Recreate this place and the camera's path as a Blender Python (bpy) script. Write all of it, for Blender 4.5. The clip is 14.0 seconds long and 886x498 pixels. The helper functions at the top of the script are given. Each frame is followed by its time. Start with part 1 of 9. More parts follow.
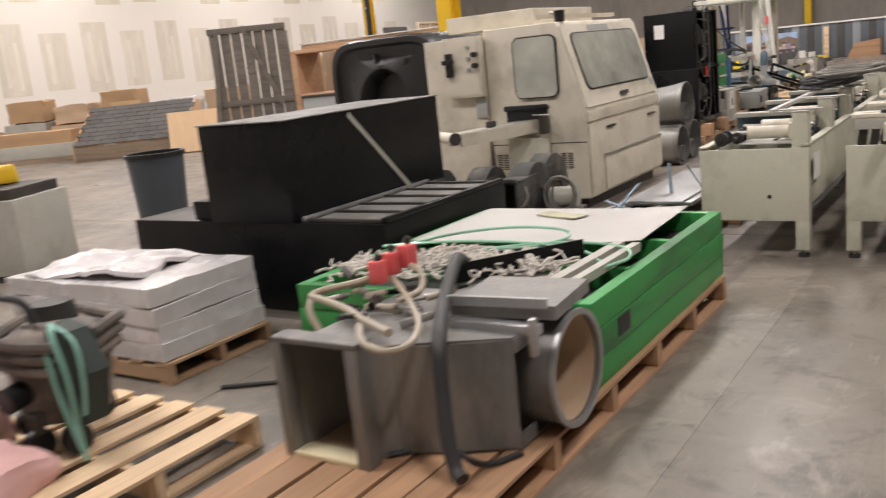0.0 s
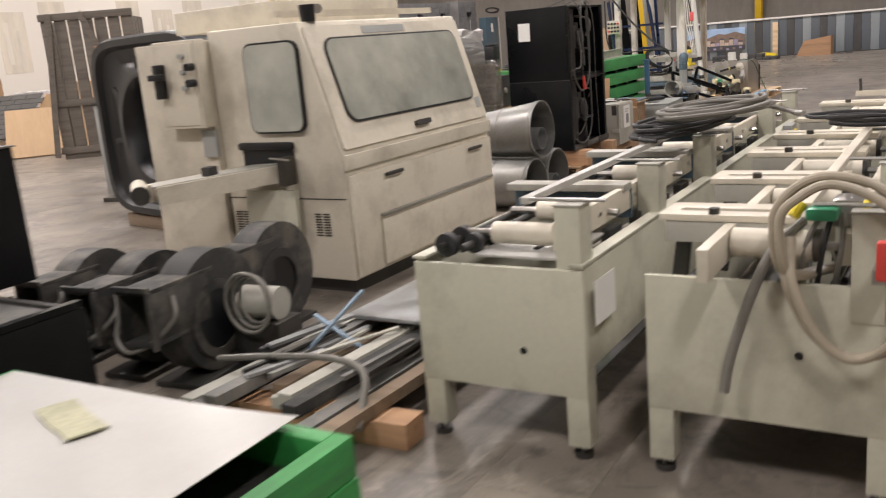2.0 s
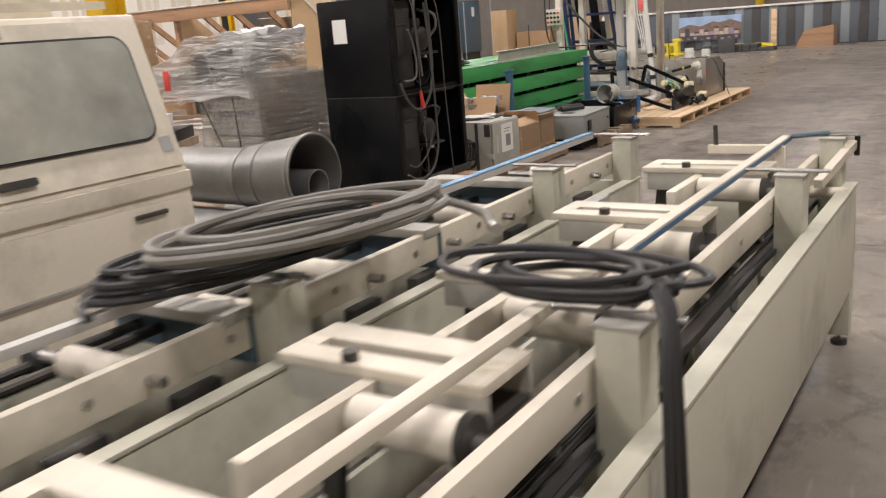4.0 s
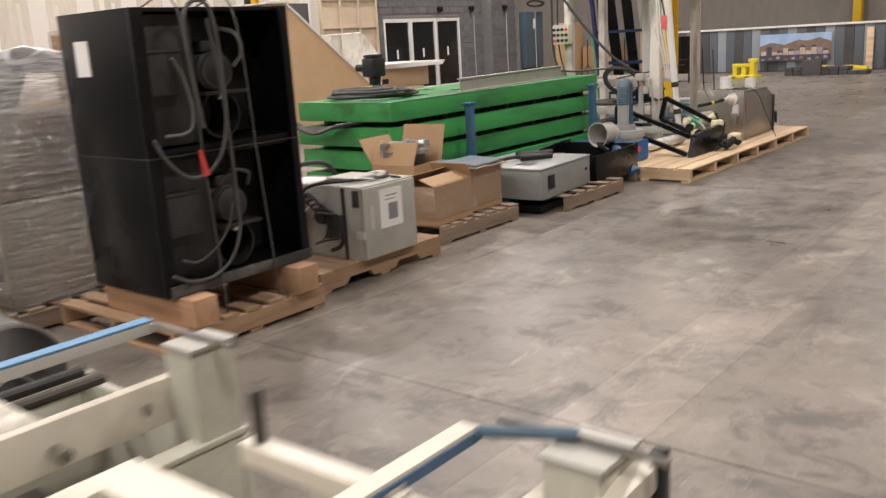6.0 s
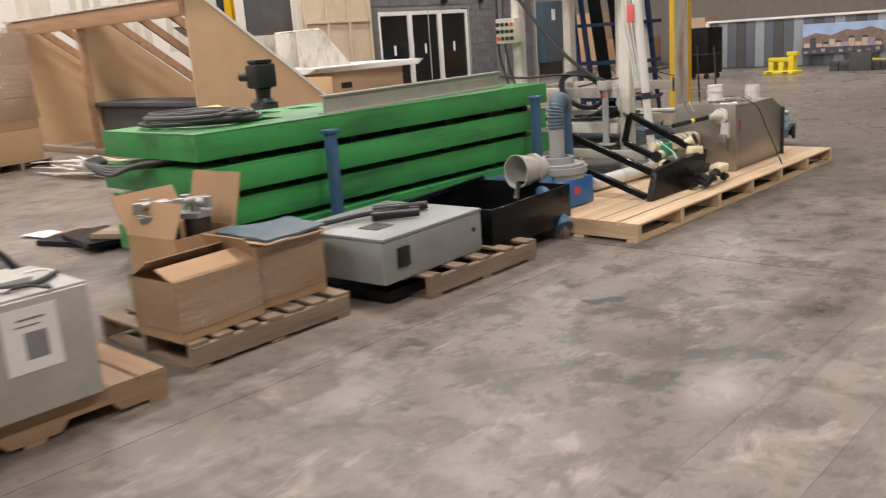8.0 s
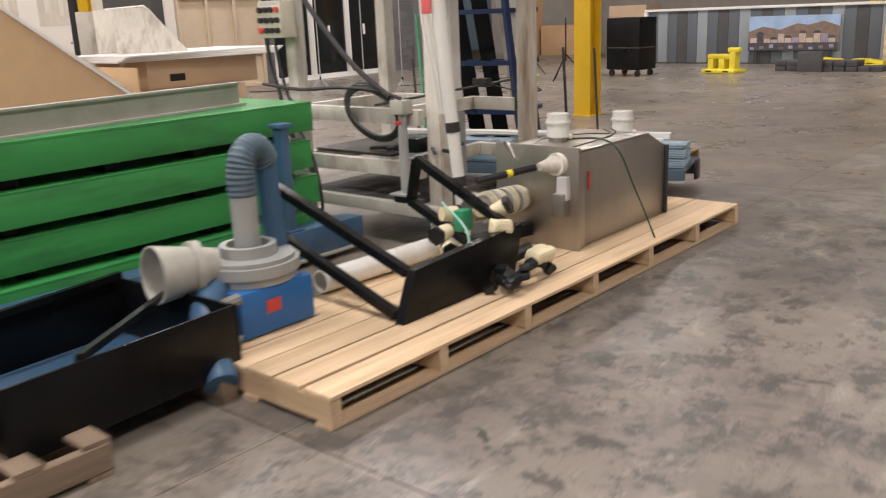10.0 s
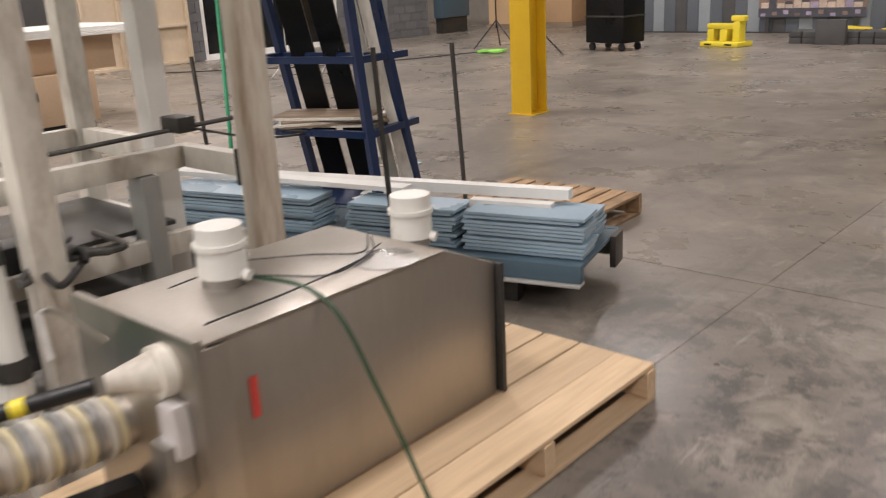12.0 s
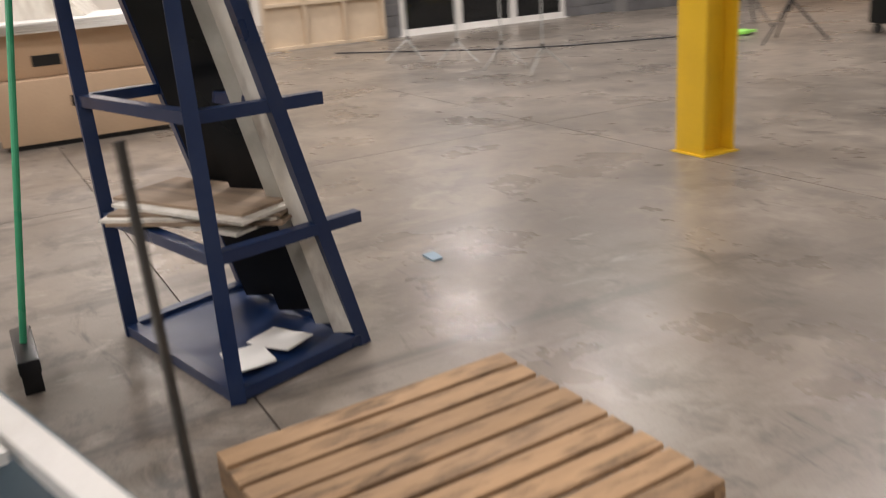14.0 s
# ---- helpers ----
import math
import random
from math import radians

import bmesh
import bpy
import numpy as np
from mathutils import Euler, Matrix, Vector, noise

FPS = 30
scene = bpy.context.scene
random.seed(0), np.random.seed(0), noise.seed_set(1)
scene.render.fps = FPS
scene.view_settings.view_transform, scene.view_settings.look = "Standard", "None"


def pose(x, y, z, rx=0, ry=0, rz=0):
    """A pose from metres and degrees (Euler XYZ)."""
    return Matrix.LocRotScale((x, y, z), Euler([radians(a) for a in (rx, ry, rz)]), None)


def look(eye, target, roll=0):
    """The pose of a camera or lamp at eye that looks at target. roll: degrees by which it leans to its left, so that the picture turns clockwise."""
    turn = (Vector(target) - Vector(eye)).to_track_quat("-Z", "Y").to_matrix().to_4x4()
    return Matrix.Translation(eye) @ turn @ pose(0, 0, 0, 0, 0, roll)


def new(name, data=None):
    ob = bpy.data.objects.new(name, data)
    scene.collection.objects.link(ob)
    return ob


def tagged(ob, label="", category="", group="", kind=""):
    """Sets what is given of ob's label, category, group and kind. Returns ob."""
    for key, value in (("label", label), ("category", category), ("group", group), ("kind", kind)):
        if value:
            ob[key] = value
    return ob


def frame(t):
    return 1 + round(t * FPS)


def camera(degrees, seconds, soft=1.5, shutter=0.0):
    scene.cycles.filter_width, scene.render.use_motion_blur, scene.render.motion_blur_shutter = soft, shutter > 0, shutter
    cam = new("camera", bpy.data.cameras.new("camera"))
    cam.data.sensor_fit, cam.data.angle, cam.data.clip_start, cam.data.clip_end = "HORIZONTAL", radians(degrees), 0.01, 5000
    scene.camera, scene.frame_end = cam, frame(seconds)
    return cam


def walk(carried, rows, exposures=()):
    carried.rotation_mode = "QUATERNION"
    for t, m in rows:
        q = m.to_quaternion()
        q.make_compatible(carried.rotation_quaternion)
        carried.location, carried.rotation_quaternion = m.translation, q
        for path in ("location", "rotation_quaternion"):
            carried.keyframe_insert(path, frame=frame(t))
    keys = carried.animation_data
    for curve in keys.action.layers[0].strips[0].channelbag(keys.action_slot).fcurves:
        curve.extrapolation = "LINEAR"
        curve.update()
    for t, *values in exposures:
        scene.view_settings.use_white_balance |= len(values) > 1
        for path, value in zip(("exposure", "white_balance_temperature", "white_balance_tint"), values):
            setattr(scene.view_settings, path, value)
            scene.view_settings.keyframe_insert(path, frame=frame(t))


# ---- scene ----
cam = camera(54.0, 14.0, soft=1.15, shutter=0.5)
PATH = [
    (0, (1.04, -1.595, 1.477), (-0.049, 0.028, 1.053), -6.0),
    (0.5, (0.983, -0.868, 1.469), (-0.013, 0.809, 1.023), -5.8),
    (1, (0.931, -0.064, 1.464), (-0.009, 1.639, 0.999), -4.4),
    (1.5, (1.026, 0.697, 1.505), (0.011, 2.36, 1.055), -4.8),
    (2, (1.086, 1.506, 1.507), (0.061, 3.16, 1.046), -5.0),
    (2.3, (1.155, 1.938, 1.483), (0.164, 3.612, 1.017), -5.7),
    (2.5, (1.2, 2.258, 1.503), (0.21, 3.93, 1.029), -5.4),
    (3, (1.277, 3.005, 1.523), (0.311, 4.684, 1.023), -4.6),
    (5.3, (1.598, 6.435, 1.527), (0.359, 7.926, 1.037), -3.7),
    (5.5, (1.562, 6.745, 1.528), (0.313, 8.227, 1.036), -3.5),
    (5.7, (1.501, 7.02, 1.519), (0.256, 8.508, 1.032), -3.6),
    (6, (1.437, 7.451, 1.517), (0.201, 8.953, 1.052), -3.4),
    (6.2, (1.405, 7.718, 1.509), (0.157, 9.217, 1.067), -3.9),
    (6.5, (1.335, 8.126, 1.513), (0.054, 9.599, 1.081), -4.2),
    (7, (1.209, 8.88, 1.512), (-0.14, 10.293, 1.083), -4.8),
    (7.5, (1.093, 9.651, 1.497), (-0.267, 11.05, 1.058), -3.9),
    (8, (0.969, 10.397, 1.501), (-0.359, 11.815, 1.026), -4.1),
    (8.5, (0.811, 11.155, 1.503), (-0.485, 12.593, 1.001), -3.5),
    (9, (0.667, 12.013, 1.499), (-0.603, 13.472, 0.99), -3.7),
    (9.2, (0.581, 12.341, 1.499), (-0.677, 13.808, 0.984), -2.9),
    (11.5, (-0.462, 16.101, 1.495), (-1.726, 17.544, 0.928), -2.6),
    (12, (-0.7, 16.875, 1.503), (-1.986, 18.283, 0.9), -3.0),
    (12.5, (-0.946, 17.68, 1.497), (-2.288, 19.026, 0.875), -3.4),
    (13, (-1.228, 18.53, 1.454), (-2.609, 19.823, 0.804), -3.5),
    (13.3, (-1.404, 19.013, 1.471), (-2.896, 20.183, 0.834), -3.4),
    (13.5, (-1.604, 19.337, 1.463), (-3.114, 20.478, 0.817), -2.2),
    (14, (-1.962, 20.114, 1.468), (-3.632, 21.003, 0.821), -4.2),
]
walk(cam, [(t, look(eye, target, roll)) for t, eye, target, roll in PATH])

# ---------------------------------------------------------------- light
world = bpy.data.worlds.new("world")
scene.world = world
world.use_nodes = True
wbg = world.node_tree.nodes["Background"]
wbg.inputs["Color"].default_value = (0.9, 0.93, 1.0, 1)
wbg.inputs["Strength"].default_value = 0.01

LAMP_POWER = 312.0
CEIL_Z = 8.5


def ceiling_lamp(x, y, share):
    lamp_data = bpy.data.lights.new("high_bay_light", "AREA")
    lamp_data.shape, lamp_data.size, lamp_data.size_y = "RECTANGLE", 0.7, 1.5
    lamp_data.energy, lamp_data.color = LAMP_POWER * share, (1.0, 0.92, 0.892)
    lamp = new("high_bay_light", lamp_data)
    lamp.matrix_world = pose(x, y, CEIL_Z - 0.75)
    return lamp


LAMP_SPOTS = [(x, y) for x in (-21.0, -14.5, -8.5, -2.8, 3.5) for y in (-1.0, 7.0, 15.0, 23.0, 31.0)]
for lx, ly in LAMP_SPOTS:
    ceiling_lamp(lx, ly, {(-2.8, 23.0): 0.12, (3.5, 23.0): 0.6}.get((lx, ly), 1.0))


# ---------------------------------------------------------------- materials
def mat(name, col, rough=0.6, metal=0.0, var=0.18, scale=2.5, fine=45.0, bump=0.12, dirt=None, dirt_amount=0.0,
        dirt_scale=1.3, stretch=(1, 1, 1), rough_var=0.12, coat=0.0):
    """A painted or raw surface: base colour with two scales of unevenness, patches of dirt, fine relief."""
    m = bpy.data.materials.new(name)
    m.use_nodes = True
    nt = m.node_tree
    n, l = nt.nodes, nt.links
    bsdf = n["Principled BSDF"]
    tc, info = n.new("ShaderNodeTexCoord"), n.new("ShaderNodeObjectInfo")
    shift = n.new("ShaderNodeVectorMath")
    shift.operation = "MULTIPLY_ADD"
    shift.inputs[1].default_value = stretch
    l.new(tc.outputs["Object"], shift.inputs[0])
    spread = n.new("ShaderNodeMath")
    spread.operation = "MULTIPLY"
    spread.inputs[1].default_value = 37.0
    l.new(info.outputs["Random"], spread.inputs[0])
    l.new(spread.outputs[0], shift.inputs[2])
    big, small = n.new("ShaderNodeTexNoise"), n.new("ShaderNodeTexNoise")
    big.inputs["Scale"].default_value, big.inputs["Detail"].default_value = scale, 5
    small.inputs["Scale"].default_value, small.inputs["Detail"].default_value = fine, 3
    l.new(shift.outputs[0], big.inputs["Vector"])
    l.new(shift.outputs[0], small.inputs["Vector"])
    add = n.new("ShaderNodeMath")
    add.operation = "ADD"
    l.new(big.outputs["Fac"], add.inputs[0])
    half = n.new("ShaderNodeMath")
    half.operation = "MULTIPLY"
    half.inputs[1].default_value = 0.5
    l.new(small.outputs["Fac"], half.inputs[0])
    l.new(half.outputs[0], add.inputs[1])
    ramp = n.new("ShaderNodeMapRange")
    ramp.inputs[1].default_value, ramp.inputs[2].default_value = 0.4, 1.1
    ramp.inputs[3].default_value, ramp.inputs[4].default_value = 1 - var, 1 + var
    l.new(add.outputs[0], ramp.inputs[0])
    tint = n.new("ShaderNodeMapRange")
    tint.inputs[3].default_value, tint.inputs[4].default_value = 1 - var * 0.6, 1 + var * 0.6
    l.new(info.outputs["Random"], tint.inputs[0])
    both = n.new("ShaderNodeMath")
    both.operation = "MULTIPLY"
    l.new(ramp.outputs[0], both.inputs[0])
    l.new(tint.outputs[0], both.inputs[1])
    mul = n.new("ShaderNodeVectorMath")
    mul.operation = "SCALE"
    mul.inputs[0].default_value = col
    l.new(both.outputs[0], mul.inputs["Scale"])
    out = mul.outputs[0]
    if dirt:
        patch = n.new("ShaderNodeTexNoise")
        patch.inputs["Scale"].default_value, patch.inputs["Detail"].default_value = dirt_scale, 7
        patch.inputs["Roughness"].default_value = 0.65
        l.new(shift.outputs[0], patch.inputs["Vector"])
        edge = n.new("ShaderNodeMapRange")
        edge.inputs[1].default_value, edge.inputs[2].default_value = 0.48, 0.72
        edge.inputs[4].default_value = dirt_amount
        l.new(patch.outputs["Fac"], edge.inputs[0])
        mix = n.new("ShaderNodeMix")
        mix.data_type = "RGBA"
        l.new(edge.outputs[0], mix.inputs["Factor"])
        l.new(out, mix.inputs[6])
        mix.inputs[7].default_value = (*dirt, 1)
        out = mix.outputs[2]
    l.new(out, bsdf.inputs["Base Color"])
    rr = n.new("ShaderNodeMapRange")
    rr.inputs[1].default_value, rr.inputs[2].default_value = 0.3, 0.7
    rr.inputs[3].default_value, rr.inputs[4].default_value = max(0.02, rough - rough_var), min(1, rough + rough_var)
    l.new(big.outputs["Fac"], rr.inputs[0])
    l.new(rr.outputs[0], bsdf.inputs["Roughness"])
    bsdf.inputs["Metallic"].default_value = metal
    bsdf.inputs["Coat Weight"].default_value = coat
    if bump:
        bn = n.new("ShaderNodeBump")
        bn.inputs["Strength"].default_value, bn.inputs["Distance"].default_value = bump, 0.01
        l.new(add.outputs[0], bn.inputs["Height"])
        l.new(bn.outputs[0], bsdf.inputs["Normal"])
    return m


def wood(name, light, dark, rough=0.75, scale=1.0):
    """Sawn timber with grain along the piece's x axis."""
    m = mat(name, light, rough, var=0.2, scale=3 * scale, fine=30 * scale, stretch=(0.12, 1.6, 1.6), bump=0.25,
            dirt=dark, dirt_amount=0.75, dirt_scale=7 * scale)
    return m


CREAM = mat("cream_paint", (0.69, 0.64, 0.535), 0.42, var=0.08, scale=1.2, bump=0.03, dirt=(0.22, 0.19, 0.145), dirt_amount=0.45, dirt_scale=2.2)
SAGE = mat("grey_green_paint", (0.575, 0.565, 0.465), 0.45, var=0.09, scale=1.0, bump=0.03, dirt=(0.17, 0.155, 0.125), dirt_amount=0.5, dirt_scale=2.5)
GREEN = mat("green_paint", (0.045, 0.30, 0.075), 0.45, var=0.12, scale=1.5, bump=0.06, dirt=(0.025, 0.05, 0.03), dirt_amount=0.85, dirt_scale=2.2, stretch=(1, 0.3, 1.5))
BLACK = mat("black_paint", (0.0045, 0.005, 0.006), 0.34, var=0.3, scale=1.5, bump=0.04, dirt=(0.016, 0.016, 0.016), dirt_amount=0.5, dirt_scale=2)
BLACK.node_tree.nodes["Principled BSDF"].inputs["Specular IOR Level"].default_value = 0.22
# dusty black, lightened to make up for light the cabinet's inside lacks
LIFTEDBLACK = mat("lifted_dusty_black_paint", (0.017, 0.017, 0.0175), 0.5, var=0.35, scale=3, bump=0.06, dirt=(0.055, 0.052, 0.049), dirt_amount=0.75, dirt_scale=3.5, stretch=(1, 1, 0.5))
BLACKPLASTIC = mat("black_plastic", (0.009, 0.010, 0.012), 0.4, var=0.2, bump=0.04)
RUBBER = mat("rubber_hose", (0.03, 0.03, 0.032), 0.55, var=0.2, bump=0.05)
GREYHOSE = mat("grey_hose", (0.2, 0.19, 0.17), 0.5, var=0.2, bump=0.05)
LIGHTERHOSE = mat("dusty_mid_hose", (0.14, 0.135, 0.125), 0.45, var=0.25, scale=9, bump=0.05)
DIMHOSE = mat("dusty_dark_hose", (0.075, 0.073, 0.069), 0.5, var=0.25, scale=9, bump=0.05)
ENAMEL = mat("slate_grey_enamel", (0.27, 0.285, 0.275), 0.38, var=0.06, bump=0.02, dirt=(0.15, 0.14, 0.125), dirt_amount=0.35, dirt_scale=3)
BEIGEHOSE = mat("beige_hose", (0.40, 0.35, 0.27), 0.45, var=0.12, bump=0.03)
STEEL = mat("bare_steel", (0.42, 0.41, 0.39), 0.36, 0.9, var=0.15, scale=3, bump=0.05, dirt=(0.2, 0.17, 0.13), dirt_amount=0.3)
STAINLESS = mat("stainless_steel", (0.47, 0.44, 0.40), 0.40, 0.95, var=0.08, scale=1.2, bump=0.03, dirt=(0.28, 0.24, 0.19), dirt_amount=0.35, dirt_scale=1.5, stretch=(1, 1, 0.25))
GALV = mat("galvanised_steel", (0.44, 0.45, 0.46), 0.42, 0.75, var=0.16, scale=9, bump=0.03, dirt=(0.3, 0.29, 0.27), dirt_amount=0.4, dirt_scale=2)
DUST = mat("dusty_sheet_steel", (0.20, 0.196, 0.19), 0.55, 0.4, var=0.35, scale=4, bump=0.06, dirt=(0.36, 0.34, 0.30), dirt_amount=0.65, dirt_scale=5, stretch=(1, 1, 0.35))
SCROLL = mat("dusty_black_steel", (0.04, 0.04, 0.04), 0.6, 0.1, var=0.4, scale=4, bump=0.06, dirt=(0.28, 0.25, 0.21), dirt_amount=0.6, dirt_scale=3.5)
SHEETGREY = mat("grey_sheet_metal", (0.50, 0.495, 0.475), 0.42, 0.1, var=0.07, scale=1.2, bump=0.02, dirt=(0.4, 0.37, 0.33), dirt_amount=0.4, dirt_scale=1.6)
DARKSTEEL = mat("dark_steel", (0.06, 0.058, 0.055), 0.5, 0.5, var=0.25, bump=0.08, dirt=(0.16, 0.13, 0.1), dirt_amount=0.4)
GREYPAINT = mat("grey_enamel", (0.36, 0.37, 0.36), 0.4, var=0.06, bump=0.02, dirt=(0.2, 0.18, 0.15), dirt_amount=0.25)
GREYDIRTY = mat("dusty_grey_enamel", (0.43, 0.42, 0.375), 0.5, var=0.12, bump=0.05, dirt=(0.2, 0.18, 0.14), dirt_amount=0.5, dirt_scale=2.5)
WHITE = mat("white_paint", (0.75, 0.74, 0.71), 0.5, var=0.06, bump=0.03, dirt=(0.45, 0.4, 0.33), dirt_amount=0.3)
WORNWHITE = mat("worn_white_paint", (0.72, 0.69, 0.62), 0.55, var=0.16, bump=0.08, dirt=(0.25, 0.19, 0.14), dirt_amount=0.8, dirt_scale=5, stretch=(1, 1, 0.4))
WHITEPLASTIC = mat("white_plastic", (0.78, 0.77, 0.73), 0.35, var=0.05, bump=0.01)
CREAMPLASTIC = mat("yellowed_plastic", (0.74, 0.66, 0.44), 0.4, var=0.08, bump=0.02)
ROLLER = mat("roller_rubber", (0.66, 0.615, 0.52), 0.45, var=0.06, bump=0.02, dirt=(0.4, 0.34, 0.25), dirt_amount=0.4, dirt_scale=5)
YELLOW = mat("yellow_paint", (0.72, 0.46, 0.02), 0.4, var=0.08, bump=0.03, dirt=(0.3, 0.2, 0.05), dirt_amount=0.3)
YELLOWPLASTIC = mat("yellow_plastic", (0.8, 0.66, 0.05), 0.4, var=0.06, bump=0.01)
RED = mat("red_plastic", (0.6, 0.06, 0.05), 0.45, var=0.1, bump=0.01)
PINKRED = mat("coral_plastic", (0.75, 0.13, 0.13), 0.5, var=0.1, bump=0.02)
NAVY = mat("navy_paint", (0.004, 0.018, 0.068), 0.38, var=0.15, bump=0.03, dirt=(0.05, 0.06, 0.09), dirt_amount=0.2, dirt_scale=5)
STEELBLUE = mat("steel_blue_paint", (0.05, 0.12, 0.22), 0.45, var=0.15, bump=0.04, dirt=(0.14, 0.16, 0.17), dirt_amount=0.4, dirt_scale=4)
BLUE = mat("blue_plastic", (0.02, 0.13, 0.38), 0.4, var=0.12, bump=0.02)
BLUEGREY = mat("blue_grey_paint", (0.075, 0.125, 0.165), 0.45, var=0.1, bump=0.04, dirt=(0.1, 0.1, 0.1), dirt_amount=0.4)
SHEETBLUE = mat("pale_blue_laminate", (0.30, 0.41, 0.50), 0.32, var=0.1, bump=0.01)
TEAL = mat("teal_strap", (0.25, 0.5, 0.42), 0.35, var=0.1, bump=0.01)
GREENCORD = mat("green_strap", (0.04, 0.3, 0.15), 0.3, var=0.1, bump=0.01)
CLEARHOSE = mat("pale_green_hose", (0.3, 0.55, 0.4), 0.22, var=0.1, bump=0.01)
PALE = wood("pale_pallet_wood", (0.68, 0.505, 0.325), (0.44, 0.30, 0.17))
PALLET = wood("pallet_wood", (0.36, 0.235, 0.14), (0.22, 0.14, 0.08))
OLDPALLET = wood("weathered_pallet_wood", (0.27, 0.20, 0.14), (0.11, 0.08, 0.055))
STAINPALLET = mat("stained_pallet_wood", (0.35, 0.225, 0.125), 0.75, var=0.28, scale=4, fine=30, stretch=(0.35, 1.5, 1.5), bump=0.3, dirt=(0.05, 0.034, 0.022), dirt_amount=1.0, dirt_scale=9)
TIMBER = wood("fir_timber", (0.45, 0.27, 0.155), (0.26, 0.14, 0.08))
PLY = mat("plywood", (0.56, 0.385, 0.225), 0.6, var=0.13, scale=1.2, fine=14, stretch=(1.6, 0.35, 0.35), bump=0.05, dirt=(0.47, 0.31, 0.17), dirt_amount=0.45, dirt_scale=2.5)
GREYWOOD = wood("weathered_grey_wood", (0.15, 0.13, 0.11), (0.07, 0.058, 0.05))
CARD = mat("cardboard", (0.42, 0.27, 0.15), 0.8, var=0.1, scale=2, bump=0.05, dirt=(0.3, 0.19, 0.1), dirt_amount=0.4)
PAPER = mat("white_paper", (0.8, 0.79, 0.76), 0.7, var=0.04, bump=0.02)
INK = mat("grey_print", (0.22, 0.22, 0.23), 0.7, var=0.2, bump=0.0)
BOARDTAN = mat("tan_board", (0.5, 0.36, 0.24), 0.7, var=0.1, bump=0.03)
PLASTICWRAP = mat("milky_wrap", (0.60, 0.585, 0.585), 0.26, var=0.08, scale=5, fine=25, bump=0.6, dirt=(0.6, 0.52, 0.53), dirt_amount=0.5, dirt_scale=4)


def make_glass(name, col, rough, weight):
    m = bpy.data.materials.new(name)
    m.use_nodes = True
    b = m.node_tree.nodes["Principled BSDF"]
    b.inputs["Base Color"].default_value = (*col, 1)
    b.inputs["Roughness"].default_value = rough
    b.inputs["Transmission Weight"].default_value = weight
    b.inputs["IOR"].default_value = 1.45
    return m


def make_film(name, share):
    """Thin clear film: mostly see-through, with wrinkled highlights."""
    m = bpy.data.materials.new(name)
    m.use_nodes = True
    nt = m.node_tree
    nt.nodes.remove(nt.nodes["Principled BSDF"])
    clear, shine, mix = nt.nodes.new("ShaderNodeBsdfTransparent"), nt.nodes.new("ShaderNodeBsdfGlossy"), nt.nodes.new("ShaderNodeMixShader")
    clear.inputs["Color"].default_value = (0.93, 0.92, 0.9, 1)
    shine.inputs["Roughness"].default_value = 0.10
    mix.inputs[0].default_value = share
    nz, bp = nt.nodes.new("ShaderNodeTexNoise"), nt.nodes.new("ShaderNodeBump")
    tc, st = nt.nodes.new("ShaderNodeTexCoord"), nt.nodes.new("ShaderNodeVectorMath")
    st.operation = "MULTIPLY"
    st.inputs[1].default_value = (2, 2, 14)
    nt.links.new(tc.outputs["Object"], st.inputs[0])
    nt.links.new(st.outputs[0], nz.inputs["Vector"])
    nz.inputs["Scale"].default_value, nz.inputs["Detail"].default_value = 2.2, 6
    bp.inputs["Strength"].default_value, bp.inputs["Distance"].default_value = 1.0, 0.05
    nt.links.new(nz.outputs["Fac"], bp.inputs["Height"])
    nt.links.new(bp.outputs[0], shine.inputs["Normal"])
    nt.links.new(clear.outputs[0], mix.inputs[1])
    nt.links.new(shine.outputs[0], mix.inputs[2])
    nt.links.new(mix.outputs[0], nt.nodes["Material Output"].inputs["Surface"])
    return m


WRAP = make_film("stretch_wrap", 0.21)
MILKFILM = make_film("milky_stretch_film", 0.30)
MILKFILM.node_tree.nodes["Glossy BSDF"].inputs["Roughness"].default_value = 0.5
DARKGLASS = mat("dark_glass", (0.01, 0.011, 0.012), 0.08, var=0.1, bump=0.0, rough_var=0.02)
# opaque pane; milky reflection and haze are painted in as pale patches
HAZEGLASS = mat("haze_coloured_acrylic", (0.43, 0.44, 0.39), 0.08, var=0.4, scale=1.6, fine=6, bump=0.0, dirt=(0.55, 0.54, 0.47), dirt_amount=0.8, dirt_scale=1.3, rough_var=0.06)


# ---------------------------------------------------------------- mesh helpers
def box(bm, x0, x1, y0, y1, z0, z1, bevel=0.0, turn=None):
    c = Vector(((x0 + x1) / 2, (y0 + y1) / 2, (z0 + z1) / 2))
    m = Matrix.Translation(c) @ (turn or Matrix()) @ Matrix.Diagonal((abs(x1 - x0), abs(y1 - y0), abs(z1 - z0), 1))
    vs = bmesh.ops.create_cube(bm, size=1.0, matrix=m)["verts"]
    if bevel:
        es = list({e for v in vs for e in v.link_edges})
        bmesh.ops.bevel(bm, geom=es, offset=bevel, segments=2, profile=0.6, affect="EDGES")
    return bm


def nbox(x0, x1, y0, y1, z0, z1, bevel=0.004):
    return box(bmesh.new(), x0, x1, y0, y1, z0, z1, bevel)


def frame_of(p0, p1):
    d = Vector(p1) - Vector(p0)
    return Matrix.Translation((Vector(p0) + Vector(p1)) / 2) @ d.to_track_quat("Z", "Y").to_matrix().to_4x4(), d.length


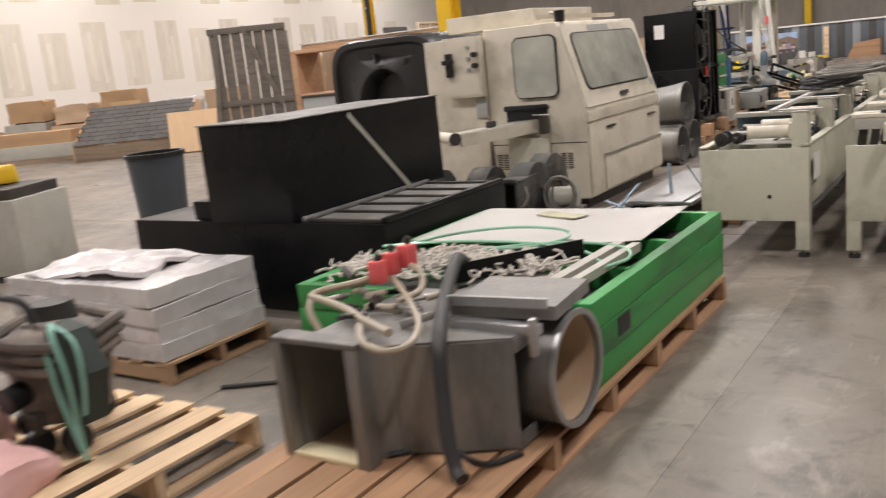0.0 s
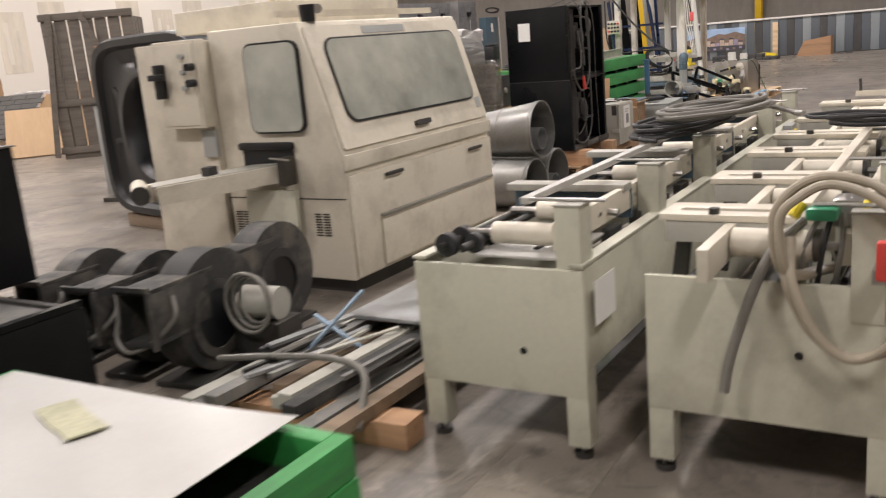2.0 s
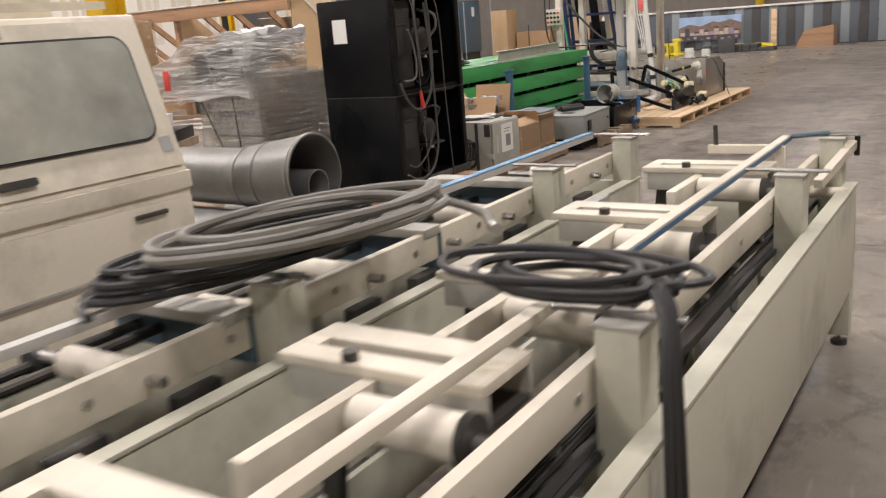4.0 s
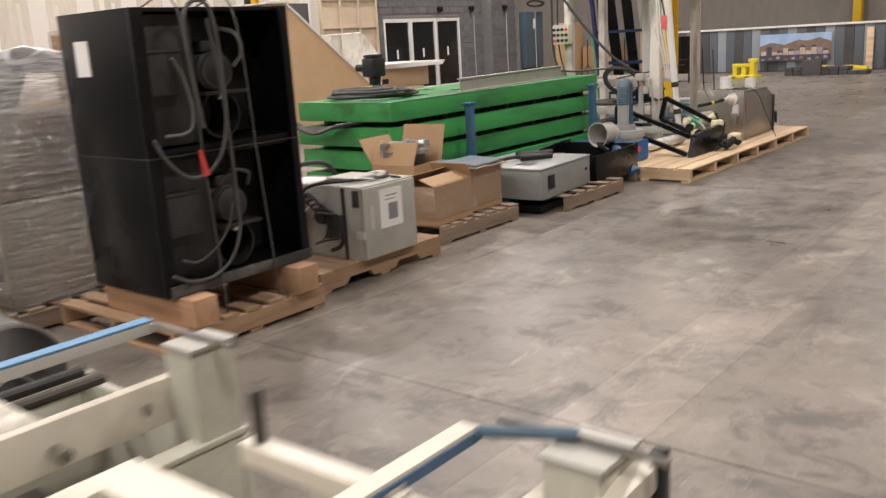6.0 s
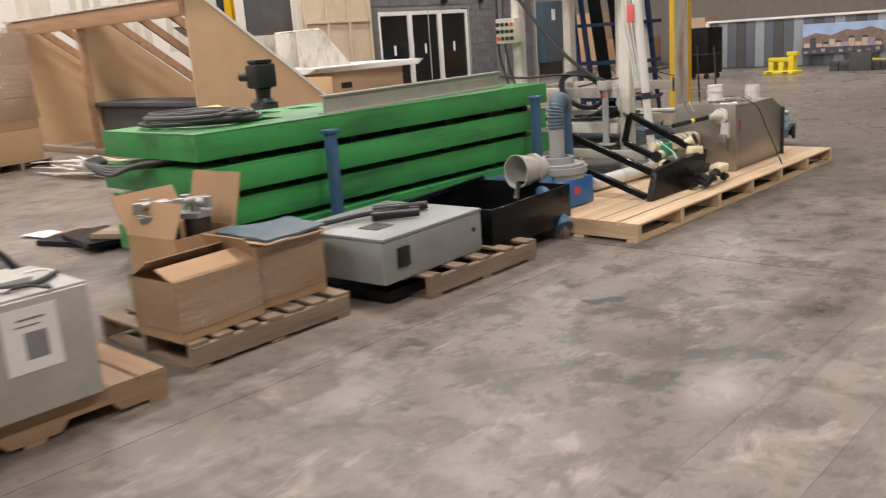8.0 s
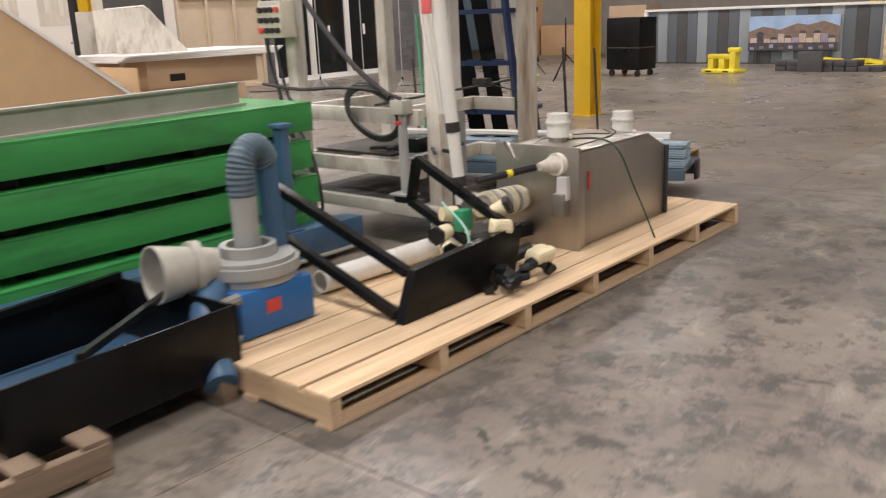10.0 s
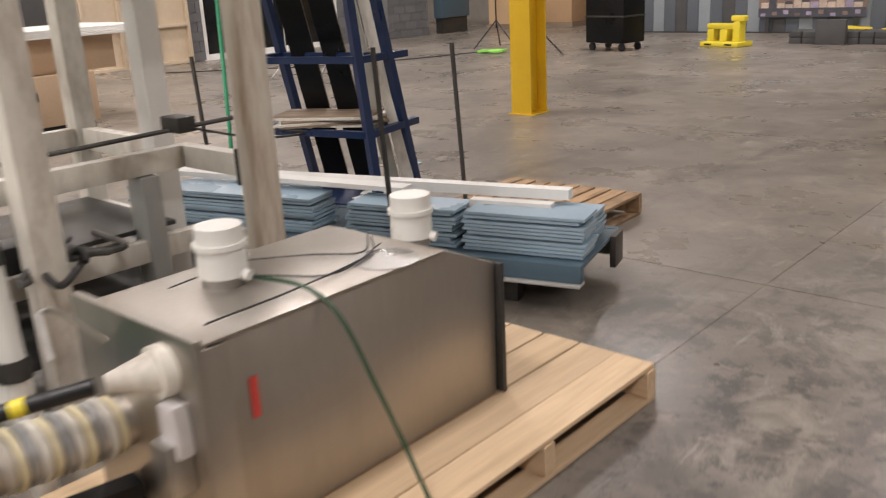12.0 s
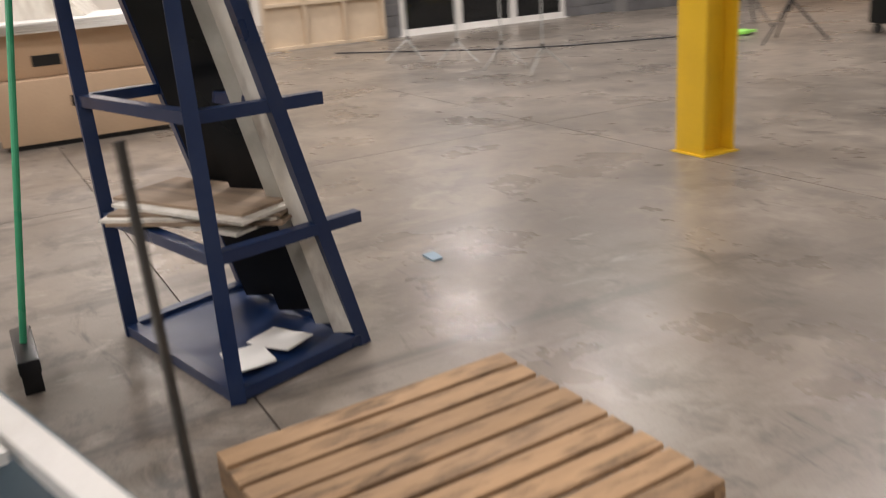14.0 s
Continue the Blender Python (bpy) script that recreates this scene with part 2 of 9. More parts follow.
def cyl(bm, p0, p1, r0, r1=None, seg=18, caps=True):
    m, h = frame_of(p0, p1)
    bmesh.ops.create_cone(bm, cap_ends=caps, segments=seg, radius1=r0, radius2=r0 if r1 is None else r1, depth=h, matrix=m)
    return bm


def ncyl(p0, p1, r0, r1=None, seg=18):
    return cyl(bmesh.new(), p0, p1, r0, r1, seg)


def pipe(bm, p0, p1, ro, ri, seg=32, ro2=None, ri2=None):
    """A hollow round pipe with walls of real thickness."""
    m, h = frame_of(p0, p1)
    ro2, ri2 = ro if ro2 is None else ro2, ri if ri2 is None else ri2
    rings = []
    for r, z in ((ro, -h / 2), (ro2, h / 2), (ri2, h / 2), (ri, -h / 2)):
        rings.append([bm.verts.new(m @ Vector((r * math.cos(a), r * math.sin(a), z))) for a in (2 * math.pi * i / seg for i in range(seg))])
    for a, b in zip(rings, rings[1:] + rings[:1]):
        for i in range(seg):
            bm.faces.new((a[i], a[(i + 1) % seg], b[(i + 1) % seg], b[i]))
    return bm


def smooth_points(pts, steps=6):
    pts = [Vector(p) for p in pts]
    if len(pts) < 3:
        return pts
    ext = [2 * pts[0] - pts[1], *pts, 2 * pts[-1] - pts[-2]]
    out = []
    for i in range(1, len(ext) - 2):
        a, b, c, d = ext[i - 1 : i + 3]
        for s in range(steps):
            t = s / steps
            out.append(0.5 * (2 * b + (c - a) * t + (2 * a - 5 * b + 4 * c - d) * t * t + (3 * b - a - 3 * c + d) * t ** 3))
    return out + [pts[-1]]


def tube(bm, pts, r, seg=8, steps=6, ribs=0.0):
    """A hose or bent bar of round section along a smooth line."""
    line = smooth_points(pts, steps)
    side = None
    prev = None
    for i, p in enumerate(line):
        d = (line[min(i + 1, len(line) - 1)] - line[max(i - 1, 0)]).normalized()
        if side is None:
            side = d.orthogonal().normalized()
        side = (side - d * side.dot(d)).normalized()
        up = d.cross(side)
        rr = r * (1 + ribs * (i % 2))
        ring = [bm.verts.new(p + rr * (math.cos(a) * side + math.sin(a) * up)) for a in (2 * math.pi * k / seg for k in range(seg))]
        if prev:
            for k in range(seg):
                bm.faces.new((prev[k], prev[(k + 1) % seg], ring[(k + 1) % seg], ring[k]))
        else:
            bm.faces.new(ring[::-1])
        prev = ring
    bm.faces.new(prev)
    return bm


def ntube(pts, r, seg=8, steps=6, ribs=0.0):
    return tube(bmesh.new(), pts, r, seg, steps, ribs)


def prism(bm, pts, axis, a, b):
    """A polygon given in the two other axes, drawn out along an axis from a to b."""
    def at(p, w):
        return {"x": (w, p[0], p[1]), "y": (p[0], w, p[1]), "z": (p[0], p[1], w)}[axis]
    lo, hi = [bm.verts.new(at(p, a)) for p in pts], [bm.verts.new(at(p, b)) for p in pts]
    bm.faces.new(lo)
    bm.faces.new(hi[::-1])
    for i in range(len(pts)):
        j = (i + 1) % len(pts)
        bm.faces.new((lo[i], hi[i], hi[j], lo[j]))
    return bm


def beam(bm, p0, p1, w, h=None, roll=0.0):
    """A square bar from point to point."""
    m, ln = frame_of(p0, p1)
    h = w if h is None else h
    bmesh.ops.create_cube(bm, size=1.0, matrix=m @ pose(0, 0, 0, 0, 0, roll) @ Matrix.Diagonal((w, h, ln, 1)))
    return bm


def nbeam(p0, p1, w, h=None, roll=0.0):
    return beam(bmesh.new(), p0, p1, w, h, roll)


def thicken(bm, depth):
    """Give a sheet of faces that look up a thickness downwards."""
    faces, edges = bm.faces[:], [e for e in bm.edges if len(e.link_faces) == 1]
    low = {v: bm.verts.new(v.co - Vector((0, 0, depth))) for v in bm.verts[:]}
    for f in faces:
        bm.faces.new([low[v] for v in reversed(f.verts)])
    for e in edges:
        a, b = e.verts
        bm.faces.new((a, b, low[b], low[a]))
    return bm


def mesh_of(name, bm, material, smooth=None):
    bmesh.ops.recalc_face_normals(bm, faces=bm.faces)
    me = bpy.data.meshes.new(name)
    if smooth:
        for f in bm.faces:
            f.smooth = True
        for e in bm.edges:
            if len(e.link_faces) == 2 and e.calc_face_angle(0) > radians(smooth):
                e.smooth = False
    bm.to_mesh(me)
    bm.free()
    me.materials.append(material)
    return me


def part(name, bm, material, parent, label="", smooth=35):
    ob = new(name, mesh_of(name, bm, material, smooth))
    ob.parent = parent
    if label:
        ob["label"] = label
    return ob


def piece(name, me, parent, m):
    ob = new(name, me)
    ob.parent = parent
    ob.matrix_basis = m
    return ob


ORIGIN = [0.0, 0.0]


def section(x, y):
    """Where the local origin of the things that follow lies."""
    ORIGIN[:] = [x, y]


def thing(name, label, category, x=0.0, y=0.0, z=0.0, rz=0.0, group=""):
    ob = new(name)
    ob.empty_display_size = 0.1
    ob.matrix_basis = pose(x + ORIGIN[0], y + ORIGIN[1], z, 0, 0, rz)
    return tagged(ob, label, category, group)


def single(name, bm, material, label, category, x=0.0, y=0.0, z=0.0, rz=0.0, group="", smooth=35):
    ob = new(name, mesh_of(name, bm, material, smooth))
    ob.matrix_basis = pose(x + ORIGIN[0], y + ORIGIN[1], z, 0, 0, rz)
    return tagged(ob, label, category, group)


def setting(name, bm, material, label="", parent=None):
    ob = new(name, mesh_of(name, bm, material, 35))
    if parent:
        ob.parent = parent
    return tagged(ob, label, "", "", "structure")


BOARD_MESHES = {}


def board_mesh(sx, sy, sz, material):
    key = (round(sx, 3), round(sy, 3), round(sz, 3), material.name)
    if key not in BOARD_MESHES:
        bm = box(bmesh.new(), -sx / 2, sx / 2, -sy / 2, sy / 2, -sz / 2, sz / 2)
        bmesh.ops.bevel(bm, geom=[e for e in bm.edges if abs(e.verts[0].co.x - e.verts[1].co.x) > 1e-4], offset=min(sy, sz) * 0.12, segments=1, profile=0.5, affect="EDGES")
        BOARD_MESHES[key] = mesh_of("board", bm, material)
    return BOARD_MESHES[key]


def pallet(label, x, y, rz, length, width, material, slats=7, slat_w=0.095, along=False, stringers=3, height=0.14, group="", blocks=0, notch=False, jitter=0.004):
    """length along local x. Deck boards run across (or along); stringers run the other way. Origin at the middle of its foot."""
    p = thing("pallet", label, "pallet", x, y, 0, rz, group)
    rnd = random.Random(int(1000 * (x + 7 * y)))
    t = 0.018
    run, span = (length, width) if along else (width, length)
    turn = 0 if along else 90
    for i in range(slats):
        o = (i / (slats - 1) - 0.5) * (span - slat_w) + rnd.uniform(-jitter, jitter)
        at = (rnd.uniform(-jitter, jitter), o) if along else (o, rnd.uniform(-jitter, jitter))
        piece("deck_board", board_mesh(run, slat_w, t, material), p, pose(at[0], at[1], height - t / 2 + rnd.uniform(-0.001, 0.001), 0, 0, turn + rnd.uniform(-0.3, 0.3)))
    sz = height - 2 * t
    if along:
        # cross stringers, short, many
        n = blocks or 5
        for i in range(n):
            o = (i / (n - 1) - 0.5) * (length - 0.06)
            piece("stringer", board_mesh(width, 0.055, sz, material), p, pose(o, 0, t + sz / 2, 0, 0, 90))
        for s in (-1, 0, 1):
            piece("bottom_board", board_mesh(length, 0.09, t, material), p, pose(0, s * (width / 2 - 0.045), t / 2))
    else:
        for i in range(stringers):
            o = (i / (stringers - 1) - 0.5) * (width - 0.04)
            if notch:
                bm = bmesh.new()
                h, L = sz, length / 2
                prof = [(-L, t), (-L * 0.62, t), (-L * 0.56, t + h * 0.42), (-L * 0.24, t + h * 0.42), (-L * 0.18, t), (L * 0.18, t), (L * 0.24, t + h * 0.42), (L * 0.56, t + h * 0.42), (L * 0.62, t), (L, t), (L, t + h), (-L, t + h)]
                prism(bm, prof, "y", o - 0.02, o + 0.02)
                part("stringer", bm, material, p)
            else:
                piece("stringer", board_mesh(length, 0.04, sz, material), p, pose(0, o, t + sz / 2))
        for s in (-1, 0, 1):
            piece("bottom_board", board_mesh(width, 0.09, t, material), p, pose(s * (length / 2 - 0.05), 0, t / 2, 0, 0, 90))
    return p


def coil(r, wire, turns, wobble, seed, flat=0.6, z0=0.0):
    """Loops of a hose lying in a heap."""
    rnd = random.Random(seed)
    pts = []
    n = 10
    ox = oy = 0.0
    rr = r
    for k in range(int(turns * n) + 1):
        a = 2 * math.pi * k / n
        if k % n == 0:
            ox, oy, rr = rnd.uniform(-wobble, wobble), rnd.uniform(-wobble, wobble), r * rnd.uniform(0.82, 1.08)
        pts.append(((rr) * math.cos(a) + ox, flat * rr * math.sin(a) + oy, z0 + wire + wire * 1.1 * k / n * 0.8 + rnd.uniform(0, wire * 0.5)))
    return pts


# ---------------------------------------------------------------- the hall
def concrete_floor(name, tone, gloss=(0.27, 0.52), grime=1.0):
    m = bpy.data.materials.new(name)
    m.use_nodes = True
    nt = m.node_tree
    n, l = nt.nodes, nt.links
    b = n["Principled BSDF"]
    geo = n.new("ShaderNodeNewGeometry")

    def noise_of(scale, detail, rough=0.55, stretch=None, warp=0.0):
        t = n.new("ShaderNodeTexNoise")
        t.inputs["Scale"].default_value, t.inputs["Detail"].default_value, t.inputs["Roughness"].default_value = scale, detail, rough
        t.inputs["Distortion"].default_value = warp
        if stretch:
            v = n.new("ShaderNodeVectorMath")
            v.operation = "MULTIPLY"
            v.inputs[1].default_value = stretch
            l.new(geo.outputs["Position"], v.inputs[0])
            l.new(v.outputs[0], t.inputs["Vector"])
        else:
            l.new(geo.outputs["Position"], t.inputs["Vector"])
        return t.outputs["Fac"]

    def ranged(sock, a, b_, lo, hi):
        r = n.new("ShaderNodeMapRange")
        r.inputs[1].default_value, r.inputs[2].default_value, r.inputs[3].default_value, r.inputs[4].default_value = a, b_, lo, hi
        l.new(sock, r.inputs[0])
        return r.outputs[0]

    def mixed(fac, a, col):
        x = n.new("ShaderNodeMix")
        x.data_type = "RGBA"
        l.new(fac, x.inputs["Factor"])
        if isinstance(a, tuple):
            x.inputs[6].default_value = (*a, 1)
        else:
            l.new(a, x.inputs[6])
        x.inputs[7].default_value = (*col, 1)
        return x.outputs[2]

    def trodden():
        """The strip beside the stored goods where carts have ground dirt into the slab."""
        sp = n.new("ShaderNodeSeparateXYZ")
        l.new(geo.outputs["Position"], sp.inputs[0])
        wob = ranged(noise_of(0.9, 5, 0.6), 0.3, 0.7, -0.5, 0.5)

        def shifted(sock):
            a_ = n.new("ShaderNodeMath")
            a_.operation = "ADD"
            l.new(sock, a_.inputs[0])
            l.new(wob, a_.inputs[1])
            return a_.outputs[0]
        socks = [ranged(shifted(sp.outputs["X"]), -2.7, -2.1, 0, 1), ranged(sp.outputs["X"], -0.40, -0.32, 1, 0.45), ranged(shifted(sp.outputs["Y"]), 12.0, 13.6, 0.2, 1), ranged(shifted(sp.outputs["Y"]), 19.6, 21.2, 1, 0.25)]
        out = socks[0]
        for s_ in socks[1:]:
            k_ = n.new("ShaderNodeMath")
            k_.operation = "MULTIPLY"
            l.new(out, k_.inputs[0])
            l.new(s_, k_.inputs[1])
            out = k_.outputs[0]
        return out

    def heel_marks():
        """Scattered small dark scuffs, ragged at their rims."""
        wv = n.new("ShaderNodeVectorMath")
        wv.operation = "MULTIPLY_ADD"
        nz = n.new("ShaderNodeTexNoise")
        nz.inputs["Scale"].default_value, nz.inputs["Detail"].default_value = 5.0, 5
        l.new(geo.outputs["Position"], nz.inputs["Vector"])
        l.new(nz.outputs["Color"], wv.inputs[0])
        wv.inputs[1].default_value = (0.5, 0.5, 0)
        l.new(geo.outputs["Position"], wv.inputs[2])
        sq = n.new("ShaderNodeVectorMath")
        sq.operation = "MULTIPLY"
        sq.inputs[1].default_value = (1.0, 1.7, 0.0)
        l.new(wv.outputs[0], sq.inputs[0])
        vo = n.new("ShaderNodeTexVoronoi")
        vo.inputs["Scale"].default_value = 2.5
        l.new(sq.outputs[0], vo.inputs["Vector"])
        near = ranged(vo.outputs["Distance"], 0.15, 0.23, 0.9, 0)
        sp = n.new("ShaderNodeSeparateColor")
        l.new(vo.outputs["Color"], sp.inputs[0])
        keep = ranged(sp.outputs[0], 0.36, 0.60, 0, 1)
        k_ = n.new("ShaderNodeMath")
        k_.operation = "MULTIPLY"
        l.new(near, k_.inputs[0])
        l.new(keep, k_.inputs[1])
        return k_.outputs[0]

    cloud = noise_of(0.5, 7, 0.62, warp=0.3)
    c = mixed(ranged(cloud, 0.36, 0.66, 0, 1), tuple(1.0 * v * tone for v in (0.265, 0.228, 0.192)), tuple(v * tone for v in (0.160, 0.14, 0.119)))
    c = mixed(ranged(noise_of(1.5, 8, 0.66, warp=0.8), 0.52, 0.74, 0, 0.75), c, tuple(v * tone for v in (0.375, 0.33, 0.278)))
    c = mixed(ranged(noise_of(1.1, 9, 0.72, (1, 0.6, 1), 0.5), 0.55, 0.70, 0, 0.8), c, (0.085, 0.077, 0.07))
    c = mixed(ranged(noise_of(4.2, 7, 0.7, (0.45, 1.3, 1), 1.0), 0.60, 0.70, 0, 0.75), c, (0.055, 0.05, 0.047))
    # dark ground-in dirt gathered in broad areas, broken up into flecks
    area, fleck = trodden(), ranged(noise_of(4.6, 9, 0.78, (1, 0.8, 1), 0.1), 0.50, 0.57, 0, 1)
    prod = n.new("ShaderNodeMath")
    prod.operation = "MULTIPLY"
    l.new(area, prod.inputs[0])
    l.new(fleck, prod.inputs[1])
    c = mixed(ranged(area, 0, 1, 0, 0.25), c, (0.09, 0.083, 0.076))
    c = mixed(ranged(prod.outputs[0], 0, 1, 0, 0.8), c, (0.05, 0.046, 0.043))
    # mottling of the worn surface, long wheel smears and heel marks
    c = mixed(ranged(noise_of(2.6, 9, 0.74, warp=0.6), 0.51, 0.62, 0, 0.72 * grime), c, tuple(v * tone for v in (0.095, 0.085, 0.075)))
    c = mixed(ranged(noise_of(3.4, 8, 0.7, (1, 0.7, 1), 0.9), 0.56, 0.68, 0, 0.55 * grime), c, tuple(v * tone for v in (0.42, 0.367, 0.305)))
    c = mixed(ranged(noise_of(1.0, 7, 0.66, (2.6, 0.22, 1), 0.7), 0.58, 0.70, 0, 0.6), c, (0.075, 0.068, 0.062))
    mk = n.new("ShaderNodeMath")
    mk.operation = "MULTIPLY"
    l.new(heel_marks(), mk.inputs[0])
    l.new(ranged(area, 0, 1, 0.22, 1), mk.inputs[1])
    c = mixed(mk.outputs[0], c, (0.04, 0.037, 0.035))
    c = mixed(ranged(noise_of(9, 5, 0.6, (1.4, 0.3, 1), 0.5), 0.64, 0.74, 0, 0.45), c, (0.42, 0.39, 0.34))
    c = mixed(ranged(noise_of(80, 3, 0.6), 0.52, 0.8, 0, 0.4), c, (0.08, 0.075, 0.068))
    l.new(c, b.inputs["Base Color"])
    l.new(ranged(noise_of(1.3, 6, 0.65), 0.3, 0.7, *gloss), b.inputs["Roughness"])
    bp = n.new("ShaderNodeBump")
    bp.inputs["Strength"].default_value, bp.inputs["Distance"].default_value = 0.12, 0.004
    l.new(noise_of(35, 4), bp.inputs["Height"])
    l.new(bp.outputs[0], b.inputs["Normal"])
    return m


FLOOR = concrete_floor("polished_concrete", 0.97)
BURNISHED = concrete_floor("burnished_concrete", 1.0, (0.21, 0.42), 0.7)
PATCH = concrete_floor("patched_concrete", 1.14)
JOINT = mat("joint_filler", (0.05, 0.045, 0.04), 0.8, var=0.2, bump=0.1)
X0, X1, Y0, Y1 = -24.0, 14.0, -12.0, 39.5
ground = setting("floor", nbox(X0 - 0.3, X1 + 0.3, Y0 - 0.3, Y1 + 0.3, -0.3, -0.012, 0), JOINT, "worn grey polished concrete warehouse floor")
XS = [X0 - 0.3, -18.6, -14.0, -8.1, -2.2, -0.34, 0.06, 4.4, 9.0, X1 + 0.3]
YS = [Y0 - 0.3, -7.0, -0.6, 4.8, 10.24, 15.5, 20.8, 24.44, 30.0, 35.2, Y1 + 0.3]
for i in range(len(XS) - 1):
    for j in range(len(YS) - 1):
        g = 0.004
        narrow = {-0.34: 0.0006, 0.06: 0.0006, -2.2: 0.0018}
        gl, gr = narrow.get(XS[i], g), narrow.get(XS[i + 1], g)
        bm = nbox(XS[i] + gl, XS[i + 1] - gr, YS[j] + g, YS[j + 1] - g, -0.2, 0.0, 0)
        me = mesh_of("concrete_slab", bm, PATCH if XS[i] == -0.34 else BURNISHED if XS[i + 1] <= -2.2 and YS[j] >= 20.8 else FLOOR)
        piece("concrete_slab", me, ground, Matrix())

DRYWALL = mat("white_drywall", (0.80, 0.76, 0.70), 0.75, var=0.04, scale=0.6, bump=0.03, dirt=(0.7, 0.65, 0.57), dirt_amount=0.4, dirt_scale=0.6)
MUD = mat("joint_compound", (0.64, 0.585, 0.50), 0.8, var=0.16, scale=2, fine=14, bump=0.08, stretch=(1, 1, 0.25), dirt=(0.72, 0.68, 0.6), dirt_amount=0.6, dirt_scale=2.5)
THINMUD = mat("thin_joint_compound", (0.71, 0.665, 0.585), 0.8, var=0.14, scale=2, fine=14, bump=0.05, stretch=(1, 1, 0.25))
CONCRETE = mat("stained_concrete_wall", (0.25, 0.23, 0.205), 0.8, var=0.2, scale=0.5, fine=6, bump=0.08, dirt=(0.12, 0.11, 0.1), dirt_amount=0.6, dirt_scale=0.5, stretch=(1, 1, 0.4))
CEILING = mat("grey_roof_deck", (0.32, 0.31, 0.29), 0.8, var=0.06, bump=0.03)

wall_west = setting("wall_west", nbox(X0 - 0.25, X0, Y0 - 0.25, Y1 + 0.25, 0, CEIL_Z, 0), DRYWALL, "white drywall partition with taped and mudded joints")
wall_north = setting("wall_north", nbox(X0, X1, Y1, Y1 + 0.25, 0, CEIL_Z, 0), CONCRETE, "stained grey concrete end wall")
wall_east = setting("wall_east", nbox(X1, X1 + 0.25, Y0 - 0.25, Y1 + 0.25, 0, CEIL_Z, 0), DRYWALL, "plain white side wall")
wall_south = setting("wall_south", nbox(X0, X1, Y0 - 0.25, Y0, 0, CEIL_Z, 0), DRYWALL, "plain white end wall")
ceiling = setting("ceiling", nbox(X0 - 0.25, X1 + 0.25, Y0 - 0.25, Y1 + 0.25, CEIL_Z, CEIL_Z + 0.2, 0), CEILING, "painted warehouse roof deck")


# ---------------------------------------------------------------- saw machine in its cream enclosure
def vent(parent, x, y, z, cols=2, rows=9):
    for c in range(cols):
        for r in range(rows):
            part("vent_slot", nbox(x + c * 0.065, x + c * 0.065 + 0.05, y - 0.003, y + 0.002, z - r * 0.017, z - r * 0.017 + 0.008, 0), DARKSTEEL, parent)


section(0.0, 0.05)


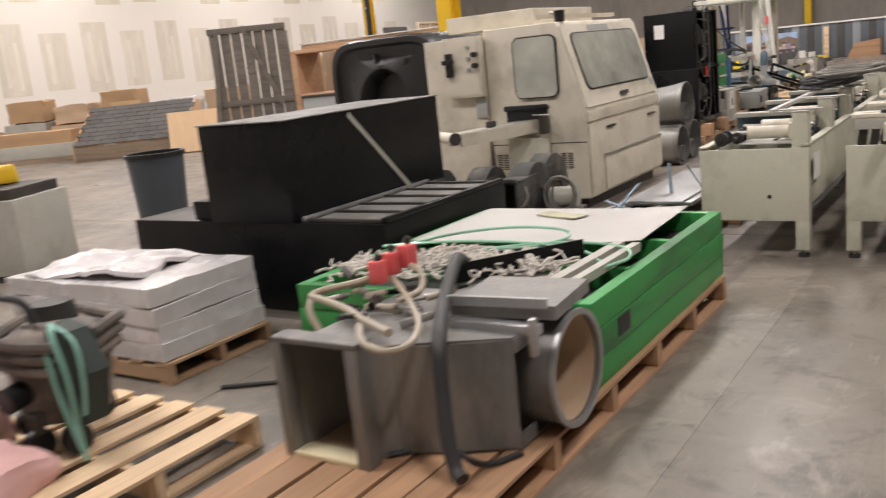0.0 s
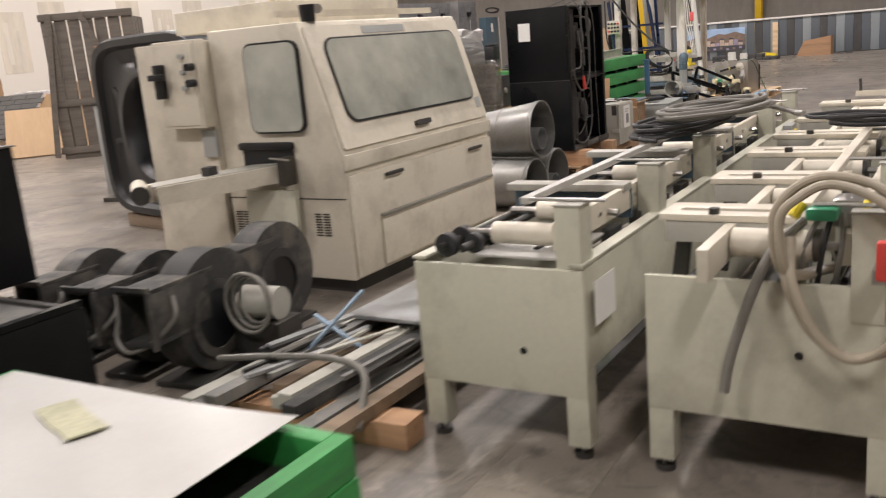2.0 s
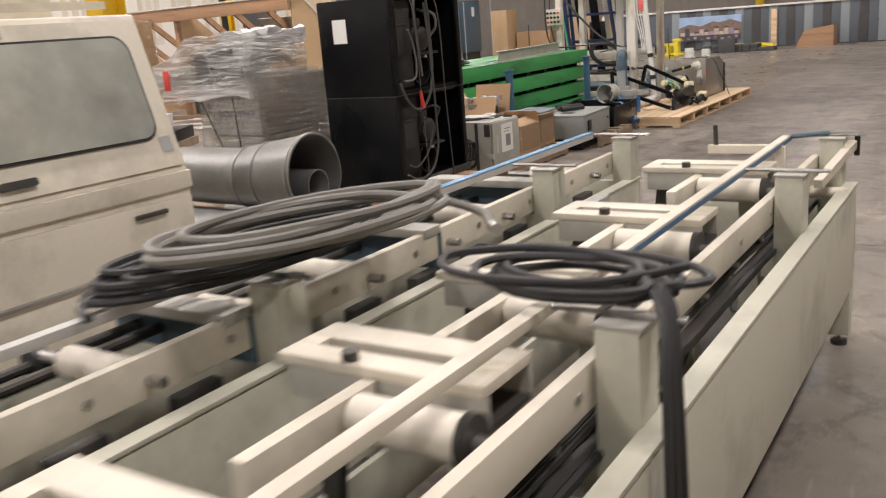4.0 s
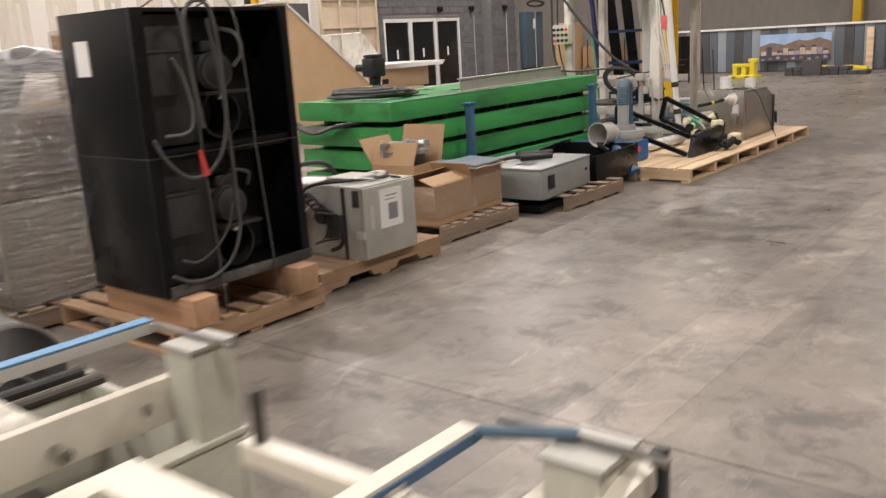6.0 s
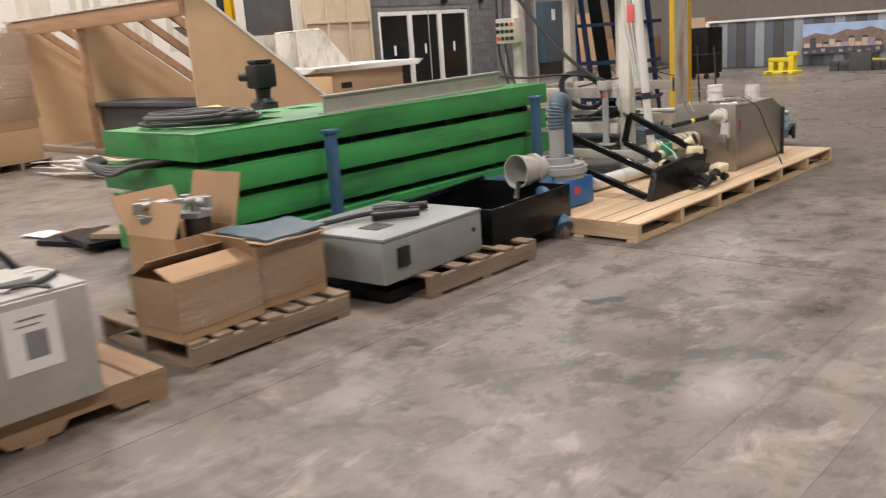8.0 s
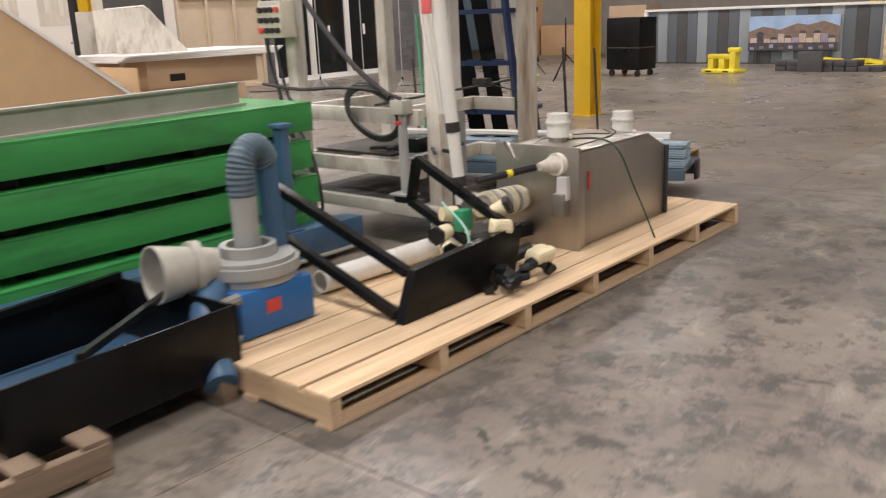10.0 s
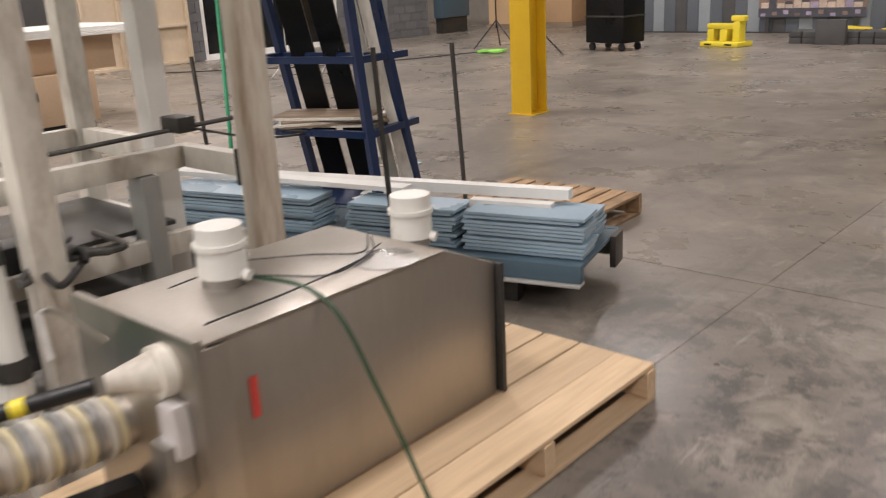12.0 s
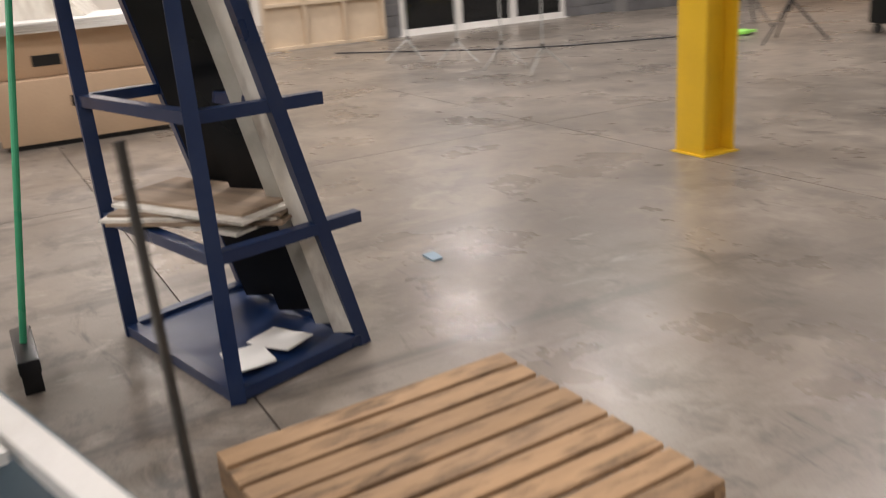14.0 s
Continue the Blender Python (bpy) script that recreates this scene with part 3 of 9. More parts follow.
def saw_machine():
    t = thing("enclosed_machine", "cream painted industrial machine in a sheet steel enclosure with windows", "machine", 0, 0, 0)
    body = bmesh.new()
    # front profile, in x and z: upright below, window panel leaning back
    prof = [(-3.15, 0.10), (-2.16, 0.10), (-2.16, 0.90), (-2.40, 1.70), (-3.15, 1.70)]
    prism(body, prof, "y", 5.64, 7.52)
    bmesh.ops.bevel(body, geom=[e for e in body.edges], offset=0.012, segments=2, profile=0.5, affect="EDGES")
    part("body", body, CREAM, t)
    part("plinth", nbox(-3.75, -2.22, 5.72, 7.44, 0.0, 0.1, 0), DARKSTEEL, t, "recessed dark plinth")
    part("rear_cabinet", nbox(-3.80, -3.155, 5.60, 7.5, 0.10, 1.65, 0.01), CREAM, t)
    part("upper_cover", nbox(-3.7, -2.75, 5.9, 7.3, 1.705, 1.86, 0.01), CREAM, t)
    part("top_rail", nbeam((-2.6, 5.7, 1.76), (-2.6, 7.5, 1.76), 0.04), CREAM, t)
    # switch panel on the side
    sp = part("switch_panel", nbox(-3.52, -3.13, 5.50, 5.59, 1.10, 1.66, 0.008), CREAM, t)
    part("panel_door", nbox(-3.5, -3.15, 5.492, 5.5, 1.12, 1.64, 0.003), CREAM, t)
    part("main_switch", nbox(-3.47, -3.41, 5.43, 5.49, 1.30, 1.52, 0.01), BLACKPLASTIC, t, "black rotary main switch")
    part("switch_lever", nbox(-3.49, -3.37, 5.40, 5.44, 1.42, 1.46, 0.008), BLACKPLASTIC, t)
    for k, (x, z) in enumerate([(-3.24, 1.56), (-3.24, 1.46), (-3.24, 1.36)]):
        part("push_button", ncyl((x, 5.49, z), (x, 5.465, z), 0.017), GREYPAINT, t)
    for z in (1.49, 1.39):
        part("selector_knob", ncyl((-3.16, 5.49, z), (-3.16, 5.43, z), 0.024), BLACKPLASTIC, t, "black selector knob")
    part("side_bracket", nbox(-3.25, -3.13, 5.57, 5.6, 0.9, 1.08, 0.004), GREYPAINT, t)
    # side window
    fr = bmesh.new()
    box(fr, -2.84, -2.40, 5.612, 5.638, 1.04, 1.60, 0.0)
    bmesh.ops.bevel(fr, geom=[e for e in fr.edges if abs(e.verts[0].co.y - e.verts[1].co.y) > 0.01], offset=0.07, segments=5, profile=0.5, affect="EDGES")
    part("window_gasket", fr, BLACKPLASTIC, t, "black rubber window gasket")
    gl = bmesh.new()
    box(gl, -2.828, -2.412, 5.604, 5.611, 1.052, 1.588, 0.0)
    bmesh.ops.bevel(gl, geom=[e for e in gl.edges if abs(e.verts[0].co.y - e.verts[1].co.y) > 0.003], offset=0.06, segments=5, profile=0.5, affect="EDGES")
    part("side_window", gl, HAZEGLASS, t, "grey window pane with reflected haze in its colour")
    # front window on the leaning panel
    lean = math.degrees(math.atan2(0.24, 0.80))
    base = Matrix.Translation((-2.16, 0, 0.90)) @ pose(0, 0, 0, 0, -lean, 0)

    def leaning(name, y0, y1, z0, z1, x0, x1, r, material, label=""):
        b = bmesh.new()
        box(b, x0, x1, y0, y1, z0, z1)
        bmesh.ops.bevel(b, geom=[e for e in b.edges if abs(e.verts[0].co.x - e.verts[1].co.x) > (x1 - x0) * 0.5], offset=r, segments=5, profile=0.5, affect="EDGES")
        bmesh.ops.transform(b, matrix=base, verts=b.verts)
        return part(name, b, material, t, label)

    leaning("front_door", 5.66, 7.50, 0.02, 0.80, 0.002, 0.016, 0.02, CREAM)
    leaning("front_window_gasket", 5.79, 7.40, 0.17, 0.72, 0.017, 0.026, 0.09, BLACKPLASTIC, "black rubber window gasket")
    leaning("front_window", 5.803, 7.387, 0.183, 0.707, 0.027, 0.032, 0.082, HAZEGLASS, "opaque window pane with reflected haze in its colour")
    leaning("handle", 6.48, 6.66, 0.065, 0.10, 0.017, 0.045, 0.012, DARKSTEEL, "dark door handle")
    leaning("maker_plate", 6.25, 6.75, 0.735, 0.785, 0.017, 0.02, 0.006, GREYPAINT, "faded grey maker's lettering plate")
    leaning("small_plate", 7.39, 7.46, 0.10, 0.18, 0.017, 0.02, 0.004, GREYPAINT)
    # lower doors
    part("lower_door", nbox(-2.158, -2.135, 5.66, 7.5, 0.12, 0.76, 0.006), CREAM, t)
    part("lower_hatch", nbox(-2.134, -2.118, 5.93, 7.48, 0.14, 0.46, 0.005), CREAM, t)
    part("hatch_rail", nbox(-2.134, -2.10, 5.93, 7.44, 0.455, 0.475, 0.004), STEEL, t)
    for y in (6.02, 7.12):
        hb = part("door_handle", nbox(-2.134, -2.112, y, y + 0.2, 0.70, 0.725, 0.009), DARKSTEEL, t, "dark recessed handle")
    part("fold_strip", nbox(-2.158, -2.14, 5.64, 7.52, 0.80, 0.89, 0.004), CREAM, t)
    # infeed arm through a slot in the side
    part("slot", nbox(-2.96, -2.54, 5.63, 5.642, 0.76, 0.97, 0.0), BLACKPLASTIC, t, "dark infeed opening")
    sl = bmesh.new()
    box(sl, -2.98, -2.52, 5.60, 5.637, 0.935, 0.985, 0.02)
    part("slot_hood", sl, BLACKPLASTIC, t)
    part("infeed_beam", nbeam((-3.12, 5.02, 0.745), (-2.62, 5.66, 0.79), 0.05, 0.11), CREAM, t)
    part("infeed_beam", nbeam((-3.30, 5.10, 0.745), (-2.80, 5.70, 0.79), 0.05, 0.11), CREAM, t)
    part("infeed_belt", nbeam((-3.21, 5.06, 0.80), (-2.72, 5.68, 0.845), 0.2, 0.012), GREYDIRTY, t)
    part("infeed_roller", ncyl((-3.40, 5.12, 0.78), (-3.08, 4.86, 0.78), 0.05, seg=24), ROLLER, t, "pale infeed roller")
    part("roller_collar", ncyl((-3.08, 4.86, 0.78), (-3.06, 4.845, 0.78), 0.056, seg=20), DARKSTEEL, t)
    part("guide_plate", nbox(-2.575, -2.52, 5.50, 5.62, 0.72, 0.90, 0.01), DARKSTEEL, t)
    part("guide_rod", ncyl((-2.62, 5.5, 0.9), (-2.40, 5.42, 0.9), 0.007), STEEL, t)
    part("clamp", nbox(-3.0, -2.93, 5.28, 5.36, 0.70, 0.88, 0.01), DARKSTEEL, t)
    part("chute", nbeam((-2.73, 5.58, 0.36), (-2.73, 5.6, 0.68), 0.42, 0.03), SAGE, t, "grey deflector plate")
    vent(t, -2.43, 5.638, 0.52)
    vent(t, -3.10, 5.638, 0.52)
    part("side_seam", nbox(-3.14, -2.17, 5.636, 5.641, 0.618, 0.624, 0), DARKSTEEL, t)
    part("side_seam", nbox(-3.14, -3.136, 5.636, 5.641, 0.12, 0.62, 0), DARKSTEEL, t)
    part("beacon", ncyl((-2.42, 5.78, 1.70), (-2.42, 5.78, 1.80), 0.045, 0.05), BLACKPLASTIC, t, "dark round beacon")
    part("pipe_stub", ncyl((-2.47, 5.95, 1.78), (-2.62, 6.05, 1.79), 0.03), STEEL, t)
    return t


saw_machine()


section(0.0, 0.0)


# ---------------------------------------------------------------- two roller conveyors
def conveyor(x0, x1, y0, y1, label, side, blue):
    """Sheet steel troughs on legs with posts, rails, cross beds and rollers. side: x of the post row."""
    t = thing("roller_conveyor", label, "conveyor", 0, 0, 0, 0, "pair of roller conveyors")
    ztop, zlow = 0.72, 0.24
    w = 0.02
    for name, bx in (("side_panel", (x0, x0 + w)), ("side_panel", (x1 - w, x1))):
        part(name, nbox(*bx, y0 + 0.025, y1 - 0.025, 0.26 if bx[0] > 0.5 else 0.34, 0.50 if bx[0] == 0.19 else ztop, 0.004), SAGE, t)
    for y in (y0, y1 - 0.02):
        part("end_panel", nbox(x0, x1, y, y + 0.022, zlow, ztop - 0.01, 0.004), SAGE, t)
        hz = 0.40 if x0 < 0 else 0.48
        part("access_hole", ncyl(((x0 + x1) / 2 + 0.1, y - 0.003, hz), ((x0 + x1) / 2 + 0.1, y + 0.025, hz), 0.013), BLACKPLASTIC, t)
    part("floor_pan", nbox(x0 + w, x1 - w, y0 + 0.03, y1 - 0.03, 0.27, 0.28, 0), DARKSTEEL, t, "dark bottom tray")
    if x0 < 0:
        part("lip", nbox(x0 - 0.004, x0 + 0.05, y0, y1, ztop, ztop + 0.012, 0.002), SAGE, t)
    part("lip", nbox(x1 - 0.05, x1 + 0.004, y0, y1, ztop, ztop + 0.012, 0.002), SAGE, t)
    for x in (x0, x1 - 0.085):
        for y in (y0 + 0.002, (y0 + y1) / 2 - 0.04, y1 - 0.087):
            lg = part("leg", nbox(x, x + 0.085, y, y + 0.085, 0.05, zlow + 0.1, 0.006), SAGE, t)
            part("levelling_foot", ncyl((x + 0.042, y + 0.042, 0.0), (x + 0.042, y + 0.042, 0.02), 0.035), DARKSTEEL, lg, "dark screw foot")
            part("foot_bolt", ncyl((x + 0.042, y + 0.042, 0.02), (x + 0.042, y + 0.042, 0.06), 0.01, seg=8), STEEL, lg)
    return t


POST_YS = [4.24, 5.12, 6.0, 7.6, 8.46]
cva = conveyor(-0.70, -0.02, 4.17, 8.52, "grey-green steel roller conveyor with a blue guide strip and pale rollers", 0, True)
cvb = conveyor(0.19, 0.95, 4.19, 8.52, "wide grey-green steel roller conveyor with cross beds and hoses on it", 1, False)


def conveyor_top(t, xp, side, blue):
    """Posts at x = xp, rails between them, rollers that reach in from the rail."""
    s = -1
    for i, y in enumerate(POST_YS):
        p = part("post", nbox(xp - 0.05, xp + 0.044, y - 0.055, y + 0.055, 0.60, 0.93, 0.005), SAGE, t)
        part("cap_plate", nbox(xp - 0.054, xp + 0.05, y - 0.058, y + 0.058, 0.93, 0.938, 0.002), GREYDIRTY, p)
        part("adjusting_rod", ncyl((xp - 0.16, y, 0.9455), (xp + 0.12, y, 0.9455), 0.007, seg=8), STEEL, p)
    a, b = POST_YS[0], POST_YS[-1]
    part("long_rail", nbox(xp - 0.085, xp - 0.055, a, b, 0.76, 0.86, 0.004), CREAM, t)
    part("lower_rail", nbox(xp - 0.10, xp - 0.055, a, b, 0.64, 0.67, 0.004), DARKSTEEL, t)
    part("guide_strip", nbox(xp - 0.20, xp - 0.165, a, b - (0.0 if blue else 0.05), 0.925, 0.95, 0.002), CREAM if not blue else SHEETGREY, t, "bare metal guide strip")
    if blue:
        part("film_strip", nbox(xp - 0.2, xp - 0.165, 6.2, b, 0.9515, 0.956, 0.001), BLUEFILM, t, "blue protective film strip")
    n = 10
    for k in range(n):
        y = a + 0.25 + (b - a - 0.5) * k / (n - 1)
        part("bolt", ncyl((xp - 0.095, y + 0.14, 0.81), (xp - 0.05, y + 0.14, 0.81), 0.011, seg=8), STEEL, t)
    return t


BLUEFILM = mat("blue_film", (0.13, 0.29, 0.47), 0.45, var=0.08, bump=0.0)
conveyor_top(cva, -0.07, 0, True)
conveyor_top(cvb, 0.86, 1, False)
# conveyor A: short rollers on a pair of shafts along the far side
for y in [4.32, 4.72, 5.2, 5.62, 6.05, 6.45, 6.9, 7.3, 7.75, 8.15]:
    part("roller", ncyl((-0.42, y, 0.80), (-0.14, y, 0.80), 0.042, seg=20), ROLLER, cva, "pale rubber roller")
    part("roller_shaft", ncyl((-0.55, y, 0.80), (-0.08, y, 0.80), 0.014, seg=8), STEEL, cva)
for x in (-0.56, -0.47):
    part("drive_shaft", ncyl((x, 4.15, 0.775), (x, 8.45, 0.775), 0.015, seg=10), DARKSTEEL, cva)
for y in (4.18, 4.3, 5.05, 5.12, 5.6, 6.4, 6.5, 7.1, 7.9):
    part("drive_pulley", ncyl((-0.56, y, 0.775), (-0.56, y + 0.035, 0.775), 0.045, seg=16), RUBBER, cva, "black drive pulley")
    part("drive_pulley", ncyl((-0.47, y + 0.05, 0.775), (-0.47, y + 0.08, 0.775), 0.038, seg=16), RUBBER, cva, "black drive pulley")
for y in (4.9, 5.85, 6.75, 7.6):
    part("cross_bar", nbox(-0.66, -0.12, y, y + 0.1, 0.845, 0.875, 0.004), GREYDIRTY, cva)
    part("cross_bar_web", nbox(-0.66, -0.12, y + 0.085, y + 0.1, 0.72, 0.845, 0.0), BLUEGREY, cva)
part("drip_sheet", nbox(-0.45, -0.1, 4.2, 4.6, 0.735, 0.745, 0.002), SHEETGREY, cva)
part("side_label", nbox(0.0, 0.003, 4.22, 4.42, 0.50, 0.66, 0), PAPER, cva, "blank paper label")
# conveyor B: slotted cross beds on grey brackets, arms and rollers between them
for k, y in enumerate([4.33, 5.01, 5.70, 6.32, 7.05, 7.93]):
    d = 0.2
    bed = part("cross_bed", nbox(0.20, 0.70, y, y + 0.07, 0.862, 0.885, 0.003), CREAM, cvb)
    part("bed_bar", nbox(0.20, 0.70, y + 0.112, y + d, 0.862, 0.885, 0.003), CREAM, bed)
    part("bed_bar", nbox(0.20, 0.255, y + 0.0705, y + 0.1115, 0.862, 0.885, 0.002), CREAM, bed)
    part("bed_bar", nbox(0.60, 0.70, y + 0.0705, y + 0.1115, 0.862, 0.885, 0.002), CREAM, bed)
    part("bed_channel", nbox(0.22, 0.70, y + 0.004, y + 0.02, 0.79, 0.861, 0.002), GREYDIRTY, bed, "grey steel channel")
    part("bed_channel", nbox(0.22, 0.70, y + d - 0.02, y + d - 0.004, 0.79, 0.861, 0.002), GREYDIRTY, bed, "grey steel channel")
    part("slot_tray", nbox(0.22, 0.70, y + 0.021, y + d - 0.021, 0.79, 0.80, 0), DARKSTEEL, bed, "dark tray below the slot")
    part("knob", ncyl((0.38, y + 0.02, 0.885), (0.38, y + 0.02, 0.905), 0.018, seg=12), DARKSTEEL, bed)
    part("bed_brace", nbeam((0.26, y + 0.1, 0.79), (0.22, y + 0.1, 0.48), 0.03, 0.05), DARKSTEEL, cvb)
    part("bed_stand", nbox(0.58, 0.66, y + 0.06, y + 0.12, 0.28, 0.789, 0.003), SAGE, cvb)
    part("bed_arm", nbox(0.42, 0.455, y - 0.36, y, 0.76, 0.86, 0.003), CREAM, cvb)
    part("roller", ncyl((0.46, y - 0.07, 0.815), (0.70, y - 0.07, 0.815), 0.047, seg=20), ROLLER, cvb, "pale rubber roller")
    part("roller_shaft", ncyl((0.40, y - 0.07, 0.815), (0.80, y - 0.07, 0.815), 0.014, seg=8), STEEL, cvb)
    part("roller_collar", ncyl((0.70, y - 0.07, 0.815), (0.72, y - 0.07, 0.815), 0.052, seg=16), DARKSTEEL, cvb)
    part("actuator", ncyl((0.84, y + 0.3, 0.50), (0.84, y + 0.44, 0.56), 0.05, seg=16), DARKSTEEL, cvb, "dusty air cylinder")
    part("actuator_rod", ncyl((0.84, y + 0.2, 0.46), (0.84, y + 0.3, 0.50), 0.012, seg=8), STEEL, cvb)
    part("wire", ntube([(0.72, y + 0.1, 0.78), (0.76, y + 0.16, 0.62), (0.72, y + 0.3, 0.5), (0.80, y + 0.4, 0.46)], 0.006, 6), WHITEPLASTIC, cvb)
part("strip_edge", nbox(0.6955, 0.699, 6.4, 8.41, 0.928, 0.944, 0), STEELBLUE, cvb, "dark blue edge of the guide strip")
for x, z, r in ((0.775, 0.705, 0.011), (0.745, 0.69, 0.009), (0.80, 0.66, 0.013)):
    part("air_line", ntube([(x + 0.012 * math.sin(1.7 * k + 9 * x), 4.3 + 0.42 * k, z + 0.014 * math.sin(2.3 * k + 5 * z)) for k in range(10)], r, 7, 3), RUBBER, cvb, "black air line")
for k in range(12):
    y = 4.45 + 0.33 * k
    part("guide_bracket", nbox(0.725, 0.773, y, y + 0.055, 0.715, 0.76, 0.004), DARKSTEEL, cvb, "dark guide bracket")
    part("rail_stud", ncyl((0.773, y + 0.02, 0.735), (0.80, y + 0.02, 0.735), 0.009, seg=8), STEEL, cvb)
    part("chain_block", nbox(-0.145, -0.105, y - 0.1, y + 0.04, 0.685, 0.735, 0.004), (DARKSTEEL, SCROLL)[k % 2], cva, "oily chain block")
    part("tension_spring", ncyl((-0.36, y, 0.735), (-0.30, y + 0.14, 0.735), 0.014, seg=10), DARKSTEEL, cva)
part("air_line", ntube([(-0.25 + 0.02 * math.sin(2.1 * k), 4.3 + 0.42 * k, 0.735 + 0.01 * math.cos(1.9 * k)) for k in range(10)], 0.010, 7, 3), RUBBER, cva, "black air line")
part("pan_motor", ncyl((0.55, 6.9, 0.42), (0.55, 7.2, 0.42), 0.09), DARKSTEEL, cvb)
stop = part("stop_box", nbox(0.0, 0.06, 7.74, 7.92, 0.57, 0.765, 0.008), GREYPAINT, cva, "grey emergency stop box")
part("stop_collar", ncyl((0.06, 7.84, 0.69), (0.075, 7.84, 0.69), 0.042, seg=24), YELLOWPLASTIC, stop, "yellow stop collar")
part("stop_button", ncyl((0.075, 7.84, 0.69), (0.105, 7.84, 0.69), 0.027, seg=24), RED, stop, "red mushroom stop button")
part("end_bar", nbeam((0.40, 8.21, 0.92), (0.70, 8.215, 0.92), 0.035), CREAM, cvb)
part("end_upright", nbox(0.675, 0.71, 8.2, 8.235, 0.60, 0.93, 0.003), CREAM, cvb)
part("upright_pin", ncyl((0.43, 8.21, 0.935), (0.425, 8.215, 1.02), 0.010, seg=8), DARKSTEEL, cvb)
part("end_rod", ncyl((0.70, 8.405, 0.945), (0.84, 8.46, 0.953), 0.010, seg=8), BLUEGREY, cvb)
part("cross_tube", ncyl((0.64, 8.32, 0.72), (0.94, 8.33, 0.72), 0.024, seg=16), CREAM, cvb)
part("tube_clamp", pipe(bmesh.new(), (0.74, 8.323, 0.72), (0.755, 8.323, 0.72), 0.034, 0.02, 16), BLACKPLASTIC, cvb)
part("side_arm", nbeam((0.86, 8.10, 0.80), (0.93, 8.50, 0.90), 0.035), CREAM, cvb)
part("crank_handle", nbox(0.935, 0.957, 8.49, 8.515, 0.85, 0.94, 0.005), BLACKPLASTIC, cvb, "black crank handle")
part("red_tag", nbox(0.887, 0.927, 4.02, 4.055, 0.78, 0.89, 0.008), RED, cvb, "red plastic connector")
part("tag_bracket", nbox(0.875, 0.925, 4.056, 4.185, 0.76, 0.80, 0.004), STEEL, cvb)
part("valve_block", nbox(0.68, 0.77, 4.20, 4.27, 0.90, 0.94, 0.015), GREENCORD, cvb, "green valve body")
part("valve_body", nbox(0.74, 0.84, 4.30, 4.42, 0.86, 0.95, 0.02), STEEL, cvb)
for x, y in ((0.645, 4.22), (0.83, 4.24)):
    part("hose_clip", ncyl((x, y, 0.91), (x + 0.02, y + 0.02, 0.95), 0.018, seg=10), YELLOWPLASTIC, cvb, "yellow hose clip")
for k in range(4):
    part("valve_hose", ntube([(0.72 + 0.03 * k, 4.25, 0.92), (0.68 + 0.05 * k, 4.22, 0.82), (0.66 + 0.05 * k, 4.26, 0.70), (0.64 + 0.05 * k, 4.34, 0.55)], 0.009, 6), RUBBER if k % 2 else GREYHOSE, cvb, "thin pneumatic hose")


section(0.02, -0.06)


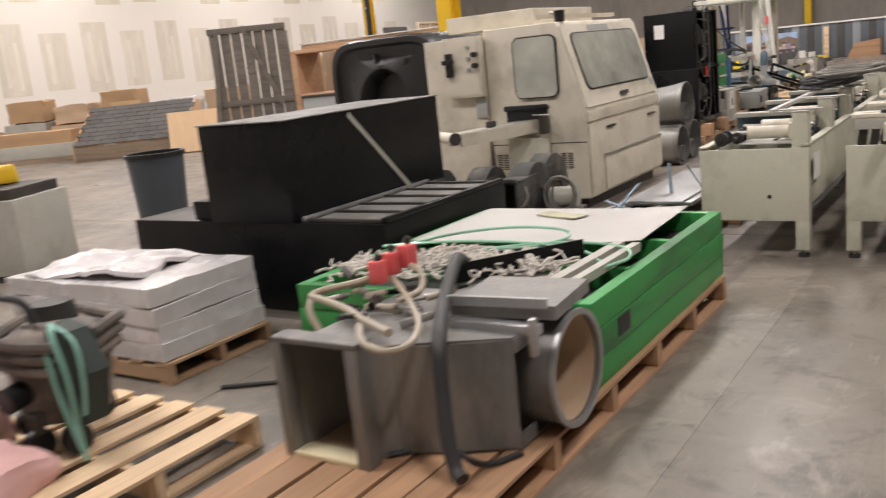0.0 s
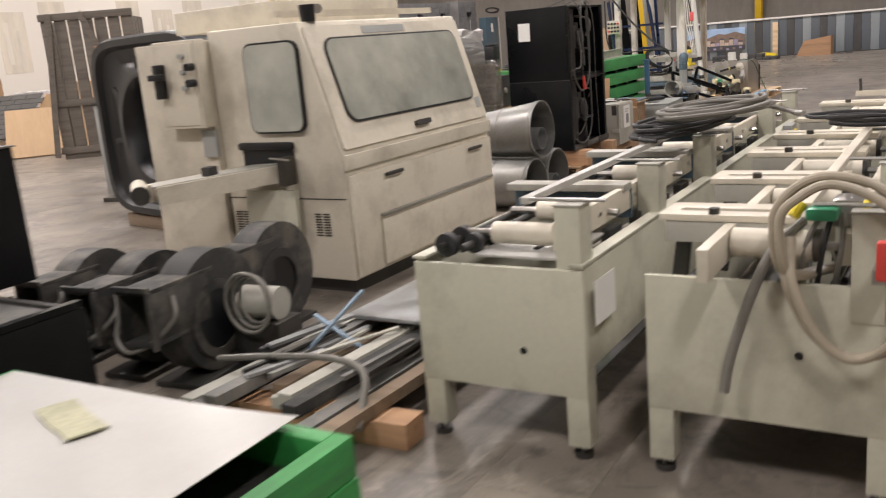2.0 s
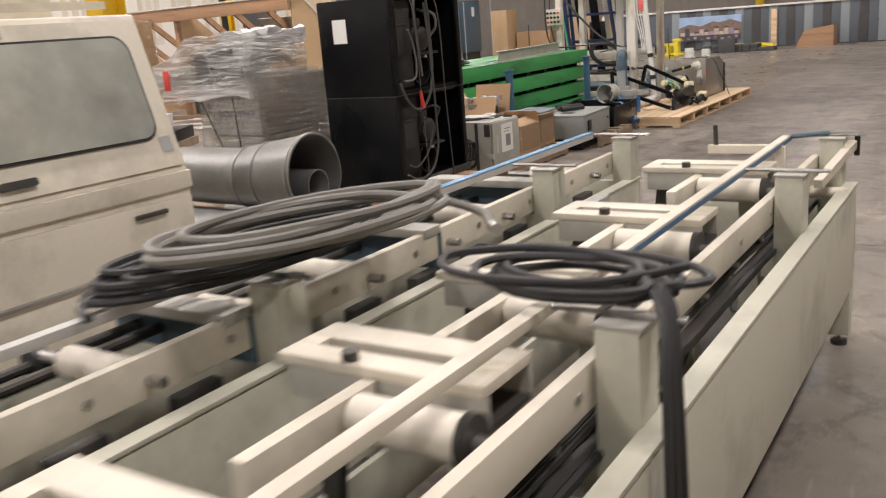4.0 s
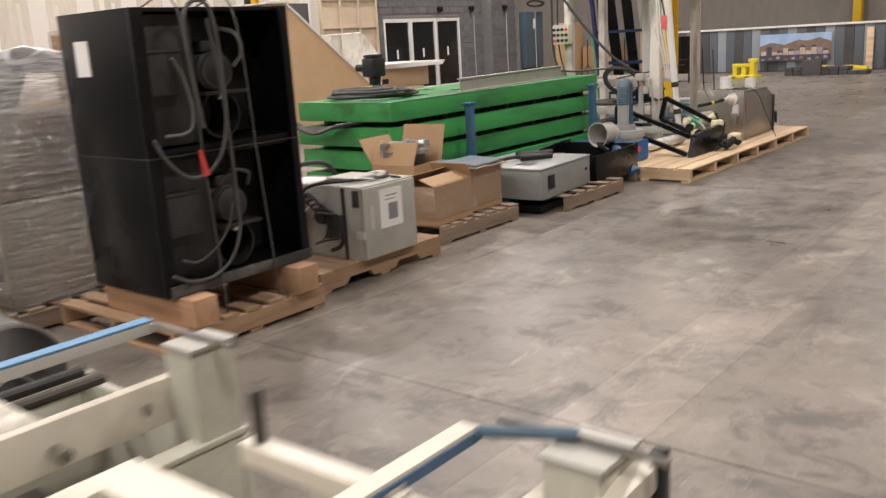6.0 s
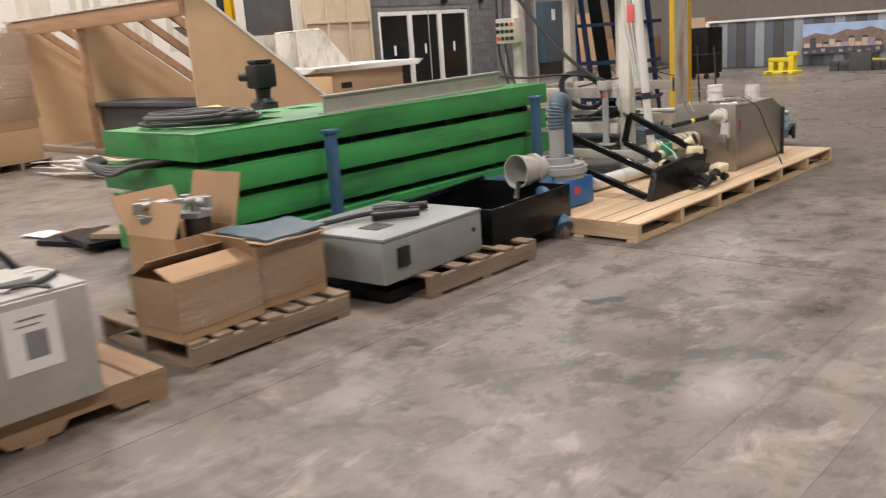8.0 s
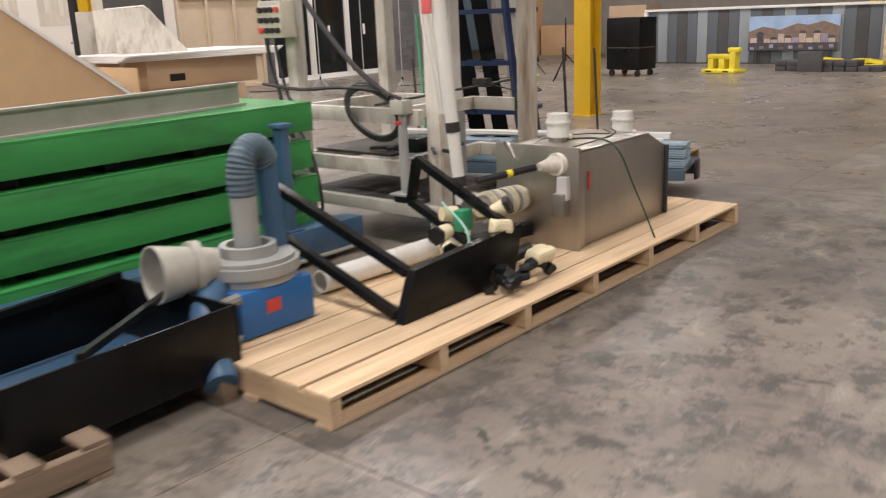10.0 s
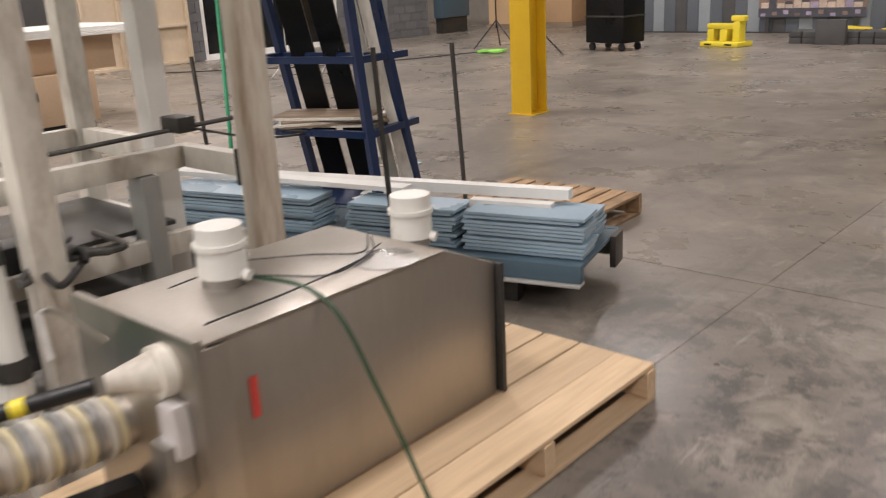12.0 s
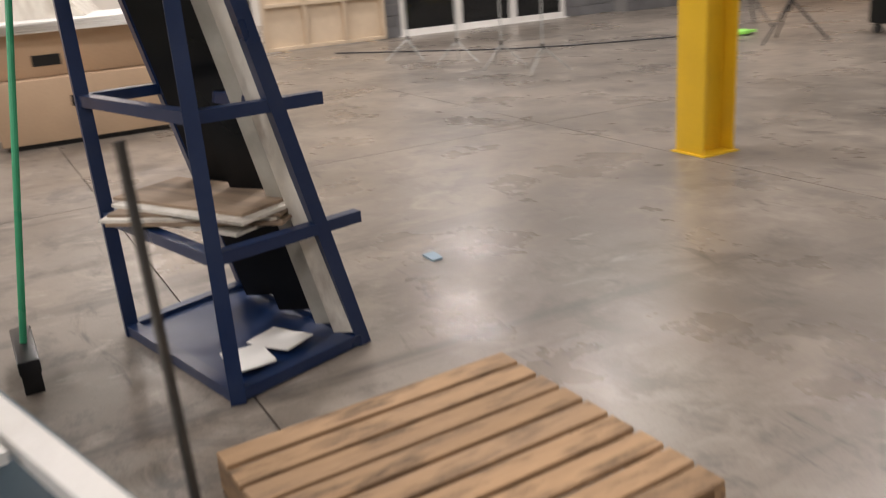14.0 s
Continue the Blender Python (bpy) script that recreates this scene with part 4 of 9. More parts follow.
# ---------------------------------------------------------------- black fan unit on a pallet
def fan_unit():
    t = thing("fan_cabinet", "black open steel fan cabinet with two motors and hoses", "machine", 0, 0, 0)
    x0, x1, y0, y1, z0, zm, z1 = -3.12, -2.46, 9.94, 10.93, 0.30, 1.02, 1.76
    for a, b in ((z0, zm), (zm + 0.006, z1)):
        part("side_wall", nbox(x0, x1, y0, y0 + 0.02, a, b, 0.003), BLACK, t)
        part("side_wall", nbox(x0, x1, y1 - 0.02, y1, a, b, 0.003), BLACK, t)
        part("back_wall", nbox(x0, x0 + 0.02, y0 + 0.02, y1 - 0.02, a, b, 0.003), DARKSTEEL, t)
        part("bottom", nbox(x0 + 0.02, x1, y0 + 0.02, y1 - 0.02, a, a + 0.03, 0.003), BLACK, t)
        part("top", nbox(x0 + 0.02, x1, y0 + 0.02, y1 - 0.02, b - 0.02, b, 0.003), BLACK, t)
        part("face_frame", nbox(x1 - 0.002, x1 + 0.025, y0, y0 + 0.07, a, b, 0.003), BLACK, t)
        part("face_frame", nbox(x1 - 0.002, x1 + 0.025, y1 - 0.05, y1, a, b, 0.003), BLACK, t)
        # inner parts take the lightened dusty black, outer walls the plain black
        part("fan_housing", nbox(x1 - 0.30, x1 - 0.07, y0 + 0.07, y0 + 0.40, a + 0.04, b - 0.03, 0.006), LIFTEDBLACK, t, "dusty black fan housing")
        part("housing_step", nbox(x1 - 0.069, x1 - 0.01, y0 + 0.075, y0 + 0.29, a + 0.30, a + 0.53, 0.006), LIFTEDBLACK, t, "dusty black access cover")
        part("housing_rim", nbox(x1 - 0.009, x1 - 0.002, y0 + 0.075, y0 + 0.29, a + 0.515, a + 0.53, 0.001), DARKSTEEL, t)
        part("inner_wall", nbox(x1 - 0.40, x1 - 0.38, y0 + 0.40, y1 - 0.02, a + 0.04, b - 0.03, 0.003), LIFTEDBLACK, t, "dusty black inner wall")
        ym, zc = 10.47, a + 0.405
        mo = part("motor", ncyl((x1 - 0.33, ym, zc), (x1 - 0.05, ym, zc), 0.095, seg=24), SCROLL, t, "dusty electric motor")
        for k in range(9):
            part("cooling_fin", pipe(bmesh.new(), (x1 - 0.31 + k * 0.027, ym, zc), (x1 - 0.30 + k * 0.027, ym, zc), 0.103, 0.09, 24), SCROLL, mo)
        part("fan_cover", ncyl((x1 - 0.05, ym, zc), (x1 - 0.035, ym, zc), 0.085, 0.06, 24), LIFTEDBLACK, mo)
        part("junction_box", nbox(x1 - 0.22, x1 - 0.1, ym - 0.05, ym + 0.06, zc + 0.10, zc + 0.16, 0.008), SCROLL, mo)
        part("motor_shelf", nbox(x1 - 0.37, x1 - 0.02, ym - 0.12, ym + 0.17, zc - 0.125, zc - 0.104, 0.003), LIFTEDBLACK, t)
        part("shelf_bolt", nbox(x1 - 0.06, x1 - 0.03, ym - 0.02, ym + 0.02, zc - 0.15, zc - 0.126, 0.003), GREYDIRTY, t)
        part("scroll_band", pipe(bmesh.new(), (x1 - 0.36, y0 + 0.56, a + 0.17), (x1 - 0.10, y0 + 0.56, a + 0.17), 0.13, 0.12, 32), LIFTEDBLACK, t)
    part("bottom_flange", nbox(x1 + 0.026, x1 + 0.045, y0 + 0.02, y1, z0 + 0.002, z0 + 0.06, 0.003), SCROLL, t, "dusty bottom flange")
    part("seam", nbox(x0 + 0.001, x1 + 0.027, y0 - 0.003, y1 + 0.003, zm, zm + 0.006, 0), DARKSTEEL, t)
    part("paper_label", nbox(-2.98, -2.85, y0 - 0.004, y0 - 0.001, 1.44, 1.62, 0), PAPER, t, "white paper label")
    def hung(pts, x):
        return [(x, y + 0.06, z) for y, z in pts]
    part("power_hose", ntube(hung([(9.9, 1.12), (9.95, 1.02), (10.06, 0.915), (10.19, 0.915), (10.3, 1.02), (10.35, 1.2), (10.35, 1.46), (10.34, 1.64), (10.31, 1.76), (10.24, 1.79), (10.17, 1.74), (10.15, 1.62), (10.17, 1.4), (10.2, 1.15)], -2.40), 0.011), DIMHOSE, t, "thin grey power hose")
    part("power_hose", ntube(hung([(10.07, 1.51), (10.12, 1.42), (10.155, 1.27), (10.14, 1.16), (10.08, 1.13), (9.98, 1.13)], -2.415), 0.009), LIGHTERHOSE, t, "thin grey power hose")
    part("power_hose", ntube(hung([(10.30, 1.70), (10.34, 1.4), (10.36, 1.0), (10.36, 0.76), (10.36, 0.59), (10.29, 0.44), (10.16, 0.365), (10.01, 0.37), (9.91, 0.42)], -2.405), 0.010), DIMHOSE, t, "thin grey power hose")
    part("power_hose", ntube(hung([(10.0, 0.48), (10.1, 0.45), (10.22, 0.5), (10.32, 0.6), (10.36, 0.72)], -2.45), 0.008), DIMHOSE, t)
    part("motor_hose", ntube([(-2.6, 10.5, 0.85), (-2.47, 10.46, 0.9), (-2.46, 10.56, 0.87), (-2.5, 10.58, 0.80)], 0.010), DIMHOSE, t)
    part("motor_hose", ntube([(-2.6, 10.55, 1.66), (-2.47, 10.58, 1.62), (-2.46, 10.6, 1.52), (-2.5, 10.57, 1.45)], 0.012), LIGHTERHOSE, t)
    part("red_connector", ncyl((-2.40, 10.24, 0.905), (-2.40, 10.22, 1.04), 0.021, 0.012), RED, t, "small red plastic connector")
    for (ya, yb) in ((10.54, 10.65), (10.20, 10.28)):
        part("strap", ntube([(-2.41, yb, 0.142), (-2.415, (ya + yb) / 2 + 0.01, 0.9), (-2.43, ya, 1.762), (-2.8, ya, 1.765)], 0.005, 6), DIMHOSE, t, "dark packing strap")
    return t


pallet("tan wooden pallet under the fan cabinet", -2.93, 10.42, 90, 1.06, 1.15, PALLET, 7, 0.1)
fan_unit()
for yy in (10.0, 10.72):
    single("timber_block", nbox(-0.42, 0.42, -0.075, 0.075, 0, 0.155, 0.006), TIMBER, "sawn fir timber block under the fan cabinet", "timber block", -2.72, yy + 0.07, 0.141, 0, "timber blocks")


# ---------------------------------------------------------------- shrink-wrapped control cabinet behind
pallet("worn wooden pallet under the wrapped cabinet", -4.06, 10.1, 90, 1.1, 1.1, OLDPALLET, 7, 0.1)
wc = thing("wrapped_cabinet", "control cabinet wrapped in clear stretch film on a pallet", "cabinet", -4.05, 10.08, 0.142)
OLIVE = mat("dark_olive_enamel", (0.15, 0.135, 0.105), 0.5, var=0.25, bump=0.05, dirt=(0.30, 0.27, 0.21), dirt_amount=0.5, dirt_scale=2.0)
part("body", nbox(-0.10, 0.46, -0.42, 0.48, 0.0, 0.62, 0.02), OLIVE, wc)
part("body", nbox(-0.10, 0.46, -0.42, 0.48, 0.63, 1.08, 0.02), OLIVE, wc)
for z in (0.16, 0.30, 0.44, 0.78, 0.92):
    part("louvre", nbox(0.0, 0.4, -0.432, -0.42, z, z + 0.05, 0.004), DARKSTEEL, wc)
part("panel_head", nbeam((0.17, -0.30, 1.09), (0.17, -0.16, 1.40), 0.40, 0.22), GREYPAINT, wc, "sloping pale grey control head")
part("panel_plate", nbox(0.0, 0.34, -0.47, -0.445, 1.12, 1.36, 0.01), GREYPAINT, wc)
for k in range(3):
    part("gauge", ncyl((0.07 + 0.1 * k, -0.47, 1.30), (0.07 + 0.1 * k, -0.49, 1.30), 0.036), BLACKPLASTIC, wc, "black dial")
    part("knob", ncyl((0.07 + 0.1 * k, -0.47, 1.19), (0.07 + 0.1 * k, -0.495, 1.19), 0.022), BLACKPLASTIC, wc, "black knob")
part("side_scoop", nbeam((-0.16, -0.36, 1.12), (-0.52, -0.30, 1.08), 0.26, 0.20), GREYDIRTY, wc, "dusty grey side hood")
part("scoop_lip", ncyl((-0.10, -0.44, 1.16), (-0.10, -0.30, 1.16), 0.13, seg=24), BLACKPLASTIC, wc, "round black collar")


def crumple(bm, amount, seed, cuts=6):
    bmesh.ops.subdivide_edges(bm, edges=bm.edges[:], cuts=cuts, use_grid_fill=True)
    noise.seed_set(seed)
    for v in bm.verts:
        v.co += amount * noise.noise_vector(v.co * 4.3) + amount * 0.5 * noise.noise_vector(v.co * 11)
    return bm


film = crumple(box(bmesh.new(), -0.16, 0.50, -0.48, 0.53, 0.0, 1.12), 0.02, 4, 9)
part("stretch_film", film, WRAP, wc, "clear wrinkled stretch film")
part("stretch_film", crumple(box(bmesh.new(), -0.15, 0.48, -0.495, 0.51, 0.06, 1.09), 0.03, 17, 11), WRAP, wc, "clear wrinkled stretch film")
hood = crumple(box(bmesh.new(), -0.58, 0.46, -0.52, 0.2, 0.93, 1.43), 0.05, 7, 9)
for v in hood.verts:
    v.co.z -= 0.22 * max(0.0, -v.co.x - 0.1) * 2 * (1 if v.co.z > 1.2 else 0.2)
part("film_hood", hood, MILKFILM, wc, "milky wrinkled plastic hood")
part("dust_sheet", crumple(box(bmesh.new(), -0.05, 0.42, -0.16, 0.3, 1.36, 1.46), 0.06, 9, 7), PLASTICWRAP, wc, "crumpled white plastic on top")
part("red_tape", nbox(-0.47, -0.40, -0.545, -0.538, 1.02, 1.18, 0.002), RED, wc, "red tag")
for a, b in (((-0.12, -0.50, 0.95), (0.3, -0.51, 0.1)), ((0.25, -0.50, 1.05), (0.32, -0.51, 0.1))):
    part("strap", nbeam(a, b, 0.012, 0.004), DARKSTEEL, wc, "dark packing strap")

dr = thing("drum", "big blue plastic drum standing on the floor", "drum", -7.95, 11.2, 0)
part("body", ncyl((0, 0, 0), (0, 0, 0.9), 0.42, seg=32), BLUE, dr)
part("rim", pipe(bmesh.new(), (0, 0, 0.86), (0, 0, 0.94), 0.44, 0.405, 32), BLUE, dr)


# ---------------------------------------------------------------- grey electrical box on its pallet
pallet("weathered pallet with a notched pale stringer", -2.96, 11.68, 90, 1.2, 0.86, PALLET, 9, 0.128, notch=True)
eb = thing("electrical_cabinet", "dusty grey steel electrical cabinet with a paper notice taped on", "cabinet", 0, 0, 0.14)
part("body", nbox(-3.02, -2.50, 11.45, 11.98, 0.0, 0.49, 0.008), GREYDIRTY, eb)
part("door", nbox(-2.498, -2.475, 11.46, 11.97, 0.01, 0.48, 0.006), GREYDIRTY, eb)
notice = part("notice", nbox(-2.474, -2.471, 11.61, 11.83, 0.19, 0.45, 0), PAPER, eb, "white paper notice with a grey picture")
part("print_block", nbox(-2.4705, -2.469, 11.69, 11.78, 0.24, 0.35, 0), INK, notice)
part("text_bar", nbox(-2.4705, -2.469, 11.67, 11.78, 0.40, 0.408, 0), INK, notice)
part("text_bar", nbox(-2.4705, -2.469, 11.66, 11.76, 0.375, 0.381, 0), INK, notice)
part("name_plate", nbox(-2.474, -2.471, 11.51, 11.55, 0.20, 0.36, 0), SHEETGREY, eb)
part("hinge", nbox(-2.56, -2.50, 11.443, 11.449, 0.36, 0.47, 0.002), DARKSTEEL, eb)
part("latch", nbox(-2.56, -2.47, 11.442, 11.4585, 0.15, 0.20, 0.004), SHEETGREY, eb)
part("side_switch", ncyl((-2.84, 11.45, 0.28), (-2.84, 11.40, 0.28), 0.06, 0.045, 16), BLACKPLASTIC, eb, "black round cable gland")
for k in range(5):
    part("cord", ntube([(-2.84 + 0.02 * k, 11.41, 0.30), (-2.92 + 0.03 * k, 11.36, 0.40 - 0.02 * k), (-2.86 + 0.05 * k, 11.36, 0.44 - 0.03 * k), (-2.74 + 0.03 * k, 11.375, 0.30), (-2.76 + 0.03 * k, 11.38, 0.16), (-2.86 + 0.05 * k, 11.37, 0.10 + 0.02 * k)], 0.010), RUBBER, eb, "black power cord")
part("white_wire", ntube([(-2.84, 11.38, 0.40), (-2.95, 11.36, 0.30), (-3.04, 11.30, 0.14), (-3.06, 11.24, 0.01)], 0.005), WHITEPLASTIC, eb, "thin white wire")
for k, (x, y) in enumerate(((-2.9, 11.5), (-2.75, 11.58), (-2.62, 11.7), (-2.85, 11.82))):
    part("top_wire", ntube([(x, y, 0.497), (x + 0.1, y + 0.03 * k, 0.52), (x + 0.16, y + 0.12, 0.505), (x + 0.05, y + 0.15, 0.497)], 0.006), (RUBBER, WHITEPLASTIC)[k % 2], eb)
part("cord", ntube([(-2.8, 11.42, 0.36), (-2.95, 11.38, 0.44), (-2.85, 11.40, 0.5), (-2.7, 11.55, 0.51), (-2.6, 11.8, 0.505), (-2.7, 11.95, 0.505)], 0.012), RUBBER, eb, "black power cord")
part("cord", ntube([(-2.66, 11.43, 0.3), (-2.62, 11.40, 0.2), (-2.66, 11.41, 0.1), (-2.75, 11.41, 0.06)], 0.014), RUBBER, eb, "black power cord")
part("loose_plate", nbox(-2.95, -2.7, 11.6, 11.85, 0.491, 0.515, 0.004), GREYDIRTY, eb)
part("tape_strip", nbox(-2.66, -2.63, 11.444, 11.449, 0.0, 0.48, 0), DARKSTEEL, eb)
bb = thing("black_case", "black steel case with a carrying hose behind the cabinet", "case", 0, 0, 0.14)
part("body", nbox(-3.6, -3.1, 11.35, 12.05, 0.0, 0.40, 0.01), BLACK, bb)
part("lid_frame", nbox(-3.62, -3.08, 11.33, 12.07, 0.40, 0.425, 0.006), SCROLL, bb)
part("paper", crumple(nbox(-3.5, -3.2, 11.5, 11.9, 0.4255, 0.45, 0), 0.02, 12, 4), PAPER, bb, "white papers on the case")
part("clip", nbox(-3.2, -3.12, 11.4, 11.6, 0.426, 0.46, 0.01), PINKRED, bb)
part("hose", ntube([(-3.3, 11.42, 0.42), (-3.3, 11.5, 0.52), (-3.28, 11.7, 0.575), (-3.26, 11.9, 0.55), (-3.25, 12.0, 0.43)], 0.018), RUBBER, bb, "black hose")
part("chrome_cap", ncyl((-3.09, 11.7, 0.35), (-3.02, 11.7, 0.35), 0.05), STEEL, bb)

tc_ = thing("carton", "brown cardboard carton with torn film on the floor", "cardboard box", -4.2, 11.86, 0, 4)
part("body", crumple(nbox(-0.35, 0.33, -0.26, 0.26, 0, 0.60, 0.0), 0.008, 5, 3), CARD, tc_)
part("tape", nbox(-0.02, 0.04, -0.262, 0.262, 0.607, 0.609, 0), BOARDTAN, tc_)
bx_ = thing("black_box", "black glossy box standing on a cardboard carton", "box", -4.34, 11.85, 0.612, 6)
part("body", nbox(-0.19, 0.19, -0.19, 0.19, 0, 0.38, 0.012), BLACKPLASTIC, bx_)
part("lid", nbox(-0.195, 0.195, -0.195, 0.195, 0.381, 0.41, 0.008), BLACKPLASTIC, bx_)
# added disc that imitates the round highlight on the glossy side
part("knob", ncyl((0.19, -0.02, 0.22), (0.215, -0.02, 0.22), 0.035, seg=20), STEEL, bx_, "pale round disc standing in for a highlight")
for k, (x, y, w, d, rz) in enumerate(((-6.25, 13.78, 0.85, 0.5, 18), (-6.05, 13.72, 0.7, 0.4, -8), (-5.75, 13.85, 0.5, 0.36, 30))):
    single("dark_offcut", nbox(-w / 2, w / 2, -d / 2, d / 2, 0, 0.045, 0.006), BLACK if k < 2 else OLDPALLET, "flat dark board offcut lying on the floor in a loose pile", "board", x, y, 0.047 * k, rz, "dark board offcuts")
single("torn_paper", crumple(nbox(-0.16, 0.16, -0.10, 0.10, 0, 0.006, 0), 0.02, 14, 4), PAPER, "torn white paper lying on the floor", "paper", -6.95, 13.62, 0.015, 15)


# ---------------------------------------------------------------- cartons on a pallet
pallet("weathered wooden pallet under cardboard cartons", -3.14, 13.02, 90, 1.02, 0.92, OLDPALLET, 7, 0.1)


def carton(label, x, y, z, rz, sx, sy, sz, flaps=(), wrap=False):
    c = thing("carton", label, "cardboard box", x, y, z, rz, "cardboard cartons")
    w = 0.006
    part("wall", nbox(-sx / 2, sx / 2, -sy / 2, -sy / 2 + w, 0, sz, 0), CARD, c)
    part("wall", nbox(-sx / 2, sx / 2, sy / 2 - w, sy / 2, 0, sz, 0), CARD, c)
    part("wall", nbox(-sx / 2, -sx / 2 + w, -sy / 2 + w, sy / 2 - w, 0, sz, 0), CARD, c)
    part("wall", nbox(sx / 2 - w, sx / 2, -sy / 2 + w, sy / 2 - w, 0, sz, 0), CARD, c)
    part("base", nbox(-sx / 2 + w, sx / 2 - w, -sy / 2 + w, sy / 2 - w, 0, w, 0), CARD, c)
    for side, ang, ln in flaps:
        bm = bmesh.new()
        span = sx if side in "NS" else sy
        box(bm, -span / 2, span / 2, 0, ln, -w / 2, w / 2)
        spin = {"N": 0, "S": 180, "E": -90, "W": 90}[side]
        off = {"N": (0, sy / 2), "S": (0, -sy / 2), "E": (sx / 2, 0), "W": (-sx / 2, 0)}[side]
        bmesh.ops.transform(bm, matrix=pose(off[0], off[1], sz, 0, 0, spin) @ pose(0, 0, 0, ang), verts=bm.verts)
        part("flap", bm, CARD, c)
    if wrap:
        f = crumple(box(bmesh.new(), -sx / 2 - 0.012, sx / 2 + 0.012, -sy / 2 - 0.012, sy / 2 + 0.012, 0.05, sz + 0.01), 0.006, 3, 6)
        part("stretch_film", f, WRAP, c, "clear stretch film")
    return c


carton("open brown cardboard carton with its flaps folded out", -2.93, 12.74, 0.142, 4, 0.36, 0.52, 0.30, (("E", 158, 0.15), ("W", 150, 0.17), ("N", 120, 0.14)), True)
carton("brown cardboard carton wrapped in clear film", -3.05, 13.28, 0.142, -2, 0.44, 0.44, 0.34, (), True)
carton("tall open cardboard carton holding pump fittings", -3.42, 12.98, 0.142, 6, 0.42, 0.42, 0.40, (("N", 74, 0.30), ("W", 60, 0.24), ("S", 115, 0.2)))
pf = thing("pump_fittings", "dusty steel pump fittings standing in a carton", "machine part", -3.44, 12.96, 0.15)
for px_, py_, m_ in ((-0.05, -0.09, STEEL), (0.06, 0.10, DARKSTEEL)):
    part("cylinder", ncyl((px_, py_, 0), (px_, py_, 0.46), 0.075, seg=24), m_, pf)
    part("collar", ncyl((px_, py_, 0.46), (px_, py_, 0.49), 0.10, seg=6), GALV, pf)
    part("neck", ncyl((px_, py_, 0.49), (px_, py_, 0.56), 0.03, seg=16), STEEL, pf)
    part("cross_valve", ncyl((px_ - 0.09, py_, 0.54), (px_ + 0.10, py_ + 0.02, 0.54), 0.027, seg=16), GALV, pf)
    part("cross_valve", ncyl((px_, py_ - 0.10, 0.55), (px_, py_ + 0.08, 0.55), 0.024, seg=16), STEEL, pf)
    for dx, dy in ((-0.09, 0), (0.10, 0.02), (0, -0.10)):
        part("nut", ncyl((px_ + dx, py_ + dy, 0.515), (px_ + dx, py_ + dy, 0.575), 0.028, seg=6), GALV, pf)
part("flange", nbox(-0.12, 0.02, -0.17, -0.01, 0.491, 0.50, 0.001), GALV, pf)
part("pipe", ncyl((-0.15, -0.02, 0.1), (-0.13, 0.0, 0.5), 0.018), STEEL, pf)
part("pipe", ncyl((0.12, -0.06, 0.1), (0.14, -0.08, 0.53), 0.014), DARKSTEEL, pf)
cp = bmesh.new()
prism(cp, [(-0.24, -0.2), (0.2, -0.24), (0.26, 0.16), (-0.12, 0.26)], "z", 0, 0.012)
single("fabric_mat", crumple(cp, 0.02, 5, 3), BLUEGREY, "blue-grey felt mat on a carton", "mat", -3.02, 13.30, 0.515, 10)
single("mat_board", crumple(prism(bmesh.new(), [(-0.22, -0.24), (0.24, -0.2), (0.22, 0.24), (-0.2, 0.2)], "z", 0, 0.008), 0.01, 8, 3), BOARDTAN, "curled tan board on a carton", "board", -3.0, 13.28, 0.495, 0)


# ---------------------------------------------------------------- grey wall enclosure lying on a pallet, black tray behind
pallet("dark weathered pallet with short boards", -2.72, 14.5, 90, 1.04, 0.5, OLDPALLET, 5, 0.1)
en = thing("wall_enclosure", "grey steel wall enclosure lying flat with a cable on it", "electrical box", -2.98, 14.14, 0.142, 4)
part("body", nbox(-0.4, 0.4, -0.47, 0.47, 0.0, 0.25, 0.01), ENAMEL, en)
part("lid", nbox(-0.405, 0.405, -0.475, 0.475, 0.252, 0.272, 0.006), ENAMEL, en)
part("window", nbox(0.402, 0.42, -0.36, -0.26, 0.08, 0.20, 0.006), BLACKPLASTIC, en, "black vent window")
part("lock", ncyl((0.4, 0.38, 0.15), (0.41, 0.38, 0.15), 0.014), BLACKPLASTIC, en)
part("lid_plate", nbox(0.05, 0.2, -0.30, -0.14, 0.273, 0.276, 0), DARKSTEEL, en, "grey data plate")
part("lid_sticker", nbox(-0.1, 0.1, 0.28, 0.36, 0.273, 0.275, 0), PAPER, en, "white and red sticker")
part("sticker_stripe", nbox(-0.1, 0.1, 0.335, 0.36, 0.2755, 0.277, 0), PINKRED, en)
cb = thing("power_cable", "black plug and cable lying on the enclosure", "cable", -2.98, 14.14, 0.418, 4)
part("cable", ntube([(-0.35, -0.55, 0.02), (-0.2, -0.35, 0.018), (-0.1, -0.1, 0.03), (0.0, 0.15, 0.025), (0.1, 0.22, 0.025)], 0.016), RUBBER, cb)
part("plug", ncyl((-0.12, 0.02, 0.03), (0.1, 0.3, 0.03), 0.034, 0.028), BLACKPLASTIC, cb)
part("plug", ncyl((0.0, -0.12, 0.03), (0.2, 0.1, 0.03), 0.03, 0.026), BLACKPLASTIC, cb)
single("dark_scrap", crumple(nbox(-0.35, 0.35, -0.4, 0.4, 0, 0.06, 0), 0.01, 3, 3), BLACK, "flat black sheet under the enclosure", "panel", -2.98, 14.14, 0.02, 4)
tr = thing("steel_tray", "black open steel box frame beside the enclosure", "steel frame", -3.05, 15.2, 0.10, 4)
